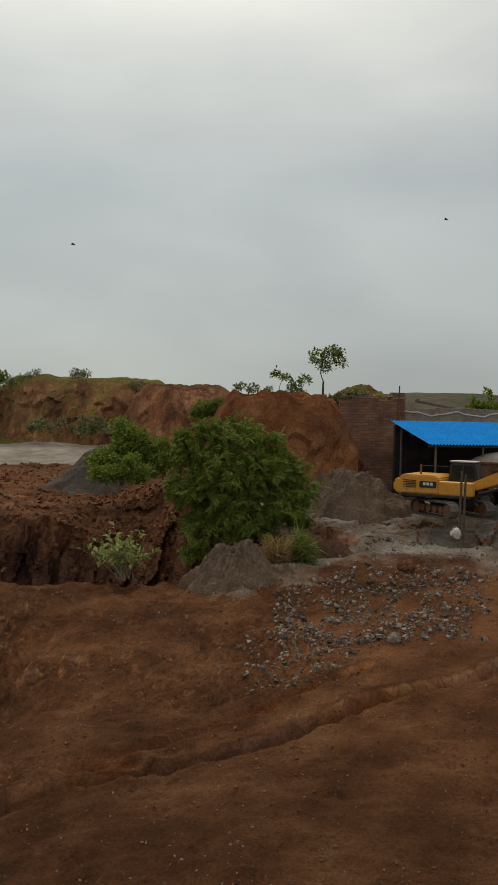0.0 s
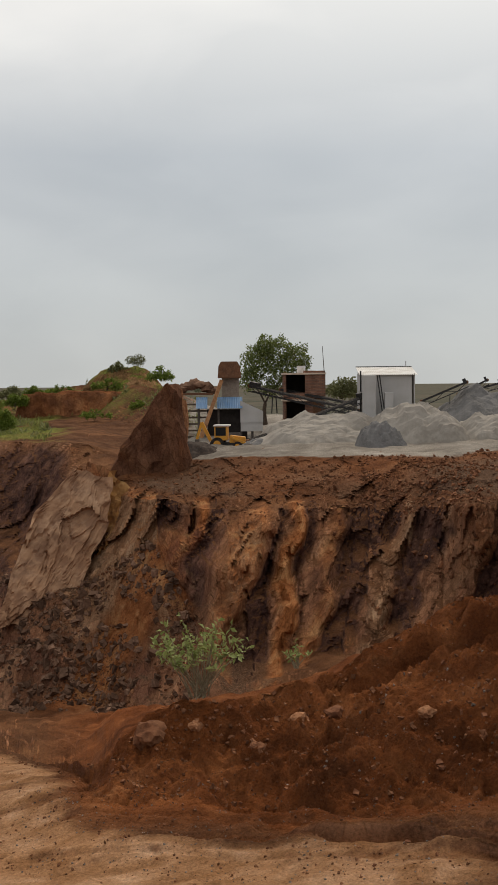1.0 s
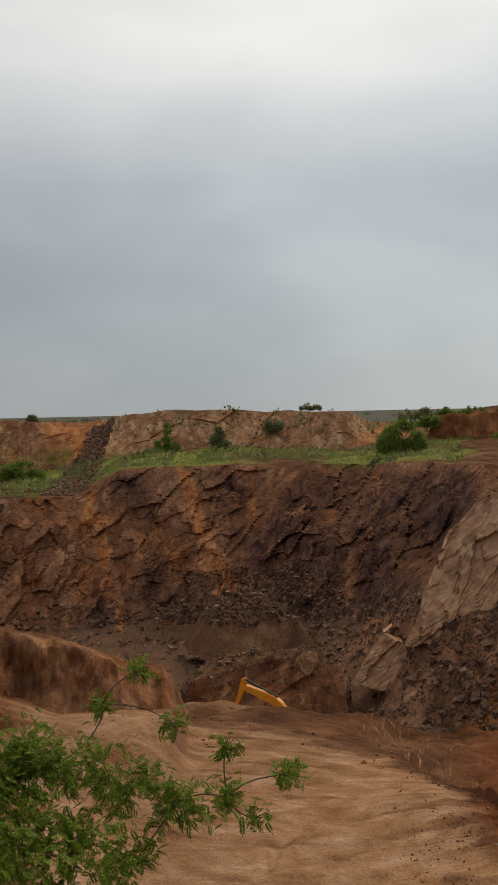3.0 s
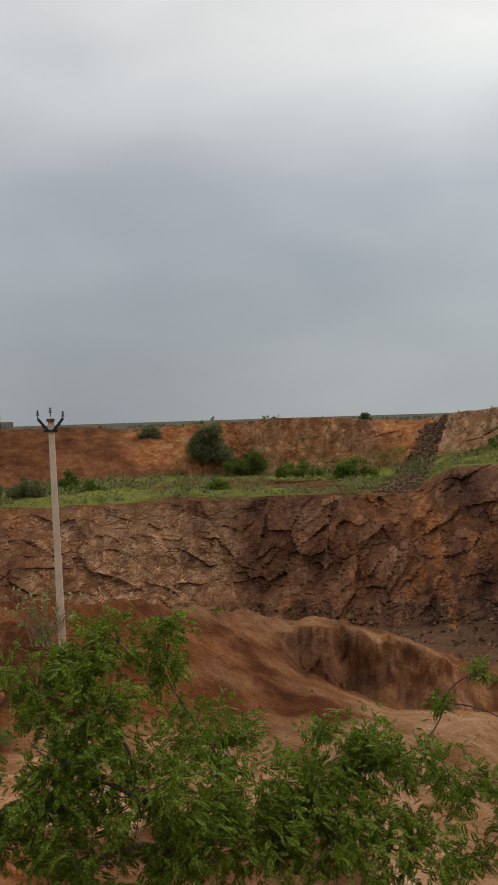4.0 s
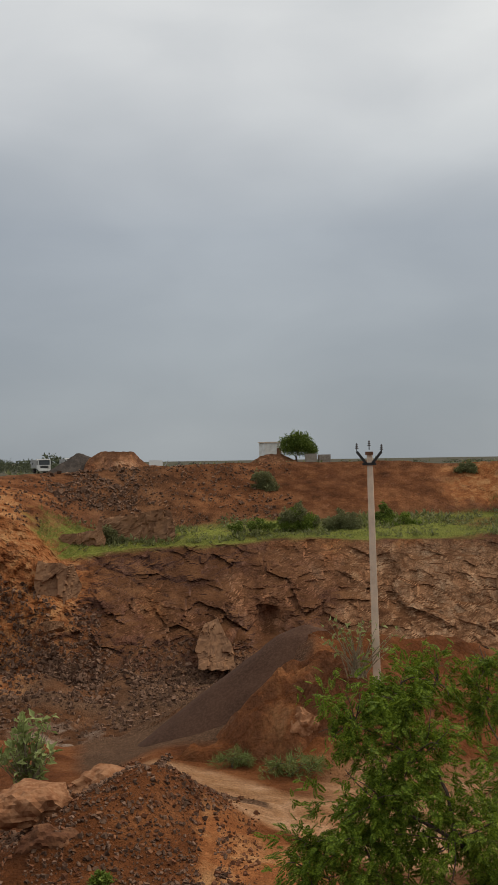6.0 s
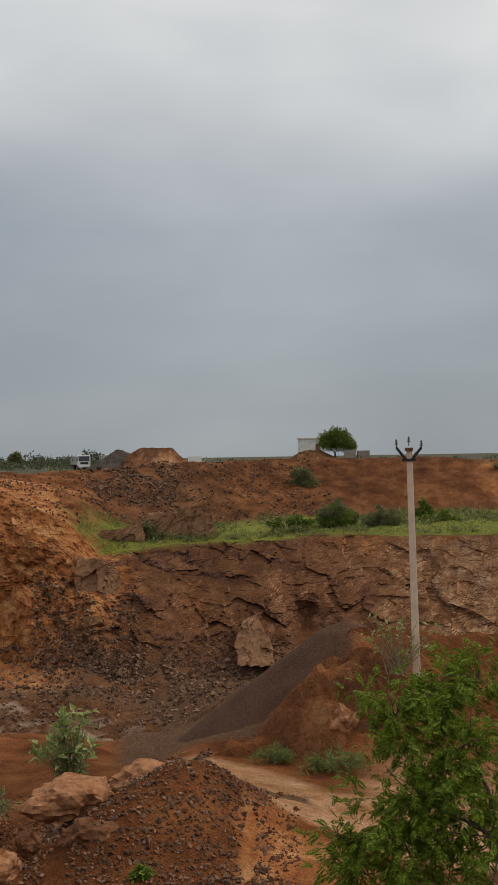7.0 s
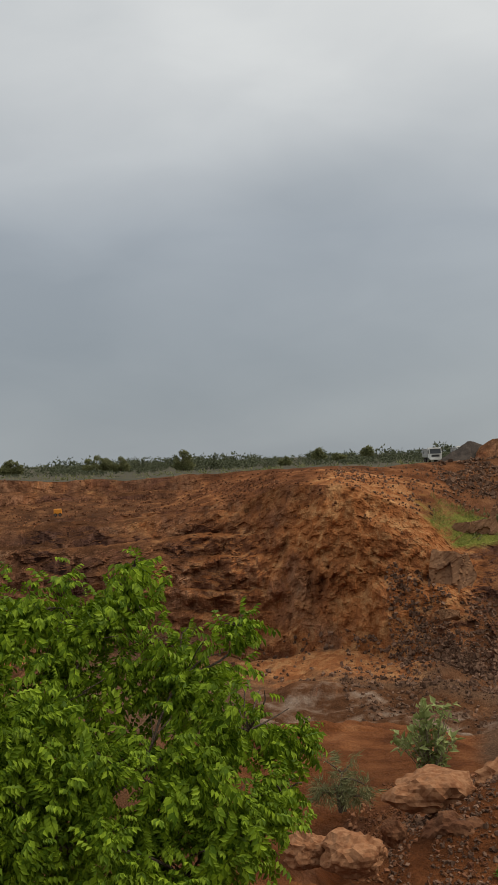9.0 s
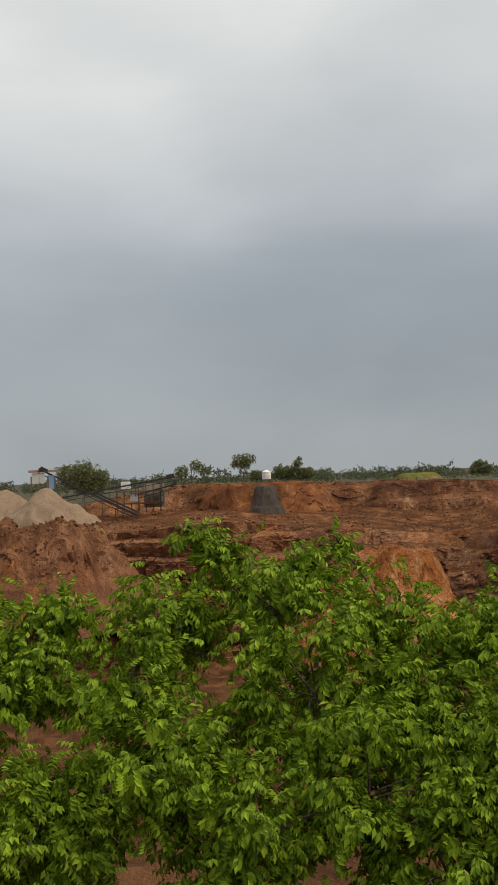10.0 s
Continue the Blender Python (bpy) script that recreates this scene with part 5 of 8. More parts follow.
def excavator(m, label, paint, boom_up=38.0, stick=-95.0, slew=0.0, logo=True):
    """Crawler excavator, boom forward along local x."""
    t = thing("excavator", label, "excavator", m)
    for y in (-1.15, 1.15):
        track_frame(t, y)
    part("undercarriage", box(B(), (0, 0, 0.72), (1.6, 1.8, 0.4), bevel=0.06), BLACK, t)
    part("slew_ring", rod(B(), (0, 0, 0.85), (0, 0, 1.05), 0.65, seg=20), BLACK, t)
    up = Matrix.Rotation(radians(slew), 4, "Z")
    deck = part("deck", box(B(), (-0.55, 0, 1.12), (3.9, 2.5, 0.16), bevel=0.03), BLACK, t, at_pose=up)
    body = part("engine_house", prism(B(), [(-2.65, 1.2), (-0.35, 1.2), (-0.35, 2.05), (-0.6, 2.22), (-2.45, 2.22), (-2.65, 2.0)], -1.24, 1.24, 0.07), paint, t, "orange-yellow engine cover", at_pose=up)
    part("counterweight", prism(B(), [(-2.95, 1.3), (-2.6, 1.15), (-2.1, 1.15), (-2.1, 1.95), (-2.7, 2.05), (-2.95, 1.85)], -1.27, 1.27, 0.1), paint, t, at_pose=up)
    part("side_panel", box(B(), (0.55, -0.95, 1.55), (1.9, 0.5, 0.75), bevel=0.08), paint, t, at_pose=up)
    for y in (-1.262, 1.262):
        vent = B()
        for k in range(5):
            box(vent, (-2.0, y, 1.55 + 0.09 * k), (0.75, 0.02, 0.04))
        part("vent", vent, BLACK, body)
        part("dark_panel", box(B(), (-0.95, y, 1.72), (0.95, 0.012, 0.34), bevel=0.004), BLACK, body)
        if logo:
            lg = B()
            for k in range(3):
                box(lg, (-1.15 + 0.2 * k, y * 1.006, 1.75), (0.15, 0.012, 0.15), bevel=0.004)
            part("emblem_bars", lg, WHITE, body)
    cab = part("cab", prism(B(), [(-0.3, 1.2), (1.35, 1.2), (1.38, 1.7), (1.12, 2.88), (-0.22, 2.92), (-0.3, 2.6)], 0.22, 1.22, 0.06), BLACK, t, "black-framed glazed cab", at_pose=up)
    for y in (0.208, 1.234):
        part("side_window", prism(B(), [(-0.15, 1.95), (0.45, 1.95), (0.45, 2.75), (-0.12, 2.75)], y - 0.008, y + 0.008), GLASS, cab)
        part("door_window", prism(B(), [(0.53, 1.5), (1.25, 1.6), (1.05, 2.75), (0.53, 2.75)], y - 0.008, y + 0.008), GLASS, cab)
    part("cab_roof", box(B(), (0.42, 0.72, 2.95), (1.4, 1.0, 0.08), bevel=0.03), SHEET, cab, "pale cab roof")
    part("exhaust", rod(B(), (-1.6, -0.6, 2.2), (-1.6, -0.6, 2.75), 0.06), RUST, t, at_pose=up)
    part("handrail", rod(rod(B(), (-2.3, 1.1, 2.22), (-2.3, 1.1, 2.6), 0.02), (-2.3, 1.1, 2.6), (-0.6, 1.1, 2.6), 0.02), BLACK, t, at_pose=up)
    # boom, stick and bucket in the x-z plane
    c, s = math.cos(radians(boom_up)), math.sin(radians(boom_up))
    foot = Vector((0.9, -0.1, 1.55))

    def along(x, z):
        return Vector((foot.x + c * x - s * z, 0, foot.z + s * x + c * z))
    outline = [(0, -0.25), (2.3, 0.42), (5.5, -0.28), (5.7, 0.0), (5.5, 0.2), (2.9, 1.05), (2.0, 1.02), (0, 0.22)]
    boom = part("boom", prism(B(), [(along(x, z).x, along(x, z).z) for x, z in outline], -0.36, 0.16, 0.04), paint, t, "orange-yellow bent boom", at_pose=up)
    if logo:
        sign = B()
        for k in range(3):
            p = along(3.5 + 0.28 * k, 0.42 - 0.085 * k)
            box(sign, (p.x, -0.372, p.z), (0.2, 0.012, 0.2), (0, -boom_up + 16, 0))
        part("emblem_bars", sign, WHITE, boom)
    knee = along(5.6, 0)
    b2 = radians(boom_up + stick)
    c2, s2 = math.cos(b2), math.sin(b2)

    def arm(x, z):
        return (knee.x + c2 * x - s2 * z, knee.z + s2 * x + c2 * z)
    stick_ob = part("stick", prism(B(), [arm(-0.7, 0.1), arm(-0.5, 0.42), arm(0.3, 0.3), arm(2.5, 0.12), arm(2.5, -0.12), arm(0, -0.25)], -0.3, 0.1, 0.03), paint, t, at_pose=up)
    for dy in (-0.42, 0.22):
        p = along(2.35, 0.2)
        part("lift_cylinder", rod(rod(B(), (1.6, dy, 1.3), ((1.6 + p.x) / 2, dy, (1.3 + p.z) / 2), 0.1), ((1.6 + p.x) / 2, dy, (1.3 + p.z) / 2), (p.x, dy, p.z), 0.06), BLACK, boom)
    p, q = along(2.6, 1.15), arm(-0.55, 0.35)
    part("stick_cylinder", rod(B(), (p.x, -0.1, p.z), (q[0], -0.1, q[1]), 0.09), BLACK, stick_ob)
    b = [arm(2.5, 0.15), arm(2.55, -0.2), arm(3.0, -0.95), arm(3.5, -0.85), arm(3.75, -0.35), arm(3.3, 0.25)]
    bucket = part("bucket", prism(B(), b, -0.7, 0.5, 0.03), STEEL, t, "worn steel bucket", at_pose=up)
    for k in range(5):
        x, z = arm(3.0, -0.95)
        x2, z2 = arm(2.75, -1.2)
        part("tooth", rod(B(), (x, -0.62 + 0.26 * k, z), (x2, -0.62 + 0.26 * k, z2), 0.06, 0.02, 5), STEEL, bucket)
    return t


def wheel(t, x, y, r, w, hub=STEEL):
    tyre = part("wheel", rod(B(), (x, y - w / 2, r), (x, y + w / 2, r), r, seg=20), RUBBER, t)
    part("rim", rod(B(), (x, y - w / 2 - 0.01, r), (x, y + w / 2 + 0.01, r), r * 0.55, seg=14), hub, tyre)
    part("hub", rod(B(), (x, y - w / 2 - 0.05, r), (x, y + w / 2 + 0.05, r), r * 0.2, seg=10), hub, tyre)


def tipper(m, label, paint, group="", cab_paint=None, load=None, length=4.6):
    """Tipper lorry, cab forward along local x."""
    t = thing("tipper_lorry", label, "lorry", m, group)
    part("chassis", box(B(), (0.2, 0, 0.85), (7.0, 0.9, 0.28), bevel=0.02), BLACK, t)
    for x in (2.75, -1.0, -2.25):
        for y in (-0.98, 0.98):
            wheel(t, x, y, 0.5, 0.34)
    cp = cab_paint or paint
    cab = part("cab", prism(B(), [(2.0, 0.95), (3.75, 0.75), (3.78, 1.7), (3.6, 2.75), (2.05, 2.82)], -1.18, 1.18, 0.07), cp, t, "flat-fronted cab")
    part("windscreen", prism(B(), [(3.80, 1.75), (3.83, 1.75), (3.66, 2.6), (3.63, 2.6)], -1.0, 1.0), GLASS, cab)
    part("visor", box(B(), (3.66, 0, 2.7), (0.3, 2.2, 0.18), bevel=0.03), WHITE, cab, "white cab visor")
    for y in (-1.19, 1.19):
        part("door_window", prism(B(), [(2.55, 1.8), (3.4, 1.8), (3.3, 2.5), (2.55, 2.5)], y - 0.012, y + 0.012), GLASS, cab)
        part("door_line", box(B(), (2.45, y, 1.6), (0.03, 0.016, 1.4)), BLACK, cab)
        part("mirror", box(B(), (3.75, y * 1.12, 2.2), (0.06, 0.18, 0.4), bevel=0.01), BLACK, cab)
        part("headlight", rod(B(), (3.74, y * 0.72, 1.05), (3.80, y * 0.72, 1.05), 0.13, seg=12), WHITE, cab)
    part("grille", box(B(), (3.76, 0, 1.35), (0.06, 1.5, 0.4), bevel=0.01), BLACK, cab)
    part("bumper", box(B(), (3.78, 0, 0.72), (0.18, 2.3, 0.32), bevel=0.04), cp, cab)
    x0, x1 = 1.85 - length - 1.0, 1.85
    bm = B()
    for y in (-1.2, 1.2):
        box(bm, ((x0 + x1) / 2, y, 1.85), (x1 - x0, 0.07, 1.45), bevel=0.01)
    box(bm, ((x0 + x1) / 2, 0, 1.16), (x1 - x0, 2.4, 0.1))
    box(bm, (x1 - 0.04, 0, 2.0), (0.08, 2.4, 1.75), bevel=0.01)
    box(bm, (x0 + 0.04, 0, 1.85), (0.08, 2.4, 1.45), bevel=0.01)
    body = part("tipper_body", bm, paint, t, "open tipper body")
    for k in range(7):
        for y in (-1.26, 1.26):
            part("rib", box(B(), (x0 + 0.3 + k * (x1 - x0 - 0.6) / 6, y, 1.85), (0.1, 0.08, 1.45)), paint, body)
    for y in (-1.27, 1.27):
        part("rail", box(B(), ((x0 + x1) / 2, y, 2.6), (x1 - x0, 0.1, 0.1)), paint, body)
        part("emblem_bar", box(B(), (x0 + 2.0, y * 1.02, 1.95), (0.35, 0.02, 0.45)), BLACK, body, "dark painted emblem")
    if load:
        h = B()
        bmesh.ops.create_uvsphere(h, u_segments=18, v_segments=10, radius=1.0, matrix=Matrix.Translation(((x0 + x1) / 2, 0, 2.3)) @ Matrix.Diagonal(((x1 - x0) / 2.1, 1.15, 0.95, 1)))
        part("load", h, load, t, "heaped grey stone dust load")
    return t


def backhoe(m):
    t = thing("backhoe_loader", "dusty yellow backhoe loader with a raised rear arm beside the crusher", "loader", m)
    for x, r in ((-0.9, 0.72), (1.25, 0.5)):
        for y in (-0.85, 0.85):
            wheel(t, x, y, r, 0.4, YELLOW)
    part("bonnet", prism(B(), [(0.3, 0.8), (2.0, 0.8), (2.0, 1.45), (0.35, 1.65)], -0.45, 0.45, 0.06), YELLOW, t)
    part("chassis", box(B(), (0.2, 0, 0.75), (3.2, 0.8, 0.3), bevel=0.03), BLACK, t)
    cab = part("cab", box(B(), (-0.55, 0, 1.85), (1.35, 1.45, 1.5), bevel=0.06), YELLOW, t, "glazed cab with a pale canopy")
    for y in (-0.735, 0.735):
        part("window", box(B(), (-0.55, y, 2.05), (1.1, 0.02, 0.9)), GLASS, cab)
    part("canopy", box(B(), (-0.5, 0, 2.66), (1.7, 1.65, 0.16), bevel=0.05), WHITE, cab, "cream canopy")
    part("loader_arm", beam(beam(B(), (0.6, -0.6, 1.4), (2.7, -0.6, 0.5), 0.14, 0.24), (0.6, 0.6, 1.4), (2.7, 0.6, 0.5), 0.14, 0.24), YELLOW, t)
    part("loader_bucket", prism(B(), [(2.6, 0.1), (3.4, 0.05), (2.95, 0.85), (2.65, 0.8)], -1.1, 1.1, 0.03), STEEL, t)
    part("rear_boom", beam(B(), (-1.7, 0, 1.0), (-2.7, 0, 3.0), 0.25, 0.35), YELLOW, t)
    part("rear_stick", beam(B(), (-2.65, 0, 3.0), (-3.2, 0, 1.2), 0.2, 0.28), YELLOW, t)
    part("rear_bucket", prism(B(), [(-3.4, 1.2), (-3.0, 1.2), (-2.8, 0.7), (-3.3, 0.5)], -0.35, 0.35, 0.03), STEEL, t)
    for y in (-0.7, 0.7):
        part("stabiliser", beam(B(), (-1.6, y, 0.9), (-1.75, y * 1.6, 0.05), 0.14, 0.14), BLACK, t)
    return t


def conveyor(label, p, q, legs=3, width=0.9, mat=BLACK, group="stone conveyors", head=True):
    """A belt conveyor on a lattice frame from p up to q (world places), with legs to the ground."""
    p, q = Vector(p), Vector(q)
    t = thing("conveyor", label, "conveyor", Matrix.Translation(p), group)
    d = q - p
    side = Vector((-d.y, d.x, 0)).normalized() * width / 2
    up = d.cross(side).normalized()
    up = up if up.z > 0 else -up
    for s in (-1, 1):
        bm = B()
        beam(bm, side * s, d + side * s, 0.12, 0.2)
        beam(bm, side * s - up * 0.6, d + side * s - up * 0.6, 0.08, 0.1)
        n = max(4, int(d.length / 1.3))
        for k in range(n):
            a, b = d * (k / n), d * ((k + 1) / n)
            beam(bm, a + side * s - up * 0.6 * (k % 2), b + side * s - up * 0.6 * ((k + 1) % 2), 0.05, 0.05)
        part("lattice_girder", bm, mat, t)
    part("belt", beam(B(), up * 0.12, d + up * 0.12, width * 0.8, 0.05), RUBBER, t, "black rubber belt")
    for u in (0, 1):
        part("drum", rod(B(), d * u - side + up * 0.02, d * u + side + up * 0.02, 0.22, seg=12), RUST, t)
    if head:
        part("head_cover", beam(B(), d * 0.93 + up * 0.3, d + up * 0.3, width * 1.15, 0.5), mat, t)
    for k in range(legs):
        u = (k + 0.7) / (legs + 0.2)
        at_ = d * u - up * 0.6
        drop = max(0.6, at_.z + 0.3 if legs else 0.6)
        bm = B()
        for s in (-1, 1):
            beam(bm, at_ + side * s, at_ + side * s * 1.5 - Vector((0, 0, drop)), 0.1, 0.1)
        beam(bm, at_ + side * 1.2 - Vector((0, 0, drop * 0.5)), at_ - side * 1.2 - Vector((0, 0, drop * 0.5)), 0.07, 0.07)
        part("leg", bm, mat, t)
    return t


def corrugated(bm, w, d, z0, z1, pitch=0.2, amp=0.035, thick=0.02):
    """A ribbed sheet, w wide in x; y from 0 (height z0) to d (height z1)."""
    n = int(w / pitch * 6)
    rows = []
    for top in (0, 1):
        for y, z in ((0, z0), (d, z1)):
            rows.append([bm.verts.new((-w / 2 + w * k / n, y, z + amp * math.sin(k / 6 * 6.283) + thick * top)) for k in range(n + 1)])
    lo0, lo1, hi0, hi1 = rows
    for k in range(n):
        bm.faces.new((lo0[k], lo1[k], lo1[k + 1], lo0[k + 1]))
        bm.faces.new((hi0[k], hi0[k + 1], hi1[k + 1], hi1[k]))
        bm.faces.new((lo0[k], lo0[k + 1], hi0[k + 1], hi0[k]))
        bm.faces.new((lo1[k], hi1[k], hi1[k + 1], lo1[k + 1]))
    return bm


# ---- yard by the brick wall ----
excavator(stand(-10.48, 61, -5.92, -55), "yellow crawler excavator parked before the blue-roofed shed", YELLOW, 2.0, -72.0, 36.0)


def blue_shed():
    m = stand(-7.54, 68, -5.5, 22)
    t = thing("open_shed", "open lean-to shed with a blue corrugated sheet roof", "shed", m)
    roof = part("roof", corrugated(B(), 8.4, 6.0, 3.35, 4.55), BLUE, t, "bright blue corrugated roof", at_pose=pose(4.0, -5.6, 0))
    part("fascia", box(B(), (4.0, -5.62, 3.3), (8.4, 0.06, 0.16)), BLUE, roof, at_pose=Matrix.Identity(4))
    for x, y, h in ((0.3, -5.3, 3.3), (3.2, -5.3, 3.3), (7.6, -5.3, 3.3), (0.3, -0.2, 4.4), (7.6, -0.2, 4.4)):
        part("post", rod(B(), (x, y, -0.2), (x, y, h), 0.07), STEEL, t)
    # the shade under the roof is put into this wall's colour
    part("back_wall", box(B(), (4.0, 0.2, 2.1), (8.0, 0.23, 4.4)), INTERIOR_SHADE, t, "back wall painted dark as the shed's inner shade")
    for y, z in ((-5.2, 3.25), (-2.6, 3.8), (-0.2, 4.35)):
        part("purlin", box(B(), (4.0, y, z), (8.2, 0.08, 0.1)), STEEL, t)
    part("work_bench", box(B(), (5.5, -0.6, 0.8), (2.5, 0.7, 0.1)), RUST, t)


def yard_walls():
    m = stand(-4.64, 71, -5.56, 4)
    bm = B()
    for k in range(5):
        box(bm, (0.42 + 0.82 * k, 0, 2.55 + 0.06 * ((k * 7) % 3)), (0.86, 0.5, 6.6 + 0.12 * ((k * 5) % 3)), bevel=0.02)
    w = solid("brick_wall", bm, BRICK, m, "weathered red brick retaining wall above the yard", "wall", kind="structure")
    for k in range(46):
        bm = B()
        box(bm, (0, 0, 0), (0.23, 0.11, 0.075), bevel=0.008)
        part("brick", bm, BRICK, w, at_pose=pose(0.1 + 4.1 * RNG.rand(), -0.1 + 0.3 * RNG.rand(), 5.95 + 0.16 * RNG.rand(), 20 * RNG.rand(), 0, 360 * RNG.rand()))
    m2 = stand(-7.65, 71.5, -5.48, 8)
    bm = B()
    for k in range(7):
        box(bm, (1.2 + 2.4 * k, 0.1, 2.4 + 0.05 * (k % 2)), (2.42, 0.4, 5.9), bevel=0.02)
    solid("plastered_wall", bm, PLASTER, m2, "long unpainted plastered wall behind the shed", "wall", kind="structure")
    bm = B()
    last = Vector((0, -0.1, 5.0))
    for k in range(1, 40):
        nxt = Vector((0.42 * k, -0.1, 5.0 + 0.12 * math.sin(k * 0.9) + 0.05 * math.sin(k * 2.3)))
        rod(bm, last, nxt, 0.05, seg=6)
        last = nxt
    solid("hose_pipe", bm, SACK, m2, "pale plastic pipe draped along the wall top", "pipe")
    for k in range(6):
        boulder("sandbag", "dusty filled sack lying on the plastered wall", m2 @ pose(8 + 1.1 * k, 0.1, 5.25), (0.9, 0.5, 0.35), SACK, 0.08, k, "sacks on the wall", "sack", 2)
    bm = rod(B(), (0, 0, 0), (0, 0, 2.2), 0.05, seg=6)
    beam(bm, (-0.02, 0, 1.3), (0.25, 0, 1.3), 0.05, 0.05)
    solid("iron_post", bm, RUST, stand(-7.67, 71, -0.95), "rusty iron post standing on the wall end", "post")
    bm = B()
    for k in range(4):
        box(bm, (0, 0, 0.15 + 0.28 * k), (1.1 - 0.08 * k, 0.6, 0.26), (0, 0, 6 * k), 0.02)
    solid("brick_stack", bm, BRICK, stand(-7.57, 73, -0.28), "loose stack of red bricks on the wall top", "bricks")
    bm = beam(B(), (-2.2, 0, 0.85), (2.0, 0, 0.1), 0.12, 0.16)
    rod(bm, (-2.0, 0, 0.8), (-2.0, 0, 1.0), 0.1, seg=8)
    rod(bm, (1.8, 0, 0.1), (1.8, 0, -0.5), 0.08, seg=8)
    solid("steel_joist", bm, STEEL, stand(-10.19, 73, -0.53), "dark steel joist lying across the wall top", "joist")


blue_shed()
yard_walls()
tipper(stand(-14.3, 64.5, -5.71, -8), "rust-brown tipper lorry loaded with pale stone dust", RUST, "", None, DUST_HEAP, 4.6)
for k, (a, r, z, h) in enumerate(((-10.86, 51, -5.8, 2.9), (-11.06, 51, -5.84, 2.8))):
    bm = rod(B(), (0, 0, -0.2), (0.05, 0, h), 0.06, 0.05, 6)
    solid("wooden_post", bm, BARK, stand(a, r, z), "thin weathered wooden post beside the yard track", "post", "pair of yard posts")
boulder("cement_sack", "white cement sack slumped at a post", stand(-10.69, 50.5, -5.8), (0.45, 0.4, 0.5), SACK, 0.12, 3, "", "sack", 3)
heap("earth_ramp", "steep red earth ramp heaped against the brick wall", stand(-1.7, 72.5, -6.47, 0), 7.4, 7.0, 6.9, GROUND, "mesa", 0.05, RED, 2, 110, "earth bank", 0.4, uneven=0.09)
heap("spoil_heap", "dark stony spoil at the foot of the earth ramp", stand(-5.02, 65, -6.24), 4.4, 3.0, 2.1, GROUND_GRIT, "dome", 0.22, None, 4, 90)
heap("spoil_heap", "dark gravel heap with grass beside the thicket", stand(0.3, 51.5, -8.37), 2.3, 2.0, 1.75, GROUND_GRIT, "dome", 0.2, None, 6, 90)
heap("spoil_heap", "low dark gravel heap behind the grass tuft", stand(-3.19, 56, -8.15), 3.2, 2.2, 1.4, BROWN_GRIT, "dome", 0.2, None, 7, 70)
heap("grit_mound", "dark blue-grey gravel tipped over the yard edge", stand(8.0, 84, -6.64), 4.0, 3.4, 3.2, DARK_GRIT, "cone", 0.05, None, 9, 80, skew=0.35)
boulder("boulder", "squat dark red boulder on the yard track", stand(-8.23, 50, -7.36), (0.8, 0.7, 0.55), STONE_RED, 0.2, 5, "yard boulders")
boulder("boulder", "pale angular stone lying among rubble", stand(-7.7, 42, -9.01), (0.5, 0.4, 0.6), STONE_GREY, 0.2, 8, "yard boulders", "boulder", 3)

thicket = stand(0.2, 60, -7.6)


def lobes_in(m, spots):
    """Lobes given as (bearing, distance, height, radius), put into a tree's own metres."""
    inv = m.inverted()
    out = []
    for a, r, z, rad in spots:
        p = inv @ at(a, r, z)
        out.append((p.x, p.y, p.z, rad, 0.85))
    return out


tree("thicket", "dense dark green thorn thicket on the bank", thicket, lobes_in(thicket, [
    (2.65, 60, -2.74, 1.3), (0.32, 60, -2.38, 1.4), (-0.89, 59.5, -4.15, 1.5), (1.43, 59, -4.78, 1.7), (3.19, 60, -4.59, 1.2), (-1.8, 59.5, -5.65, 1.2), (-2.6, 60, -4.7, 0.9), (-2.9, 60, -6.0, 0.7),
    (-0.06, 59, -6.25, 1.4), (2.27, 59, -6.61, 1.1), (-2.34, 60.5, -3.57, 0.7), (3.82, 60.5, -2.48, 0.8), (1.65, 60.5, -1.66, 0.7), (2.55, 58.5, -7.45, 0.8), (-1.14, 60.5, -2.05, 0.6), (0.6, 60.5, -1.2, 0.45),
    (2.3, 60, -1.5, 0.5), (3.4, 60, -1.9, 0.4), (-1.9, 60, -2.6, 0.4), (1.0, 58.6, -3.4, 1.0), (-0.2, 58.6, -3.2, 0.8), (0.9, 58.2, -5.9, 1.0)]),
    (0, 0, 0.8), 0.12, 360, 0.42, PINNATE, LEAF_THORN, 6, "bush", "", 0.3, stems=4, droop=0.3, cluster=9)
bush("bush", "light green bush on the bank edge", 5.97, 72, -4.76, 4.6, 4.3, LEAF_LIGHT, 0.32, 260, lobes=9)
bush("bush", "low light green bush over the bank", 6.54, 66, -4.78, 3.6, 2.0, LEAF_LIGHT, 0.26, 300, lobes=7)
bush("bush", "small green bush at the back of the thicket", 1.96, 80, -1.19, 3.0, 2.2, LEAF_DARK, 0.26, 260, lobes=6)
bush("grass_tuft", "bright green grass tuft on a gravel heap", -2.39, 54, -7.46, 1.8, 1.3, GRASS, 0.5, 320, proto=TUFT, lobes=6)
bush("grass_tuft", "dry straw-coloured grass tuft on a gravel heap", -1.52, 53.5, -7.69, 1.2, 1.2, LEAF_DRY, 0.5, 320, proto=TUFT, lobes=5)
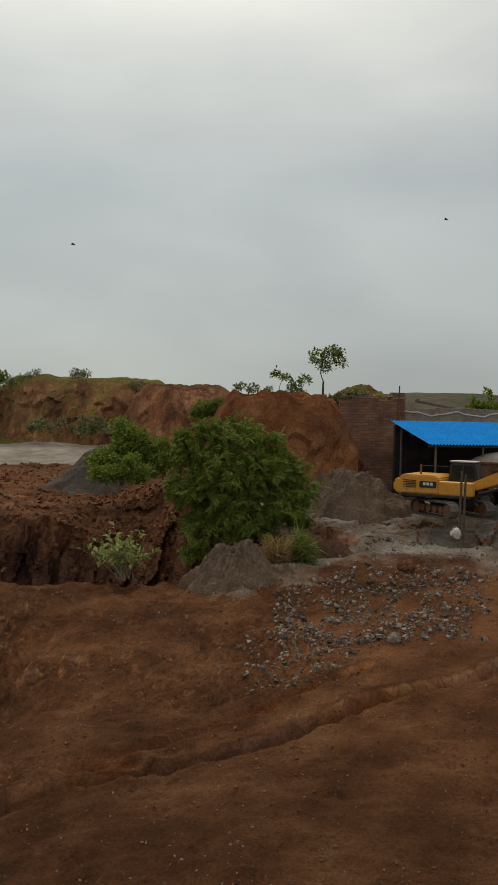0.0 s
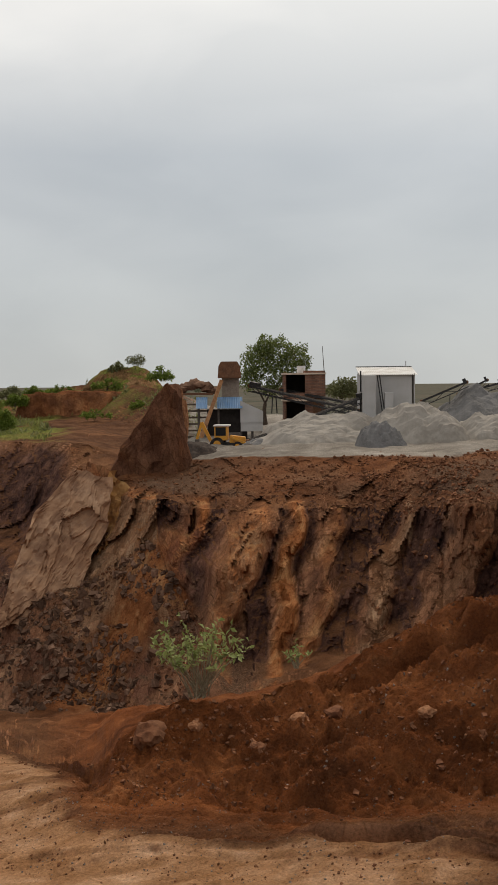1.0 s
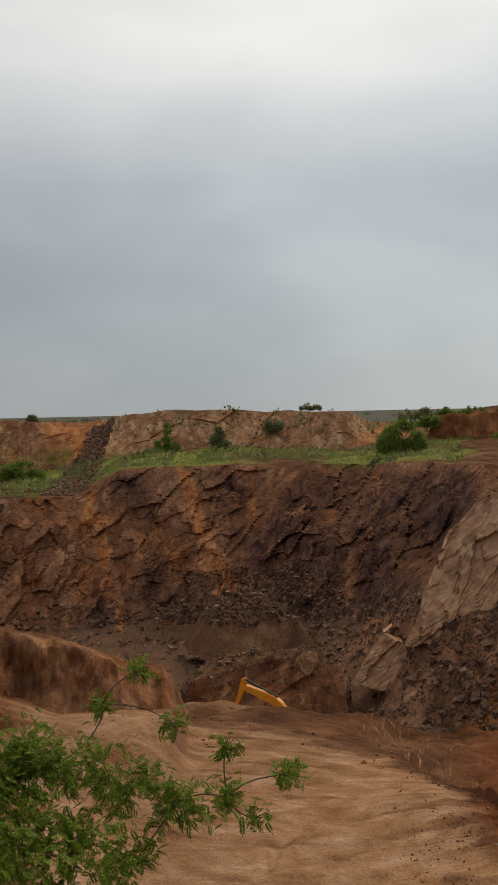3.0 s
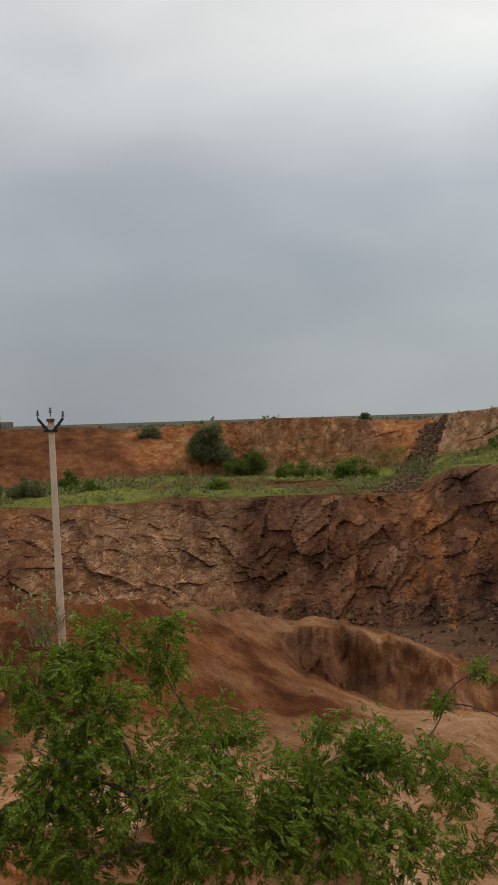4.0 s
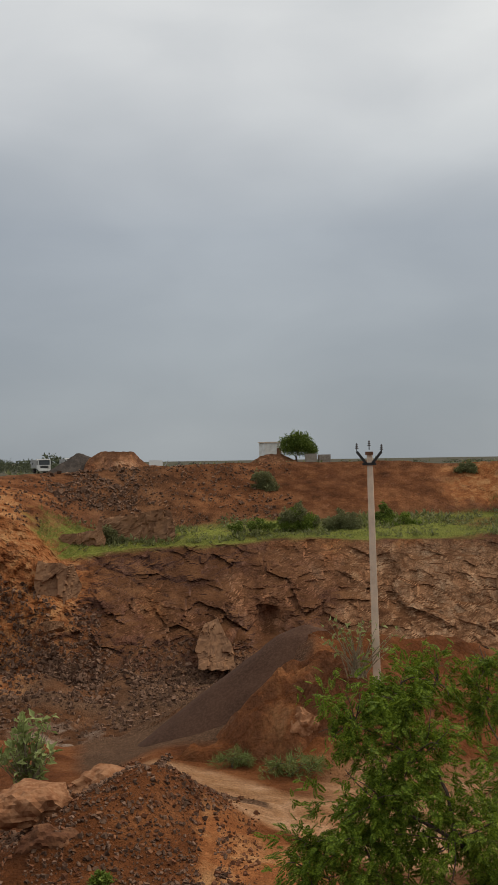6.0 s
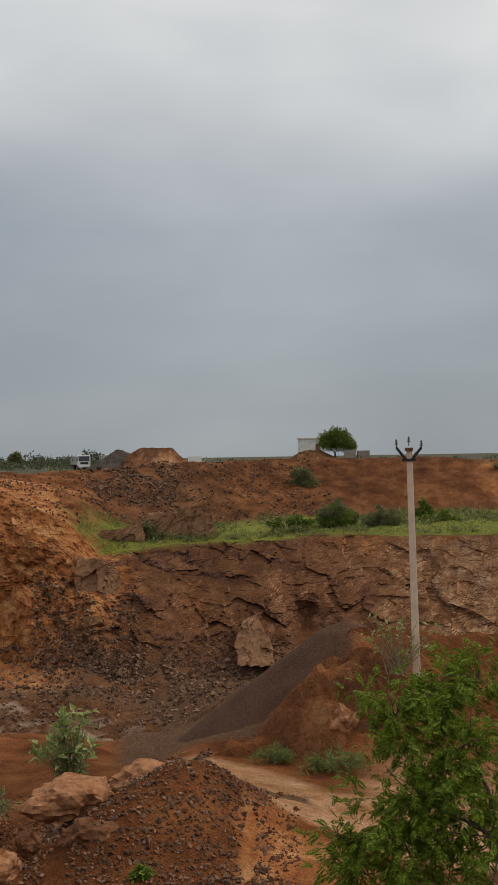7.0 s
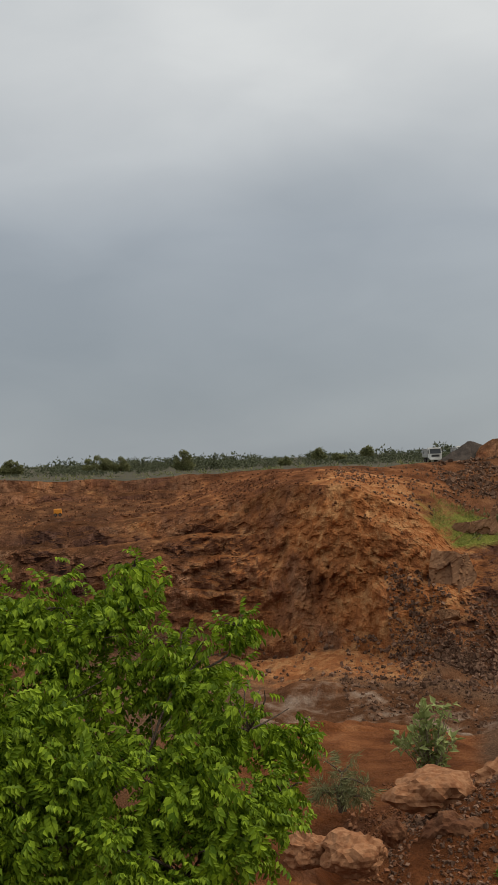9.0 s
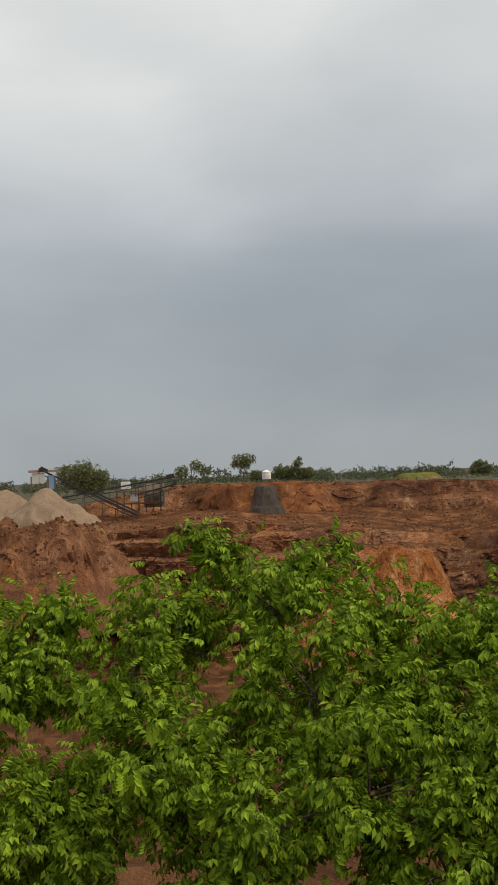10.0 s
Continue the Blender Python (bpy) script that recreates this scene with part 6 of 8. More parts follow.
for a, r, w, h, seed in ((21.8, 41.6, 0.5, 0.4, 51), (24.6, 42.4, 0.7, 0.5, 52), (27.9, 41.8, 0.6, 0.45, 53), (31.2, 43.6, 0.8, 0.6, 54), (33.4, 42.0, 0.7, 0.6, 55), (19.4, 41.0, 0.45, 0.35, 56), (29.3, 44.6, 0.9, 0.6, 57), (36.6, 42.6, 0.6, 0.45, 58), (39.0, 42.6, 1.3, 1.0, 59)):
    boulder("earth_clod", "crumbling clod of red-brown earth on the mound", stand(a, r, None, seed * 37 % 90, 0.12), (w, w * 0.85, h), STONE_RED if seed % 2 else STONE_TAN, 0.3, seed, "clods on the mound", "clod", 3)
shrub("milkweed_shrub", "pale broad-leaved milkweed shrub on the mound crest", stand(6.44, 52, -8.26), 2.4, 2.4, 34, leaf_size=0.34, group="milkweed shrubs", leaves=10)
shrub("milkweed_shrub", "sprawling milkweed shrub with bare arching stems on the red mound", stand(36.35, 44.5, -12.54), 2.7, 3.4, 44, leaf_size=0.28, group="milkweed shrubs", leaves=11, bare=0.45)
shrub("milkweed_shrub", "small milkweed shrub on the red mound's crest", stand(31.33, 46.5, -11.94), 0.8, 1.0, 9, leaf_size=0.2, group="milkweed shrubs", leaves=10)
heap("far_hill", "flat-topped eroded red hill with scrub", stand(7.98, 152, -5.99), 19.5, 12, 8.6, GROUND, "mesa", 0.05, {"soil": (0.55, 0, 0, 0), "rock": (0.2, 0, 0, 0)}, 3, 130, "hill", 0.5)
heap("far_hill", "long eroded red ridge behind the thicket", stand(3.55, 140, -4.45), 10, 9, 6.2, GROUND, "mesa", 0.05, BARE, 5, 110, "hill", 0.5)
heap("far_hill", "grassy knoll overgrown with scrub behind the wall", stand(-5.76, 86, -0.79), 3.2, 3.0, 2.3, GROUND, "dome", 0.08, GREEN, 6, 70, "hill")
heap("far_hill", "low hazy brown hill on the skyline", stand(16.62, 270, -3.21), 11, 9, 4.8, GROUND, "mesa", 0.04, BARE, 8, 60, "hill", 0.4)
heap("far_hill", "long low hazy hill on the skyline", stand(-10.37, 900, 2.11), 90, 60, 9, SCRUBLAND, "dome", 0.05, None, 9, 60, "hill")


def slim_tree(label, foot, crowns, leaf=LEAF_FAR, trunk=0.08, spray=0.3, density=120, group="hill trees", fork=None, proto=CLUMP, hollow=0.3):
    m = stand(*foot)
    lobes = lobes_in(m, crowns)
    top = min(l[2] - l[3] * 0.8 for l in lobes)
    return tree("tree", label, m, lobes, fork or (0, 0, max(0.4, top * 0.7)), trunk, density, spray, proto, leaf, 5, "tree", group, hollow)


slim_tree("slender tree with a sparse dark crown on the earth ramp", (-3.77, 78, 0.14), [(-3.42, 78, 3.29, 0.7), (-4.23, 78, 3.55, 0.75), (-4.65, 78, 3.01, 0.55), (-3.81, 78, 2.59, 0.5)], LEAF_DARK)
slim_tree("thin tree with tufted leaves on the earth ramp", (-1.58, 80, 0.31), [(-1.35, 80, 2.1, 0.42), (-1.79, 80, 1.87, 0.38), (-2.01, 80, 0.98, 0.3)], LEAF_DARK, 0.05)
slim_tree("low branching tree on the earth ramp", (-2.49, 80, 0.26), [(-2.24, 80, 1.39, 0.5), (-2.81, 80, 1.74, 0.5), (-2.54, 80, 0.79, 0.5)], LEAF_DARK, 0.05)
slim_tree("spreading thorn sapling on the earth ramp", (0.08, 82, 0.35), [(0.53, 82, 1.09, 0.5), (-0.2, 82, 0.94, 0.5), (-0.93, 82, 0.8, 0.5)], LEAF_FAR, 0.05)
slim_tree("sparse tree on the far hill's shoulder", (11.94, 150, 1.36), [(12.24, 150, 1.96, 0.8), (11.74, 150, 2.43, 0.7)], LEAF_FAR, 0.06)
slim_tree("small bare-limbed tree on the hill top", (11.22, 150, 2.44), [(11.39, 150, 2.89, 0.6), (10.93, 150, 3.21, 0.7)], LEAF_FAR, 0.06)
slim_tree("round bush-like tree on the hill top", (8.83, 150, 2.7), [(9.01, 150, 3.31, 0.9), (8.54, 150, 3.24, 0.9)], LEAF_FAR, 0.06)
slim_tree("stunted tree on the ridge", (5.85, 145, 1.25), [(6.05, 145, 1.83, 0.7), (5.59, 145, 1.91, 0.7)], LEAF_FAR, 0.06)
bush("bush", "large grey-green bush before the far hill", 13.39, 150, -3.49, 11, 6.4, LEAF_FAR, 0.6, 60, lobes=10)
slim_tree("dark crowned tree rising behind scrub", (13.22, 148, -2.69), [(13.41, 148, 2.67, 1.9), (12.97, 148, 2.38, 1.6), (13.61, 148, 0.71, 2.0)], LEAF_DARK, 0.15, 0.5, 90)
slim_tree("leafy light green tree behind the lorry", (18.33, 126, -3.63), [(18.37, 126, -1.71, 1.9), (18.66, 126, -0.11, 1.2), (17.93, 126, 0.03, 1.2), (18.86, 126, -3, 1.2), (17.78, 126, -2.67, 1.3), (18.22, 126, 1.05, 0.6)], LEAF_LIGHT, 0.12, 0.42, 130)
bush("bush", "grey-green scrub at the foot of the far hill", 9.15, 135, -4.1, 14, 2.6, LEAF_FAR, 0.5, 70, lobes=9)
bush("bush", "green scrub at the yard wall", -11.89, 80, -0.52, 2.4, 2.0, LEAF_LIGHT, 0.3, 200, lobes=6)
bush("bush", "dark green scrub on the wall knoll", -5.17, 84, -0.06, 3.4, 1.6, LEAF_FAR, 0.3, 200, lobes=6)

# ---- crusher plant on the stone-dust plateau ----
tipper(stand(17.71, 109, -6.06, -14), "yellow tipper lorry standing by stone-dust heaps", TRUCK_YELLOW, length=3.6)
backhoe(stand(34.83, 117, -7.1, -8))
for t_label, spot, wx, wy, h, mat, shape, seed in (
        ("pale stone-dust ridge below the crusher shed", (29.42, 119, -7.82), 9.5, 5.0, 4.7, DUST_HEAP, "dome", 1),
        ("pale stone-dust heap with gullied flanks", (24.98, 117, -7.66), 7.5, 5.0, 5.2, DUST_HEAP, "dome", 2),
        ("pale stone-dust heap at the lorry's tail", (21.49, 119, -7.46), 6.5, 4.5, 4.0, DUST_HEAP, "dome", 3),
        ("grey stone-dust slope beside the conveyor", (30.64, 116, -7.95), 9.0, 4.5, 3.6, DUST_HEAP, "dome", 4),
        ("grey fines heap at the crusher's foot", (32.99, 116, -7.91), 5.5, 3.5, 2.0, GRIT_HEAP, "dome", 5),
        ("round grey gravel heap before the dust ridge", (26.85, 109, -7.22), 3.0, 2.6, 3.3, GRIT_HEAP, "dome", 6),
        ("low dark gravel heap on the plateau edge", (22.16, 104, -7.15), 2.4, 1.8, 1.0, DARK_GRIT, "cone", 7),
        ("tall grey gravel cone under a conveyor head", (22.07, 142, -5.56), 9.0, 7.0, 5.4, GRIT_HEAP, "cone", 8),
        ("grey gravel cone behind the lorry", (20.17, 138, -5.63), 6.0, 5.0, 3.0, GRIT_HEAP, "cone", 9),
        ("dark gravel heap beside the backhoe loader", (36.51, 112, -7.56), 4.2, 3.0, 1.6, DARK_GRIT, "dome", 10),
        ("dark gravel heap behind the loader bucket", (33.72, 114, -7.41), 2.6, 2.0, 1.3, DARK_GRIT, "cone", 11),
        ("low grey dust heap on the plateau road", (14.9, 112, -5.98), 4.0, 2.5, 1.7, GRIT_HEAP, "cone", 12)):
    heap("grit_mound", t_label, stand(*spot), wx, wy, h, mat, shape, 0.10, None, seed, 56)
conveyor("dark belt conveyor rising behind the lorry", at(18.85, 124, -3.98), at(14.26, 122, -1.04), 2)
conveyor("belt conveyor with its head over a gravel cone", at(24.77, 140, -2.48), at(22.5, 140, -0.13), 1)
conveyor("belt conveyor ending above a gravel heap", at(22.5, 146, -1.47), at(20.81, 146, -0.28), 1)
conveyor("second belt conveyor above the gravel cone", at(22.94, 150, -1.74), at(21.48, 150, 0.09), 1)
conveyor("long belt conveyor climbing to the pale shed", at(33.71, 117, -6.16), at(27.57, 122, -1.44), 3)
conveyor("belt conveyor sloping from the hopper tower", at(27.86, 124, -3.22), at(33.54, 130, -0.34), 2)
conveyor("belt conveyor crossing behind the brick house", at(31.93, 133, -0.79), at(27.86, 128, -2.67), 1)


def sheet_shed():
    m = stand(26.48, 123, -4.27, 6)
    t = thing("screen_house", "pale sheet-metal crusher shed with a lean-to roof", "shed", m)
    part("front_wall", box(B(), (0.3, 0, 2.6), (4.6, 0.12, 5.0)), SHEET, t)
    for x in (-3.0, 2.9):
        part("side_wall", box(B(), (x, 2.2, 2.6), (0.12, 4.4, 5.2)), SHEET, t)
    part("back_wall", box(B(), (0, 4.4, 2.8), (6.0, 0.12, 5.6)), SHEET, t)
    part("roof", corrugated(B(), 6.4, 5.2, 5.05, 5.95), WHITE, t, "pale ribbed roof", at_pose=pose(0, -0.4, 0))
    part("roof_edge", box(B(), (0, 4.9, 6.0), (6.4, 0.12, 0.14)), BLACK, t)
    part("corner_post", box(B(), (-3.05, -0.35, 2.7), (0.16, 0.16, 5.6)), BLACK, t)
    part("chute_tower", box(B(), (-2.25, -1.4, 2.3), (1.5, 1.0, 5.4), bevel=0.05), SHEET, t, "tall pale box chute")
    part("chute_tower", box(B(), (-0.1, -1.6, 1.8), (0.9, 0.8, 2.6), bevel=0.05), SHEET, t, "short pale box chute")
    part("ladder_frame", beam(beam(B(), (-1.35, -1.6, 5.0), (-0.75, -1.6, 0.6), 0.12, 0.12), (-1.1, -1.6, 5.0), (-0.5, -1.6, 0.6), 0.12, 0.12), BLACK, t)
    part("antenna", rod(B(), (2.2, 2, 5.9), (2.2, 2, 6.6), 0.04, seg=6), STEEL, t)


def brick_house():
    m = stand(30.75, 131, -4.68, 4)
    t = thing("brick_house", "unfinished two-storey red brick control house", "house", m)
    part("brick_front", box(B(), (1.2, 0, 2.9), (2.4, 0.25, 6.0)), BRICK, t)
    part("side_wall", box(B(), (2.3, 2.0, 2.9), (0.25, 4.0, 6.0)), BRICK, t)
    part("side_wall", box(B(), (-2.35, 2.0, 2.9), (0.25, 4.0, 6.0)), BRICK, t)
    # dark back wall: the shade of the open storeys is painted on
    part("back_wall", box(B(), (0, 4.0, 2.9), (4.9, 0.25, 6.0)), INTERIOR_SHADE, t)
    for z in (0.2, 2.6, 5.75):
        part("floor_slab", box(B(), (-0.05, 1.95, z), (5.1, 4.4, 0.2)), CONCRETE, t)
    part("parapet", box(B(), (-1.2, 0, 3.1), (2.4, 0.2, 0.8)), BRICK, t)
    part("door_frame", box(B(), (1.4, -0.14, 1.4), (1.0, 0.06, 2.1)), RUST, t)
    part("water_tank", rod(B(), (-0.3, 2, 5.85), (-0.3, 2, 6.7), 0.5, seg=14), WHITE, t, "small white roof tank")
    part("mast", rod(B(), (2.3, 0.2, 5.9), (2.1, 0.2, 9.0), 0.05, 0.03, 6), STEEL, t)
    for k in range(8):
        box(b := B(), (0, 0, 0), (0.5 + 0.3 * RNG.rand(), 0.3, 0.2 + 0.15 * RNG.rand()), (0, 0, 60 * RNG.rand()))
        part("rubble_block", b, BRICK, t, at_pose=pose(0.2 + 2.0 * RNG.rand(), 0.6 + 2 * RNG.rand(), 5.95))


def hopper_tower():
    m = stand(34.66, 128, -7.58, 0)
    t = thing("hopper_tower", "crusher hopper tower with an orange chute and blue sheet roofs", "crusher", m)
    part("hopper_box", prism(B(), [(-1.35, 8.2), (1.35, 8.2), (1.2, 9.6), (0.9, 10.1), (-0.95, 10.1), (-1.25, 9.6)], -1.2, 1.2, 0.05), RUST, t, "dull brown hopper box")
    part("tower_wall", box(B(), (0.1, 0.6, 6.6), (2.0, 1.6, 3.3)), PLASTER, t)
    for x in (-3.6, -1.3, 1.3, 2.6):
        for y in (-1.2, 1.4):
            part("leg", box(B(), (x, y, 2.4), (0.22, 0.22, 5.2)), STEEL, t)
    part("chute", beam(B(), (-0.9, -1.7, 8.0), (-3.6, -1.9, 0.6), 0.95, 0.4), CHUTE, t, "long faded orange chute")
    for x, w in ((-3.2, 1.3), (0.0, 2.9)):
        part("roof", corrugated(B(), w, 1.6, 4.75, 6.0), PALE_BLUE, t, "faded blue sheet roof", at_pose=pose(x, -2.2, 0))
    part("sheet_wall", prism(B(), [(1.2, 3.1), (3.8, 3.1), (3.8, 4.4), (1.2, 5.6)], -1.9, -1.82), SHEET, t, "pale sheet lean-to wall")
    part("sheet_wall", box(B(), (2.5, -1.8, 2.6), (2.5, 0.06, 1.0)), SHEET, t)
    # added dark block that stands for the shade between the tower legs
    part("dark_room", box(B(), (-0.3, 0.2, 2.3), (4.6, 1.8, 4.6)), INTERIOR_SHADE, t)
    part("platform", box(B(), (-4.2, 0.8, 6.4), (4.6, 2.6, 0.25)), RUST, t)
    for k in range(6):
        part("plank", box(B(), (-4.2, -0.55, 5.2 - 0.75 * k), (3.2, 0.1, 0.2)), BARK, t)
    part("machine_bed", box(B(), (0.4, -1.6, 1.2), (1.6, 1.0, 1.5), bevel=0.05), STEEL, t)
    for k in range(9):
        b = boulder("ore_pile_tmp", "", Matrix.Identity(4), (1.0 + RNG.rand(), 1.0 + RNG.rand(), 0.8 + 0.6 * RNG.rand()), STONE_DARK, 0.2, k, "", "stone", 2)
        b.name, b.parent = "ore_stone", t
        b.matrix_basis = pose(-5.8 + 0.45 * k + 0.2 * RNG.rand(), 0.6 + RNG.rand() * 0.8, 6.5 + 0.75 * math.sin(k / 8 * 3.1))
        for key in ("category", "group", "label"):
            if key in b:
                del b[key]


sheet_shed()
brick_house()
hopper_tower()
slim_tree("spreading green tree between hopper and brick house", (32.82, 138, -4.89), [(33.23, 138, 2.72, 2.4), (32.21, 138, 3.96, 2.2), (31.19, 138, 3.23, 1.9), (31.92, 138, 1.29, 2.4), (33.53, 138, 0.62, 1.9), (30.75, 138, 2.31, 1.0), (32.79, 138, 4.68, 1.6), (32.52, 138, -0.81, 1.4)], LEAF_TREE, 0.28, 0.42, 75, "plant trees", (0, 0, 2.4))
bush("bush", "grey-green scrub behind the pale shed", 28.87, 150, -1.89, 5.5, 3.2, LEAF_FAR, 0.42, 90, lobes=8)
crag("earth_pinnacle", "tall weathered wedge of red-brown earth at the pit edge", stand(38.51, 106, -11.36), (6.4, 4.0, 11.0), {"soil": (0, 0, 0, 0), "rock": (0.1, 0, 0.5, 0.3)}, 21, rough=0.055, outline=((-0.8, -0.1), (-0.62, 0.3), (-0.22, 0.62), (0.1, 0.97), (0.3, 1.0), (0.4, 0.5), (0.46, -0.1)))
boulder("earth_pinnacle", "pale vertical earth pillar beside the crusher", stand(37.29, 108.5, -6.08), (1.7, 2.5, 6.4), STONE_TAN, 0.14, 23, "", "rock", 5)
heap("far_hill", "green scrubby hillock behind the pit", stand(39.97, 182, -2.86), 9.5, 8.0, 5.6, GROUND, "mesa", 0.06, GREEN, 12, 90, "hill", 0.25)
heap("earth_bank", "long cut bank of red earth below the hillock", stand(42.6, 174, -6.2), 11.0, 4.5, 5.0, GROUND, "mesa", 0.07, RED, 27, 120, "earth bank", 0.62)
for a, r, z, w, h in ((44.6, 176, -1.4, 5.0, 1.6), (43.3, 178, -1.2, 4.0, 1.4), (41.0, 176, -0.6, 5.0, 1.8), (45.6, 172, -3.0, 4.5, 2.2), (39.2, 160, -3.4, 4.0, 1.4), (41.6, 158, -4.6, 5.0, 1.2)):
    bush("bush", "low green scrub round the red earth bank", a, r, z, w, h, LEAF_LIGHT, 0.34, 200, group="bank bushes", lobes=7)
bush("bush", "dark rounded bush on the hillock", 40.43, 180, 2.12, 3.6, 1.7, LEAF_FAR, 0.4, 120)
slim_tree("flat-topped thorn tree on the hillock", (39.51, 180, 2.46), [(39.73, 180, 3.92, 1.0), (39.27, 180, 3.91, 1.1)], LEAF_FAR, 0.06, 0.35, 90)
bush("bush", "green scrub on the hillock's flank", 38.21, 172, 0.74, 4.5, 2.2, LEAF_LIGHT, 0.4, 110)

# ---- pit ----
excavator(stand(52.2, 88, -27.17, 152), "orange crawler excavator half hidden behind a tan berm", ORANGE, 31.0, -98.0, 0.0)
heap("berm", "tan gravel berm along the haul road edge", stand(57.33, 73, -22.7), 8.0, 3.2, 3.4, GROUND, "dome", 0.05, {"soil": (0, 0, 0.55, 0.3), "rock": (0, 0, 0, 0.3)}, 33, 90, "berm")


heap("grit_cone", "smooth dark brown gravel cone tipped beside the haul road", stand(85.48, 53, -14.11), 8.6, 6.0, 6.7, BROWN_GRIT, "cone", 0.012, None, 61, 110, uneven=0.05)
heap("earth_mound", "red-brown earth mound with clods beside the gravel cone", stand(83.65, 48.5, -12.92), 6.2, 4.2, 4.4, GROUND, "dome", 0.10, RED, 63, 110)
for label, spot, size, attrs, seed, turn in (
        ("pale tan rock buttress below the pinnacle", (41.36, 101, -16.21), (5.5, 5.0, 9.5), MIXED, 5, 30),
        ("small pale fallen rock on the pit floor", (51.87, 98, -23.78), (2.2, 1.8, 2.6), PALE, 29, 0),
        ("rounded pale boulder on the talus", (98.33, 128, -19.43), (2.6, 2.0, 1.4), PALE, 41, 0)):
    crag("rock_slab", label, stand(*spot, turn), size, attrs, seed, "slabs of the pit wall")


def leaning_slab(name, label, m, left, right, back, mat, seed, rows=54, cols=44):
    """A big flat slab of jointed rock that leans back; left and right are its edges as (x, z) from foot to top."""
    def edge(run, u):
        k = np.linspace(0, 1, len(run))
        return np.interp(u, k, [p[0] for p in run]), np.interp(u, k, [p[1] for p in run])
    pts = np.zeros((rows + 1, cols + 2, 3))
    for i in range(rows):
        u = i / (rows - 1)
        (xl, zl), (xr, zr) = edge(left, u), edge(right, u)
        w = np.linspace(0, 1, cols)
        pts[i, 1:-1, 0], pts[i, 1:-1, 2] = xl + (xr - xl) * w, zl + (zr - zl) * w
    g = pts[:-1, 1:-1].reshape(-1, 3)
    q = np.stack([(g[:, 0] - 0.55 * g[:, 2]) / 1.9, (g[:, 2] + 0.3 * g[:, 0]) / 3.6, np.full(len(g), seed * 3.3)], -1)
    relief = 0.34 * block_noise(q) + 0.30 * facets(q * 0.6 + 5) + 0.12 * facets(q * 2.6 + 9) + 0.05 * block_noise(q * 6)
    rag = np.stack([g[:, 0] * 0.8, g[:, 2] * 0.8, np.full(len(g), seed + 0.5)], -1)
    g[:, 0] += 0.22 * fractal(rag, 3)
    g[:, 2] += 0.22 * fractal(rag + 31, 3)
    g[:, 1] = back * g[:, 2] + relief
    pts[:-1, 1:-1] = g.reshape(rows, cols, 3)
    pts[-1, 1:-1] = pts[-2, 1:-1] + (0, 4.5, -0.6)
    pts[:, 0], pts[:, -1] = pts[:, 1] + (0.8, 4.5, -0.3), pts[:, -2] + (-0.5, 4.5, -0.3)
    idx = np.arange(pts.shape[0] * pts.shape[1]).reshape(pts.shape[:2])
    quads = np.stack([idx[:-1, :-1], idx[:-1, 1:], idx[1:, 1:], idx[1:, :-1]], -1).reshape(-1, 4)
    ob = new(name, numpy_mesh(name, pts.reshape(-1, 3), quads, mat))
    ob.matrix_basis = m
    return tagged(ob, label, "rock", "slabs of the pit wall")


leaning_slab("rock_slab", "broad pale slab of jointed rock leaning on the pit wall", stand(43.0, 92, -18.5), [(-6.4, -1.2), (-5.2, 1.6), (-2.9, 7.8), (0.4, 11.2)], [(-0.4, -1.2), (1.0, 2.5), (3.2, 6.5), (3.7, 10.6)], 0.34, SLAB_ROCK, 3)
leaning_slab("rock_slab", "golden wedge of rock beside the pale slab", stand(43.0, 93.2, -18.5), [(0.6, -0.5), (2.0, 3.0), (3.0, 7.0), (3.5, 10.8)], [(3.6, 1.0), (5.6, 4.6), (6.8, 6.2), (6.2, 8.6)], 0.34, GOLD_ROCK, 5, 40, 26)
leaning_slab("rock_slab", "flat tan rock slab bedded in the pit wall", stand(98.1, 138.5, -18.4), [(-2.2, 0), (-3.0, 3.0), (-2.6, 6.0)], [(2.0, 0), (2.7, 3.0), (1.9, 5.4)], 0.3, TAN_ROCK, 8, 30, 26)
leaning_slab("rock_slab", "tan fallen slab under the wall's hollow", stand(90.0, 128, -24.4), [(-2.2, 0), (-2.6, 2.0), (-1.6, 4.8)], [(2.0, -0.2), (1.8, 2.0), (0.2, 5.2)], 0.7, TAN_ROCK, 9, 30, 24)
leaning_slab("rock_slab", "pale wedge of fallen rock on the talus", stand(48.4, 94.5, -23.9), [(-2.4, 0.2), (-1.0, 2.4), (0.6, 4.4)], [(1.6, -0.2), (2.8, 1.8), (2.2, 3.6)], 0.3, SLAB_ROCK, 12, 30, 26)
bench = crag("rock_bench", "low dark rock bench on the pit floor", stand(54.79, 97, -26.17), (14.0, 6.0, 4.6), {"soil": (0, 0, 0, 0.5), "rock": (0.35, 0.2, 0, 0)}, 7, rough=0.05, outline=((-0.6, -0.7), (-0.4, 0.6), (-0.1, 0.9), (0.3, 1.0), (0.55, 0.9), (0.6, -0.7)))
crag("boulder", "pale squarish boulder on the rock bench", stand(52.03, 93, -22.31), (2.1, 1.6, 2.0), PALE, 9, "slabs of the pit wall", rough=0.04)
pile = heap("rubble_pile", "hump of dark blasted stone against the pit wall", stand(55.26, 116, -22.39), 5.0, 4.0, 2.8, GROUND, "dome", 0.3, {"soil": (0, 0, 0, 0.9), "rock": (0, 0, 0.4, 0.8)}, 72, 100)
rubble_on("pile_rubble", "dark blasted stone heaped against the pit wall", pile, 1500, 0.15, 0.7, STONE_DARK)
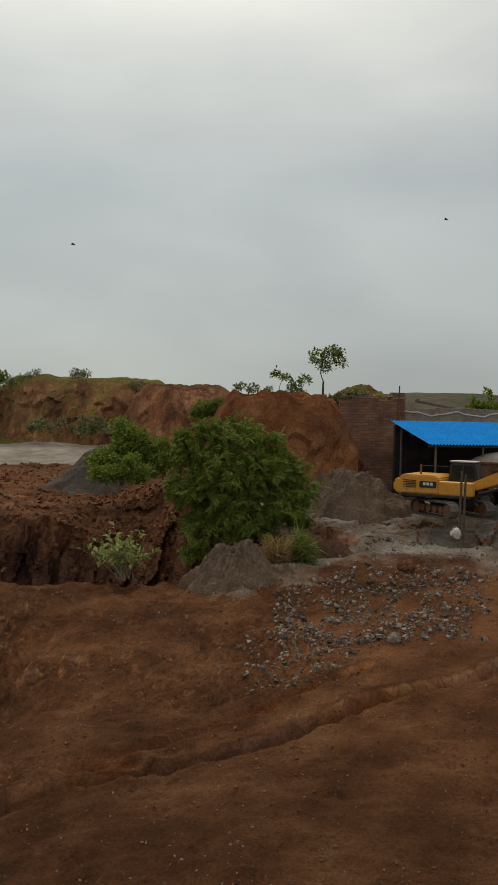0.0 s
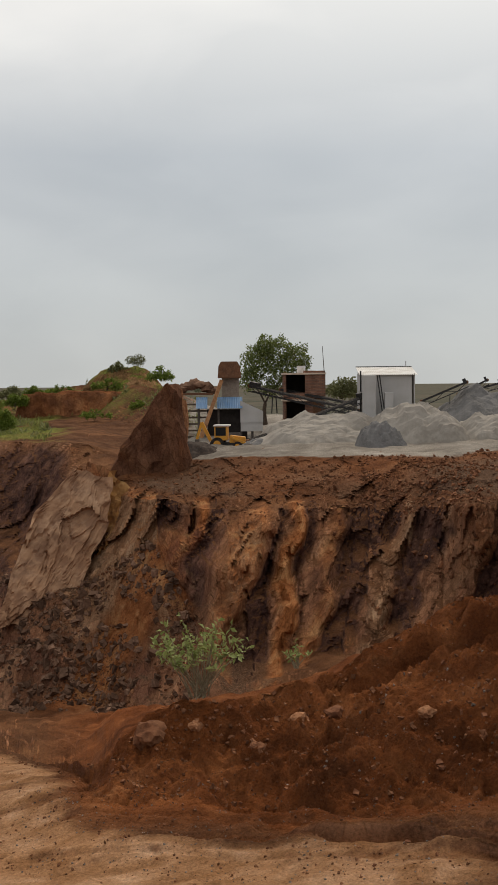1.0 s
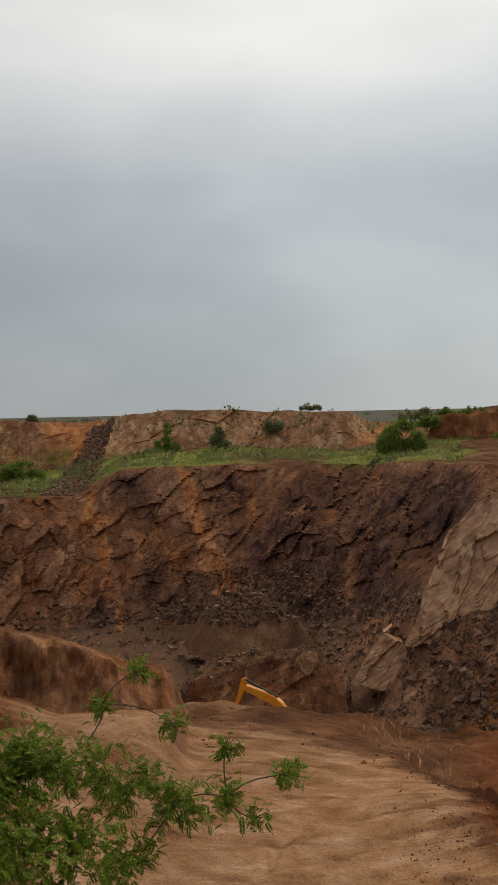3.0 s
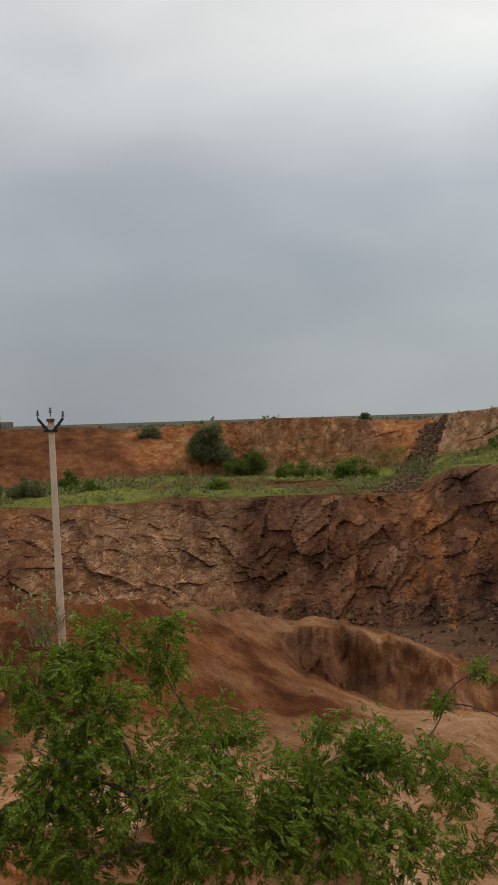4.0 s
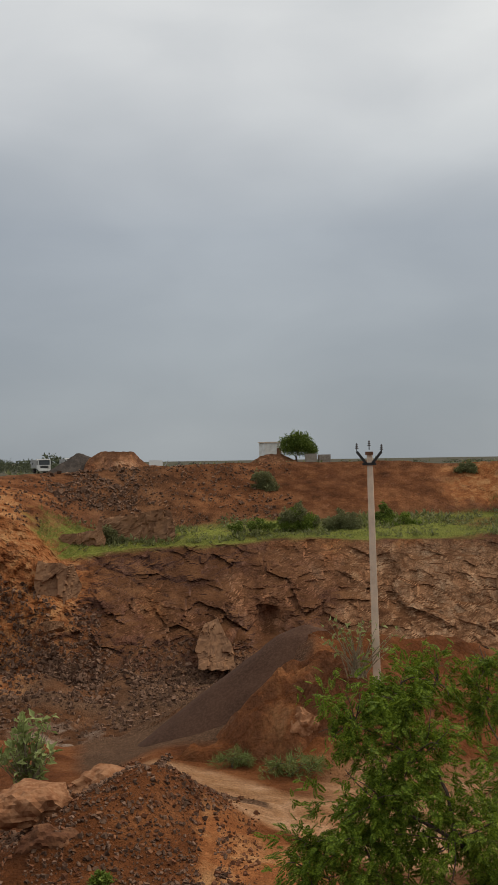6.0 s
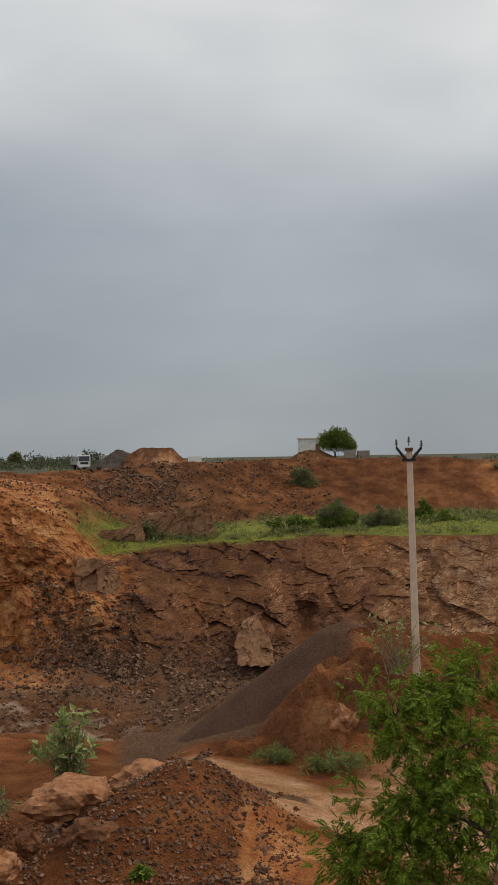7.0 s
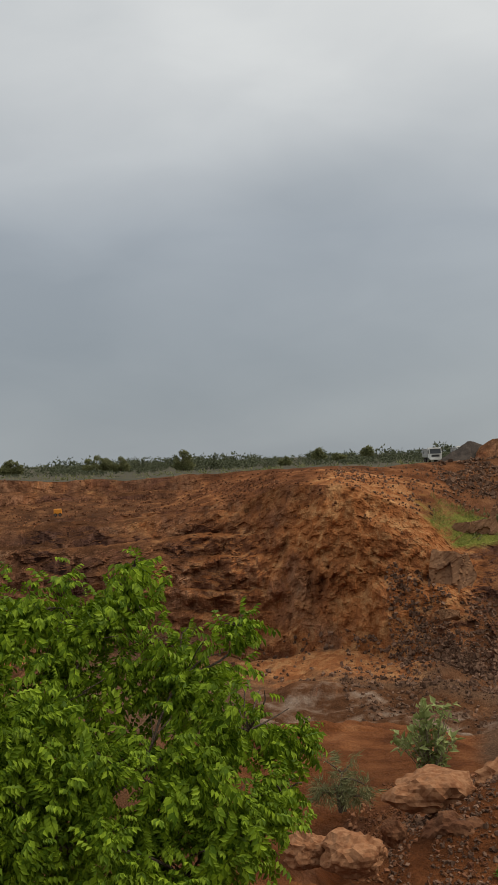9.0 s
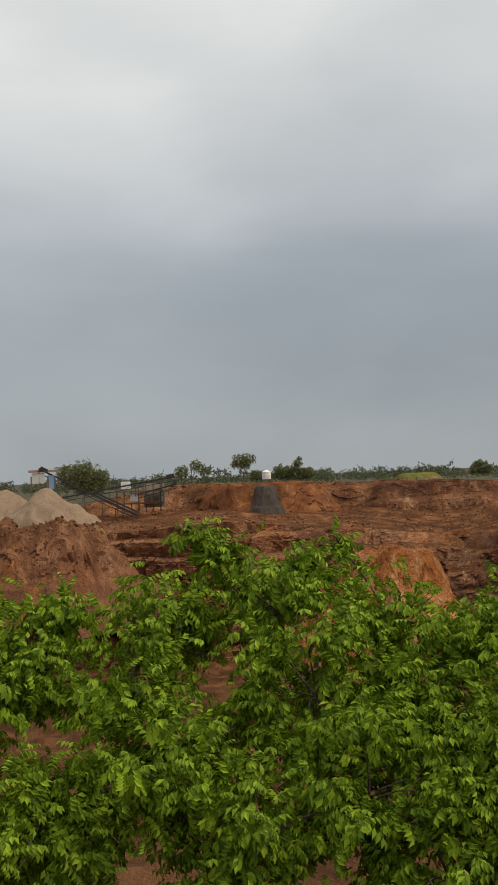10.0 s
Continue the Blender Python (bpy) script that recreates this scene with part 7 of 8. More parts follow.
rubble_on("bench_rubble", "dark stones strewn over the low rock bench", bench, 900, 0.12, 0.6, STONE_DARK)


def power_pole():
    m = stand(81.93, 42, -7.86, 0, 0.0)
    t = thing("power_pole", "tall tapered concrete power pole with three insulators", "pole", m)
    bm = B()
    bmesh.ops.create_cone(bm, cap_ends=True, segments=4, radius1=0.21, radius2=0.155, depth=8.6, matrix=pose(-0.02, 0, 3.65, 0, -0.9, 0) @ pose(0, 0, 0, 0, 0, 45))
    bmesh.ops.bevel(bm, geom=[e for e in bm.edges], offset=0.015, segments=1, affect="EDGES")
    part("pole_shaft", bm, CONCRETE, t, "weathered tapered concrete shaft")
    top = Vector((-0.10, 0, 7.55))
    bm = B()
    for s in (-1, 1):
        beam(bm, top + Vector((s * 0.1, -0.12, 0.02)), top + Vector((s * 0.46, -0.12, 0.48)), 0.07, 0.1)
    beam(bm, top + Vector((-0.26, -0.12, 0.02)), top + Vector((0.26, -0.12, 0.02)), 0.07, 0.1)
    arm = part("cross_arm", bm, BLACK, t, "rusty V-shaped steel cross-arm")
    part("top_clamp", box(B(), (top.x, -0.02, top.z + 0.42), (0.3, 0.34, 0.12), bevel=0.01), RUST, t)
    for x, z in ((-0.46, 0.45), (0.0, 0.55), (0.46, 0.4)):
        b = B()
        p = top + Vector((x, -0.12 if x else 0, z))
        rod(b, p, p + Vector((0, 0, 0.35)), 0.02, seg=6)
        for k in range(3):
            rod(b, p + Vector((0, 0, 0.14 + 0.07 * k)), p + Vector((0, 0, 0.19 + 0.07 * k)), 0.075 - 0.012 * k, 0.05 - 0.01 * k, 10)
        part("insulator", b, PORCELAIN, arm)


power_pole()
shrub("milkweed_shrub", "leggy pale milkweed shrub round the power pole", stand(82.86, 41.6, -8.07), 1.9, 2.3, 34, leaf_size=0.2, group="milkweed shrubs", leaves=4, bare=0.5)
boulder("boulder", "big tan boulder stuck in the mound's flank", stand(85.64, 46, -11.6, 20), (1.4, 1.2, 1.5), STONE_TAN, 0.2, 31, "boulders on the mounds")
bush("bush", "low grey-green scrub at the mound's foot", 86.42, 44, -12.38, 2.8, 0.8, LEAF_TREE, 0.3, 260, lobes=8, proto=TUFT)
bush("bush", "low dry scrub by the haul road", 89.31, 45, -12.25, 1.6, 0.55, LEAF_TREE, 0.26, 260, lobes=6, proto=TUFT)
for label, spot, size, mat, seed in (
        ("broad tan boulder capping the spoil bank", (99.57, 35.5, -11.12), (2.6, 2.0, 1.4), STONE_TAN, 41),
        ("tan earth boulder at the haul road's edge", (95.75, 37.5, -11.32), (2.5, 1.8, 1.3), STONE_TAN, 42),
        ("rounded tan boulder low on the spoil bank", (103.73, 30, -10.99), (1.7, 1.4, 1.1), STONE_TAN, 43),
        ("rust-red lump of earth in the spoil bank", (98.66, 33, -11.48), (1.7, 1.2, 1.1), STONE_RED, 44),
        ("dark red angular stone on the spoil bank", (101.74, 31, -10.66), (0.62, 0.6, 0.7), STONE_RED, 45),
        ("tan boulder beside the leafy tree", (106.04, 30.5, -11.04), (1.3, 1.1, 0.95), STONE_TAN, 46),
        ("squat tan boulder beside the leafy tree", (103.41, 30, -10.98), (1.3, 1.0, 0.7), STONE_TAN, 47)):
    boulder("boulder", label, stand(*spot, RNG.rand() * 40), size, mat, 0.2, seed, "boulders on the mounds")
shrub("milkweed_shrub", "drooping long-leaved shrub on the spoil bank", stand(99.62, 40, -11.61), 1.5, 2.9, 46, leaf_size=0.34, group="milkweed shrubs", leaves=9, bare=0.15)
bush("bush", "dry brown scrub in the gully", 104.26, 37, -11.52, 1.8, 2.0, LEAF_FAR, 0.3, 160, proto=TUFT, lobes=6)
bush("grass_tuft", "small green tuft on the spoil bank", 96.1, 31, -11.55, 0.5, 0.35, LEAF_LIGHT, 0.16, 500, lobes=4)
bush("grass_tuft", "small green weed at the road's edge", 93.77, 41, -11.81, 0.5, 0.45, LEAF_LIGHT, 0.18, 500, lobes=4)

for label, spot, left, right, seed in (
        ("flat-topped tan rock block on the terrace", (94.2, 152, None, 0, 0.6), [(-5.6, 0), (-5.8, 2.0), (-4.6, 3.8)], [(5.4, 0), (5.6, 2.4), (5.0, 4.8)], 14),
        ("low tan rock ledge on the terrace", (97.0, 150, None, 0, 0.6), [(-3.4, 0), (-3.0, 1.4), (-2.4, 2.2)], [(3.2, 0), (3.4, 1.6), (2.8, 2.8)], 16)):
    leaning_slab("rock_block", label, stand(*spot), left, right, 0.15, TAN_ROCK, seed, 22, 44)


# ---- far bank ----
def white_house():
    m = stand(86.92, 230, 0.06, 20)
    t = thing("white_house", "small whitewashed house on the far bank", "house", m)
    part("wall", box(B(), (0, 2, 1.5), (4.0, 4.0, 3.2)), WHITE, t)
    part("roof", box(B(), (0, 2, 3.15), (4.4, 4.4, 0.2)), CONCRETE, t)
    part("door", box(B(), (1.0, -0.02, 1.0), (0.9, 0.08, 2.0)), RUST, t)


white_house()
heap("earth_heap", "red earth heap under the white house", stand(87.02, 222, -1.73), 6.0, 4.0, 2.4, GROUND, "dome", 0.1, BARE, 3, 60)
slim_tree("round dark green tree beside the white house", (85.78, 222, -0.64), [(86.13, 222, 2.44, 2.3), (85.41, 222, 2.36, 2.5), (85.75, 222, 3.63, 2.0), (84.99, 222, 1.41, 1.4)], LEAF_DARK, 0.2, 0.5, 120, "far trees")
bm = box(box(B(), (-1.4, 0, 0.9), (2.0, 2.0, 1.9)), (1.2, 0, 0.8), (2.2, 2.0, 1.7))
solid("ruined_hut", bm, PLASTER, stand(84.66, 215, -1.18, 10), "roofless pale plaster hut on the far bank", "hut")
heap("earth_heap", "flat-topped red earth heap on the far bank", stand(95.03, 188, -2.51), 7.2, 5.5, 3.9, GROUND, "mesa", 0.04, BARE, 14, 90, "heap", 0.3)
heap("grit_mound", "dark gravel slope tipped beside the earth heap", stand(97.1, 189, -2.38), 6.2, 4.0, 3.8, DARK_GRIT, "cone", 0.05, None, 15, 70, skew=0.5)
bm = box(box(B(), (0, 0, 0.8), (2.4, 0.1, 1.7), (-25, 0, 10)), (1.5, 0.3, 0.6), (0.15, 0.15, 2.2), (0, 35, 0))
solid("scrap_sheet", bm, SHEET, stand(93.07, 193, -1.72), "pale scrap sheet leaning beside the earth heap", "scrap")
for k, (a, r, z, tilt) in enumerate(((92.06, 192, -1.78, 50), (91.36, 192, -1.92, -35), (90.69, 192, -2.05, 65))):
    bm = beam(B(), (-1.4, 0, 0), (1.4, 0, 0.9), 0.25, 0.25)
    rod(bm, (0.8, 0, -0.3), (1.0, 0, 1.4), 0.12, seg=6)
    solid("scrap_beam", bm, STEEL, stand(a, r, z, tilt), "rusting scrap beam on the far bank", "scrap", "scrap on the far bank")
for a, r, z in ((98.94, 212, -0.21), (97.5, 214, -0.09)):
    tipper(stand(a, r, z - 2.2, -80), "white-cabbed lorry parked on the far bank", SHEET, "far lorries", WHITE)
for label, spot, w, h, leaf in (
        ("grey-green bush on the upper bank", (87.53, 182, -5.85), 4.4, 4.2, LEAF_FAR), ("leafy bush on the terrace edge", (59.1, 170, -6.98), 3.4, 5.6, LEAF_LIGHT),
        ("dark bush at the bank's foot", (72.17, 182, -8.73), 7.0, 4.0, LEAF_DARK), ("tall grey-green bush on the upper bank", (73.96, 184, -6.8), 6.4, 6.5, LEAF_FAR),
        ("low dark bush on the terrace", (60.43, 166, -7.73), 6.5, 2.2, LEAF_DARK), ("round bush on the terrace", (73.66, 162, -11.14), 4.2, 3.0, LEAF_LIGHT),
        ("grey-green bush on the skyline", (77.09, 190, -3.04), 3.6, 2.4, LEAF_FAR), ("spreading bush on the skyline", (73.92, 192, -2.2), 8.0, 2.4, LEAF_FAR),
        ("leafy bush on the terrace", (85.77, 160, -10.21), 6.0, 3.4, LEAF_LIGHT), ("leafy bush on the terrace", (83.43, 160, -10.31), 4.4, 3.6, LEAF_FAR),
        ("leafy bush on the terrace", (80.37, 164, -10.68), 6.0, 2.6, LEAF_LIGHT), ("dark bush on the terrace", (81.38, 166, -9.34), 3.2, 2.4, LEAF_DARK),
        ("grey-green bush at the terrace's end", (95.56, 154, -11.86), 5.0, 3.0, LEAF_FAR), ("grey-green bush at the terrace's end", (95.5, 152, -11.42), 4.2, 2.8, LEAF_FAR),
        ("large green bush at the bank's end", (46.91, 150, -5.8), 6.2, 4.6, LEAF_LIGHT), ("light green bush on the terrace rim", (47.89, 138, -7.77), 4.5, 2.0, LEAF_FAR),
        ("dark bush on the earth bank", (56.37, 166, -5.17), 2.4, 3.2, LEAF_FAR), ("green bush on the earth bank", (53.57, 170, -3.16), 2.8, 2.6, LEAF_FAR),
        ("flat-topped bush on the skyline", (51.62, 176, 0.01), 3.6, 1.2, LEAF_FAR), ("grey-green bush on the bank top", (45.94, 190, -2.06), 8.0, 2.6, LEAF_FAR),
        ("pale green bush on the terrace", (85.67, 160, -9.79), 5.5, 3.4, LEAF_FAR), ("green bush on the terrace", (69.34, 170, -9.21), 9.0, 2.6, LEAF_LIGHT),
        ("green bush on the terrace", (66.49, 172, -9.49), 8.0, 3.0, LEAF_LIGHT), ("dark bush on the far bank", (88.24, 155, -9.98), 8.0, 1.8, LEAF_DARK),
        ("wind-bent bush on the skyline", (65.91, 195, -1.51), 2.4, 1.8, LEAF_FAR), ("low bush on the skyline", (70.85, 195, -1.03), 4.0, 1.2, LEAF_FAR)):
    bush("bush", label, *spot, w, h, leaf, 0.34, 210, group="bank bushes", lobes=8)

# ---- second plant and plain ----
conveyor("long dark conveyor of the far crushing plant", at(138.2, 178, -6.06), at(143.14, 178, 1.93), 3, 1.2, group="far plant conveyors")
conveyor("rising conveyor of the far crushing plant", at(141.99, 178, -2.69), at(136.3, 178, -0.03), 4, 1.2, group="far plant conveyors")
conveyor("short conveyor of the far crushing plant", at(138.2, 174, -5.39), at(140.47, 174, -1.94), 2, 1.0, group="far plant conveyors")
conveyor("feed conveyor beside the earth bank", at(138.16, 182, -2.68), at(136.2, 182, -1.26), 2, 1.0, group="far plant conveyors")


def far_plant():
    m = stand(143.03, 178, -1.67, 0)
    t = thing("screen_house", "teal-sheeted screening house on tall legs", "crusher", m)
    part("sheet_box", box(B(), (-0.6, 0, 2.2), (2.0, 2.2, 1.6)), SHEET, t)
    part("sheet_box", box(B(), (1.4, 0, 1.5), (1.3, 2.0, 2.2)), PALE_BLUE, t, "teal sheet panel")
    part("roof", corrugated(B(), 4.6, 2.8, 3.1, 3.5), RUST, t, at_pose=pose(0.2, -1.3, 0))
    for x in (-1.7, -0.4, 0.9, 2.0):
        for y in (-1, 1):
            part("leg", box(B(), (x, y, -0.5), (0.2, 0.2, 6.0)), RUST, t)
    m = stand(138.34, 184, -5.4, 0)
    t = thing("crusher_frame", "open steel crusher frame with white machines", "crusher", m)
    for k in range(7):
        part("leg", box(B(), (-3 + 1.2 * k, 0, 2.2), (0.2, 0.2, 5.0)), STEEL, t)
    part("deck", box(B(), (0.6, 0.5, 3.2), (8.0, 2.2, 0.25)), RUST, t)
    part("deck", box(B(), (0.6, 0.5, 1.2), (8.0, 2.2, 0.25)), RUST, t)
    part("crusher_body", box(B(), (-1.5, 0.4, 4.2), (1.6, 1.4, 1.3), bevel=0.1), WHITE, t, "white crusher body")
    part("crusher_body", box(B(), (-0.2, 0.4, 2.2), (1.3, 1.2, 1.4), bevel=0.1), SHEET, t)
    part("wall", box(B(), (3.2, 2.2, 2.4), (3.4, 0.2, 4.0)), PLASTER, t)
    part("wall", box(B(), (4.8, 0.4, 2.4), (0.2, 2.6, 4.2)), PLASTER, t)


far_plant()
heap("sand_heap", "tall tan sand cone at the far crushing plant", stand(142.87, 166, -5.24), 6.2, 5.0, 4.8, TAN_HEAP, "cone", 0.03, None, 4, 80)
heap("sand_heap", "pale tan sand cone behind the first", stand(144.89, 176, -4.93), 7.0, 5.0, 4.2, TAN_HEAP, "cone", 0.03, None, 5, 70)
bank = heap("earth_bank", "red-brown earth bank below the far plant", stand(143.03, 152, -13.28), 16, 8.0, 7.4, GROUND, "mesa", 0.16, {"soil": (0, 0, 0, 0.5), "rock": (0.2, 0, 0, 0.45)}, 6, 130, "earth bank", 0.5, uneven=0.4)
rubble_on("bank_stones", "broken red stone over the earth bank", bank, 1600, 0.15, 0.6, STONE_RED)
heap("earth_bank", "red earth bank beside the far plant", stand(131.65, 190, -8.38), 17, 7.0, 6.6, GROUND, "mesa", 0.06, RED, 16, 120, "earth bank", 0.55)
heap("grit_mound", "blue-grey gravel streak tipped down the earth bank", stand(131.56, 181, -5.5), 2.6, 3.0, 3.4, DARK_GRIT, "mesa", 0.04, None, 17, 60, flat=0.4)
heap("earth_heap", "grass-grown spoil hill on the plain", stand(123.75, 262, -5.77), 11, 7, 4.4, GROUND, "mesa", 0.05, GREEN, 18, 70, "heap", 0.35)
heap("rock_outcrop", "bright orange rock outcrop in the pit", stand(125.45, 112, -14), 7.4, 5.0, 5.6, GROUND, "mesa", 0.08, OCHRE, 19, 110, "rock", 0.5)
bm = rod(rod(B(), (0, 0, 0), (0, 0, 1.25), 0.78, 0.78, 18), (0, 0, 1.25), (0, 0, 1.5), 0.78, 0.25, 18)
rod(bm, (0, 0, 1.5), (0, 0, 1.6), 0.25, seg=12)
solid("water_tank", bm, WHITE, stand(131.51, 188, -1.01), "white plastic water tank on the earth bank", "tank")
slim_tree("small open-crowned tree on the earth bank", (132.71, 192, -0.59), [(132.88, 192, 2.38, 1.3), (132.41, 192, 2.42, 1.3), (132.68, 192, 1.47, 1.1), (133.15, 192, 1.63, 0.8)], LEAF_FAR, 0.14, 0.42, 90, "far trees")
slim_tree("spreading thorn tree on the earth bank", (135.37, 195, -0.65), [(135.88, 195, 0.8, 1.3), (135.2, 195, 1.72, 1.2), (134.71, 195, 0.86, 1.2)], LEAF_FAR, 0.12, 0.42, 90, "far trees")
slim_tree("broad dark tree behind the far plant", (141.04, 200, -2.15), [(141.73, 200, 0.98, 2.2), (140.87, 200, 1.27, 2.4), (140.16, 200, 0.16, 2.0), (141.17, 200, -0.41, 2.4), (140.46, 200, -1.22, 2.2)], LEAF_FAR, 0.2, 0.5, 100, "far trees")
for label, spot, w, h in (("round dark bush on the earth bank", (129.81, 215, -1.07), 6.5, 4.4), ("low bush by the tank", (130.75, 215, -0.93), 5.0, 2.6), ("small bush by the tank", (132.01, 205, -0.93), 2.6, 2.0),
                          ("tree-like bush on the plain", (111.78, 300, -2.79), 5.0, 5.6), ("round bush on the plain", (116.22, 290, -1.83), 8.0, 4.0), ("round bush on the plain", (120.54, 280, -1.79), 6.0, 3.6),
                          ("small bush on the plain", (114.98, 290, -2.07), 4.0, 3.4), ("small round bush on the plain", (106.49, 250, -1.91), 3.0, 2.0), ("small round bush on the plain", (104.73, 240, -0.88), 3.0, 2.4),
                          ("small round bush on the plain", (103.71, 230, -1), 2.6, 1.6), ("small round bush on the bank", (102.25, 220, -0.38), 2.4, 2.0)):
    bush("bush", label, *spot, w, h, LEAF_FAR, 0.4, 160, group="plain bushes", lobes=7)


# simple wheeled box that stands in for a far orange excavator cab
def compressor():
    t = thing("orange_machine", "small orange box-like machine on the pit rim", "compressor", stand(118.29, 168, -7.85))
    part("hood", box(B(), (0, 0, 0.75), (1.2, 0.8, 0.8), bevel=0.12), ORANGE, t)
    for x in (-0.35, 0.35):
        wheel(t, x, -0.4, 0.25, 0.15)


compressor()

# ---- the two near trees ----
m = stand(78.06, 18.2, -7.18, 0)
m.translation.z = EYE + ground_z(77, 18.2)
tree("neem_tree", "feathery-leaved green neem tree below the viewpoint", m, lobes_in(m, [
    (80.91, 18.2, -3.7, 0.72), (83.24, 17.8, -4.16, 0.7), (80.14, 17.4, -4.5, 0.9), (76.56, 18.4, -3.32, 0.38), (76.77, 18.6, -4.06, 0.55), (82.83, 17.2, -5.7, 0.9),
    (78.24, 17, -5.52, 1.15), (85.54, 17.4, -5.97, 0.4), (74.43, 18.4, -5.23, 0.85), (73.4, 17.6, -6.19, 1.1), (69.38, 18.4, -6.01, 0.85), (66, 18.8, -5.84, 0.8), (67.78, 17.8, -6.68, 1.0),
    (66.69, 18.8, -5.78, 0.7), (62.36, 19, -6.14, 0.8), (64.2, 18.2, -6.97, 0.9), (59.21, 19.2, -6.71, 0.6), (56.26, 19.4, -5.81, 0.26), (59.04, 19.4, -5.37, 0.28), (60.76, 19.6, -4.46, 0.26),
    (62.54, 19.6, -5.01, 0.24), (56.32, 19.2, -6.61, 0.36), (53.22, 19.2, -6.24, 0.3), (54.92, 19.2, -6.99, 0.26), (70.54, 17.8, -6.7, 0.95), (61.32, 18.8, -7.52, 0.5), (68.95, 18.8, -5.31, 0.36),
    (80.65, 17.8, -3.92, 0.5), (85.36, 17, -6.18, 0.5), (78.93, 18.4, -3.6, 0.5), (81.91, 17, -5.05, 0.8), (75.74, 17, -6.48, 1.0), (81.21, 16.8, -6.51, 0.9)]),
    (0.3, 0.2, 3.6), 0.15, 860, 0.17, PINNATE, LEAF_NEEM, 8, "tree", "", 0.1, droop=0.1, cluster=12)
m = stand(125.94, 11.4, -4.09, 0)
m.translation.z = EYE + ground_z(128, 11.4)
tree("leafy_tree", "dense fresh green broad-leaved tree below the viewpoint", m, lobes_in(m, [
    (131.53, 12.6, -1.38, 0.62), (135.1, 13, -0.66, 0.24), (133.87, 12.9, -0.95, 0.3), (125.64, 12.8, -1.57, 0.55), (128.03, 13, -0.81, 0.16), (129.75, 13, -0.96, 0.25), (136.68, 12.6, -1.64, 0.68), (141.68, 13, -1.51, 0.4), (143.67, 12.8, -1.96, 0.7),
    (129.44, 11.9, -2.19, 0.95), (122.12, 12.6, -1.92, 0.6), (136.9, 11.3, -2.79, 0.85), (127.15, 11, -3.05, 1.0), (133.67, 10.8, -3.37, 0.9), (142.8, 11.2, -3.38, 0.85), (121.58, 11.5, -2.91, 0.85), (123.17, 10.9, -3.7, 0.85),
    (147.44, 12.4, -2.18, 0.9), (147.32, 11.2, -3.28, 1.0), (138.75, 12.2, -2.28, 0.6), (125.01, 12, -2.46, 0.7),
    (119.04, 12.8, -1.57, 0.42), (114.72, 12.8, -1.47, 0.36), (114.25, 13, -1.17, 0.14), (116.88, 12.6, -1.91, 0.5), (118.92, 12.2, -2.53, 0.9), (111.89, 12.6, -2.28, 0.6), (109.13, 12.9, -1.92, 0.24), (108.88, 12.4, -2.88, 0.6), (114.31, 11.8, -3.14, 0.85),
    (110.47, 11.8, -3.71, 0.7), (118.56, 11.3, -3.6, 0.95), (106.51, 12.6, -3.14, 0.26), (112.25, 11.4, -4.06, 0.7), (107.31, 12.2, -3.57, 0.3)]),
    (0.2, 0.3, 3.4), 0.15, 1050, 0.185, BROAD, LEAF_NEAR, 9, "tree", "", 0.2, droop=0.3, cluster=14)

# ---- loose stone, scrub and grass ----
rubble("talus", "dark blasted stone scattered along the pit wall's foot", [(44, 101, 4.6, 5.3, 3600, 0.15, 0.9), (100, 126, 4.55, 5.2, 700, 0.2, 0.8), (37, 52, 3.85, 5.1, 2200, 0.15, 0.9), (51, 60, 5.0, 5.4, 700, 0.2, 1.0), (88, 101, 4.7, 5.6, 2600, 0.12, 0.55), (96, 101.5, 5.0, 6.2, 1500, 0.15, 0.7), (50, 58, 4.9, 5.7, 1600, 0.15, 0.7), (55, 104, 3.7, 4.8, 4200, 0.1, 0.55), (80, 104, 4.3, 5.2, 2600, 0.12, 0.7)], STONE_DARK)
rubble("bank_rubble", "dark rubble tipped down the upper bank", [(86, 99, 8.0, 9.0, 2600, 0.15, 0.6), (94, 98.5, 8.3, 9.0, 900, 0.2, 0.9), (99, 104, 7.1, 8.8, 500, 0.15, 0.6)] + [(64.3 - 0.19 * k - 1.2 + 0.07 * k, 64.3 - 0.19 * k + 1.2 - 0.07 * k, 7.02 + 0.16 * k, 7.2 + 0.16 * k, 300, 0.2, 0.7) for k in range(12)], STONE_DARK)
rubble("far_rubble", "red-brown broken stone over the benches of the far pit side", [(107, 146, 7.0, 8.1, 3600, 0.15, 0.6), (107, 146, 8.1, 9.0, 1200, 0.12, 0.5), (100, 112, 6.6, 8.6, 900, 0.12, 0.5)], STONE_RED)
rubble("yard_rubble", "grey broken stone strewn over the yard slope", [(-12.5, -1.5, 2.1, 2.75, 2600, 0.04, 0.28), (-13, 3, 2.7, 3.3, 600, 0.05, 0.28), (-6, 0, 1.9, 2.4, 500, 0.04, 0.25)], STONE_GREY)
rubble("pebbles", "pale pebbles scattered over the track", [(-16, 46, 0.6, 2.2, 3800, 0.025, 0.09), (-14, 30, 2.0, 3.0, 700, 0.04, 0.16)], STONE_GREY)
rubble("gravel", "small red-brown stones over the track and mounds", [(-14, 48, 0.9, 2.5, 3200, 0.03, 0.14), (20, 41, 2.0, 3.0, 1500, 0.05, 0.26), (60, 92, 2.0, 2.8, 350, 0.05, 0.2), (42, 58, 2.5, 3.1, 250, 0.05, 0.22), (36, 44, 3.95, 5.1, 3000, 0.06, 0.3), (22, 40, 5.9, 7.0, 1500, 0.1, 0.4), (1, 28, 5.95, 7.06, 4500, 0.1, 0.45)], STONE_RED)
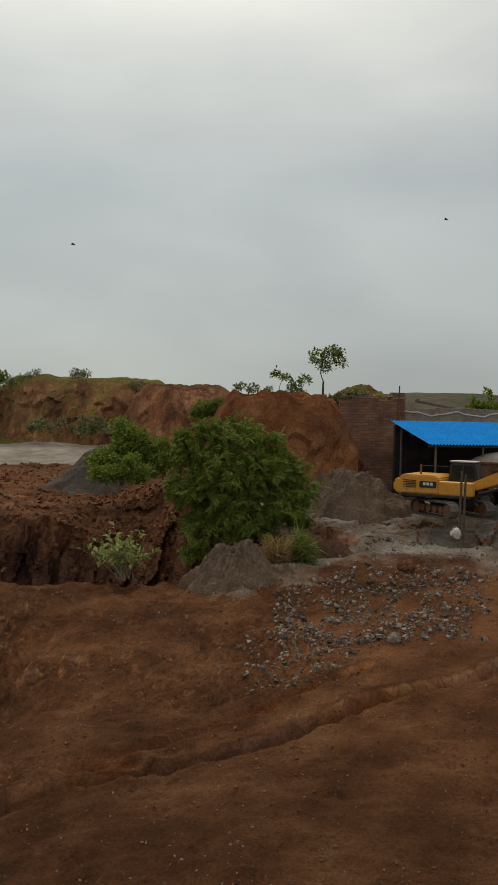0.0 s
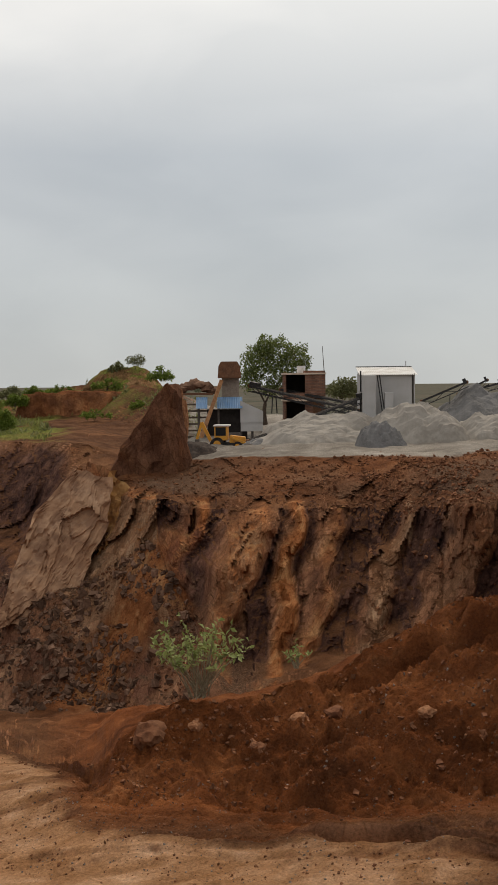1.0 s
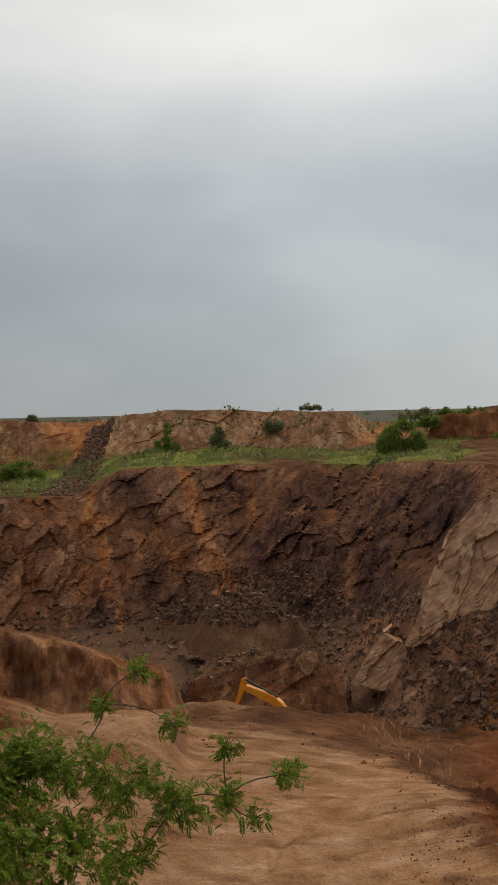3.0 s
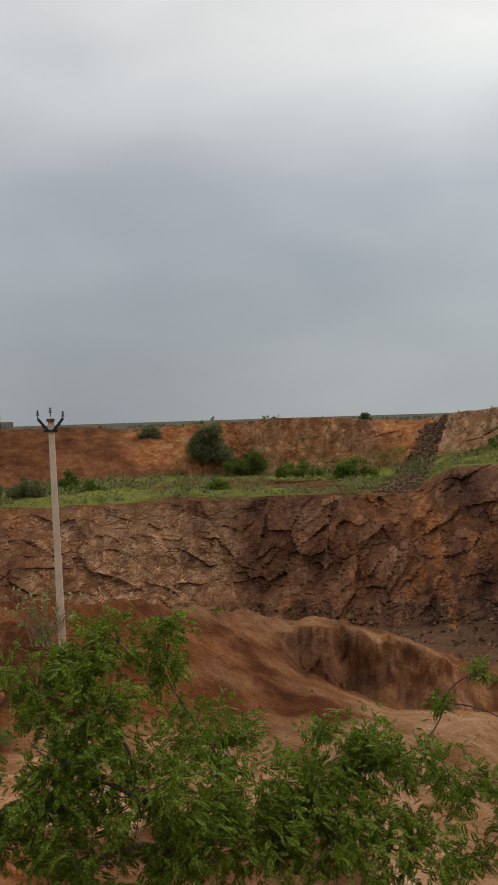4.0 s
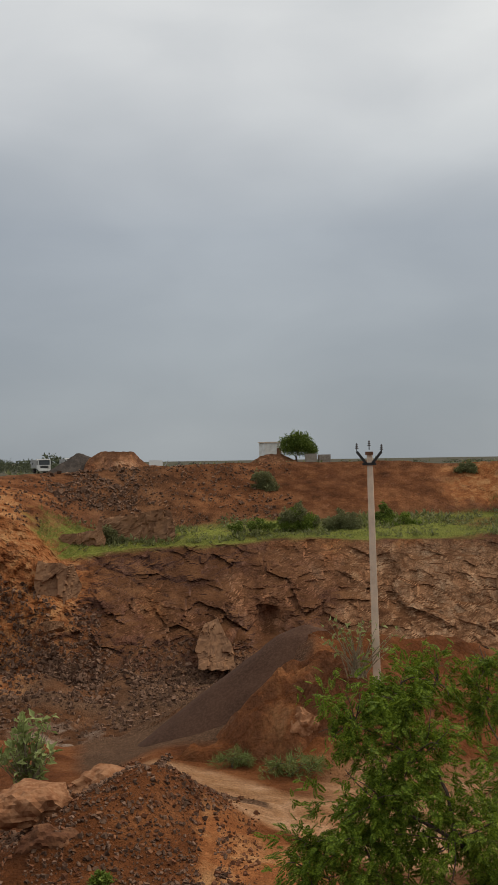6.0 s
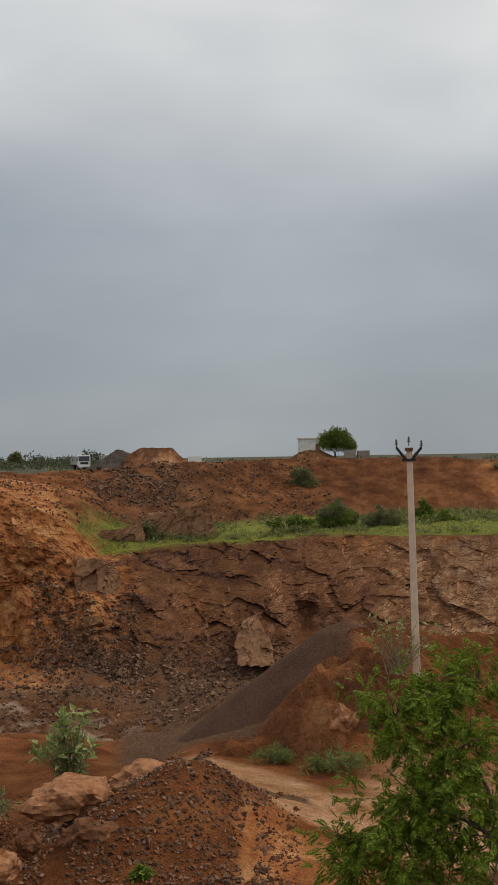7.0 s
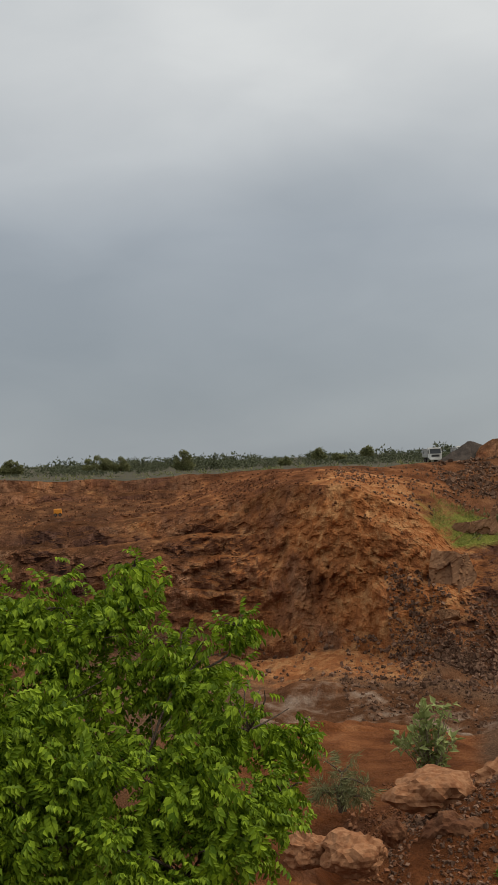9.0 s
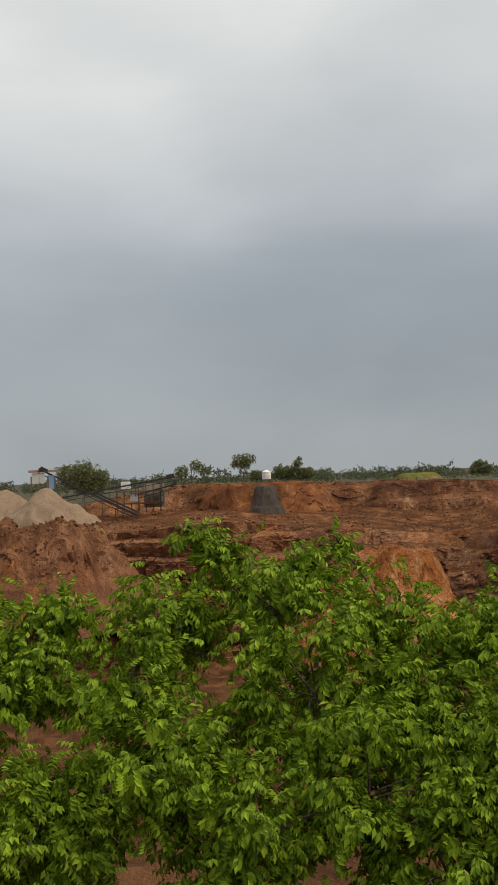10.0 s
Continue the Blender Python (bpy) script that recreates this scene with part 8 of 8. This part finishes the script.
rubble("spoil_rubble", "dark red broken rock over the spoil bank", [(89.5, 102, 0.95, 1.75, 5600, 0.03, 0.2), (92.5, 101, 1.5, 2.1, 4600, 0.04, 0.26)], STONE_DARK)
rubble("spoil_rubble", "rust-red broken rock over the spoil bank", [(88, 104, 0.95, 1.7, 4600, 0.03, 0.2), (93, 104, 1.6, 2.2, 3000, 0.04, 0.24), (0, 30, 4.9, 7.0, 1400, 0.1, 0.5)], STONE_RED)
grass_cover("grass", "rough green grass over the terrace above the pit", [(44, 99, 7.04, 7.95, 5200), (60, 76, 7.9, 8.3, 600), (36, 50, 8.0, 9.0, 500)], GRASS, 0.55)
grass_cover("scrub", "low grey-green scrub over the terrace and plain", [(44, 62, 7.2, 8.0, 500), (62, 97, 7.08, 8.05, 2400), (36, 62, 8.4, 9.1, 300), (62, 110, 9.0, 9.3, 260), (105, 146, 9.05, 9.6, 900)], LEAF_FAR, 0.8, CLUMP)


def far_woods(name, label, stands):
    """Far scrub trees, too many to count: (bearing from, to, nearest, farthest, count, tallest)."""
    pts, ways, sizes = [], [], []
    for a0, a1, r0, r1, count, tall in stands:
        for _ in range(count):
            a, r = a0 + (a1 - a0) * RNG.rand(), r0 + (r1 - r0) * RNG.rand()
            h = tall * (0.45 + 0.55 * RNG.rand() ** 1.5)
            foot = at(a, r, ground_z(a, r))
            d = RNG.normal(size=(34, 3))
            d /= np.linalg.norm(d, axis=1, keepdims=True)
            body = np.array([h * (0.7 + 0.7 * RNG.rand()), h * 0.7, h * 0.5])
            pts.append(np.array(foot) + np.array([0, 0, h * 0.48]) + d * body * (0.45 + 0.55 * RNG.rand(34, 1)))
            ways.append(d)
            sizes.append(np.full(34, 0.26 * h))
    v, f = foliage(np.concatenate(pts), np.concatenate(ways), np.concatenate(sizes), CLUMP)
    return tagged(new(name, numpy_mesh(name, v, f, LEAF_WOODS)), label, "woods", kind="stuff")


far_woods("far_woods", "hazy grey-green scrub woods along the horizon", [(98, 150, 300, 520, 170, 6.0), (98, 150, 520, 900, 260, 8.0), (36, 98, 450, 900, 160, 4.5), (-16, 14, 500, 900, 60, 5.0)])

# ---- birds ----
def bird(label):
    t = thing("bird", label, "bird", Matrix.Identity(4), "birds in flight")
    part("body", rod(rod(B(), (-0.22, 0, 0), (0.08, 0, 0), 0.02, 0.07), (0.08, 0, 0), (0.25, 0, 0.01), 0.07, 0.02), BLACK, t)
    for s in (-1, 1):
        bm = B()
        vs = [bm.verts.new(p) for p in ((0.12, 0.03 * s, 0.04), (-0.10, 0.03 * s, 0.04), (-0.16, 0.52 * s, 0.12), (0.0, 0.36 * s, 0.11))]
        f = bm.faces.new(vs)
        ext = bmesh.ops.extrude_face_region(bm, geom=[f])
        bmesh.ops.translate(bm, vec=(0, 0, 0.012), verts=[g for g in ext["geom"] if isinstance(g, bmesh.types.BMVert)])
        part("wing", bm, BLACK, t)
    return t


BIRDS = [bird("small dark bird gliding under the clouds"), bird("small dark bird crossing the overcast sky"), bird("distant dark bird in level flight")]


def motions():
    flights = [((9.23, 120, 16.37), (6.97, 120, 15.76)), ((-9.79, 120, 19.87), (-10.59, 120, 18.48)), ((20.28, 130, 17.87), (16.21, 130, 18.06))]
    times = [(0.0, 0.5), (0.0, 0.3), (0.3, 0.5)]
    for b, (p, q), (t0, t1) in zip(BIRDS, flights, times):
        p, q = at(*p), at(*q)
        speed = (q - p) / (t1 - t0)
        yaw = math.degrees(math.atan2(speed.y, speed.x))
        rows = []
        for k in range(11):
            c = p + speed * (k - t0)
            rows.append((float(k), pose(c.x, c.y, c.z, 8 * math.sin(k * 1.7), 0, yaw)))
        walk(b, rows)


motions()
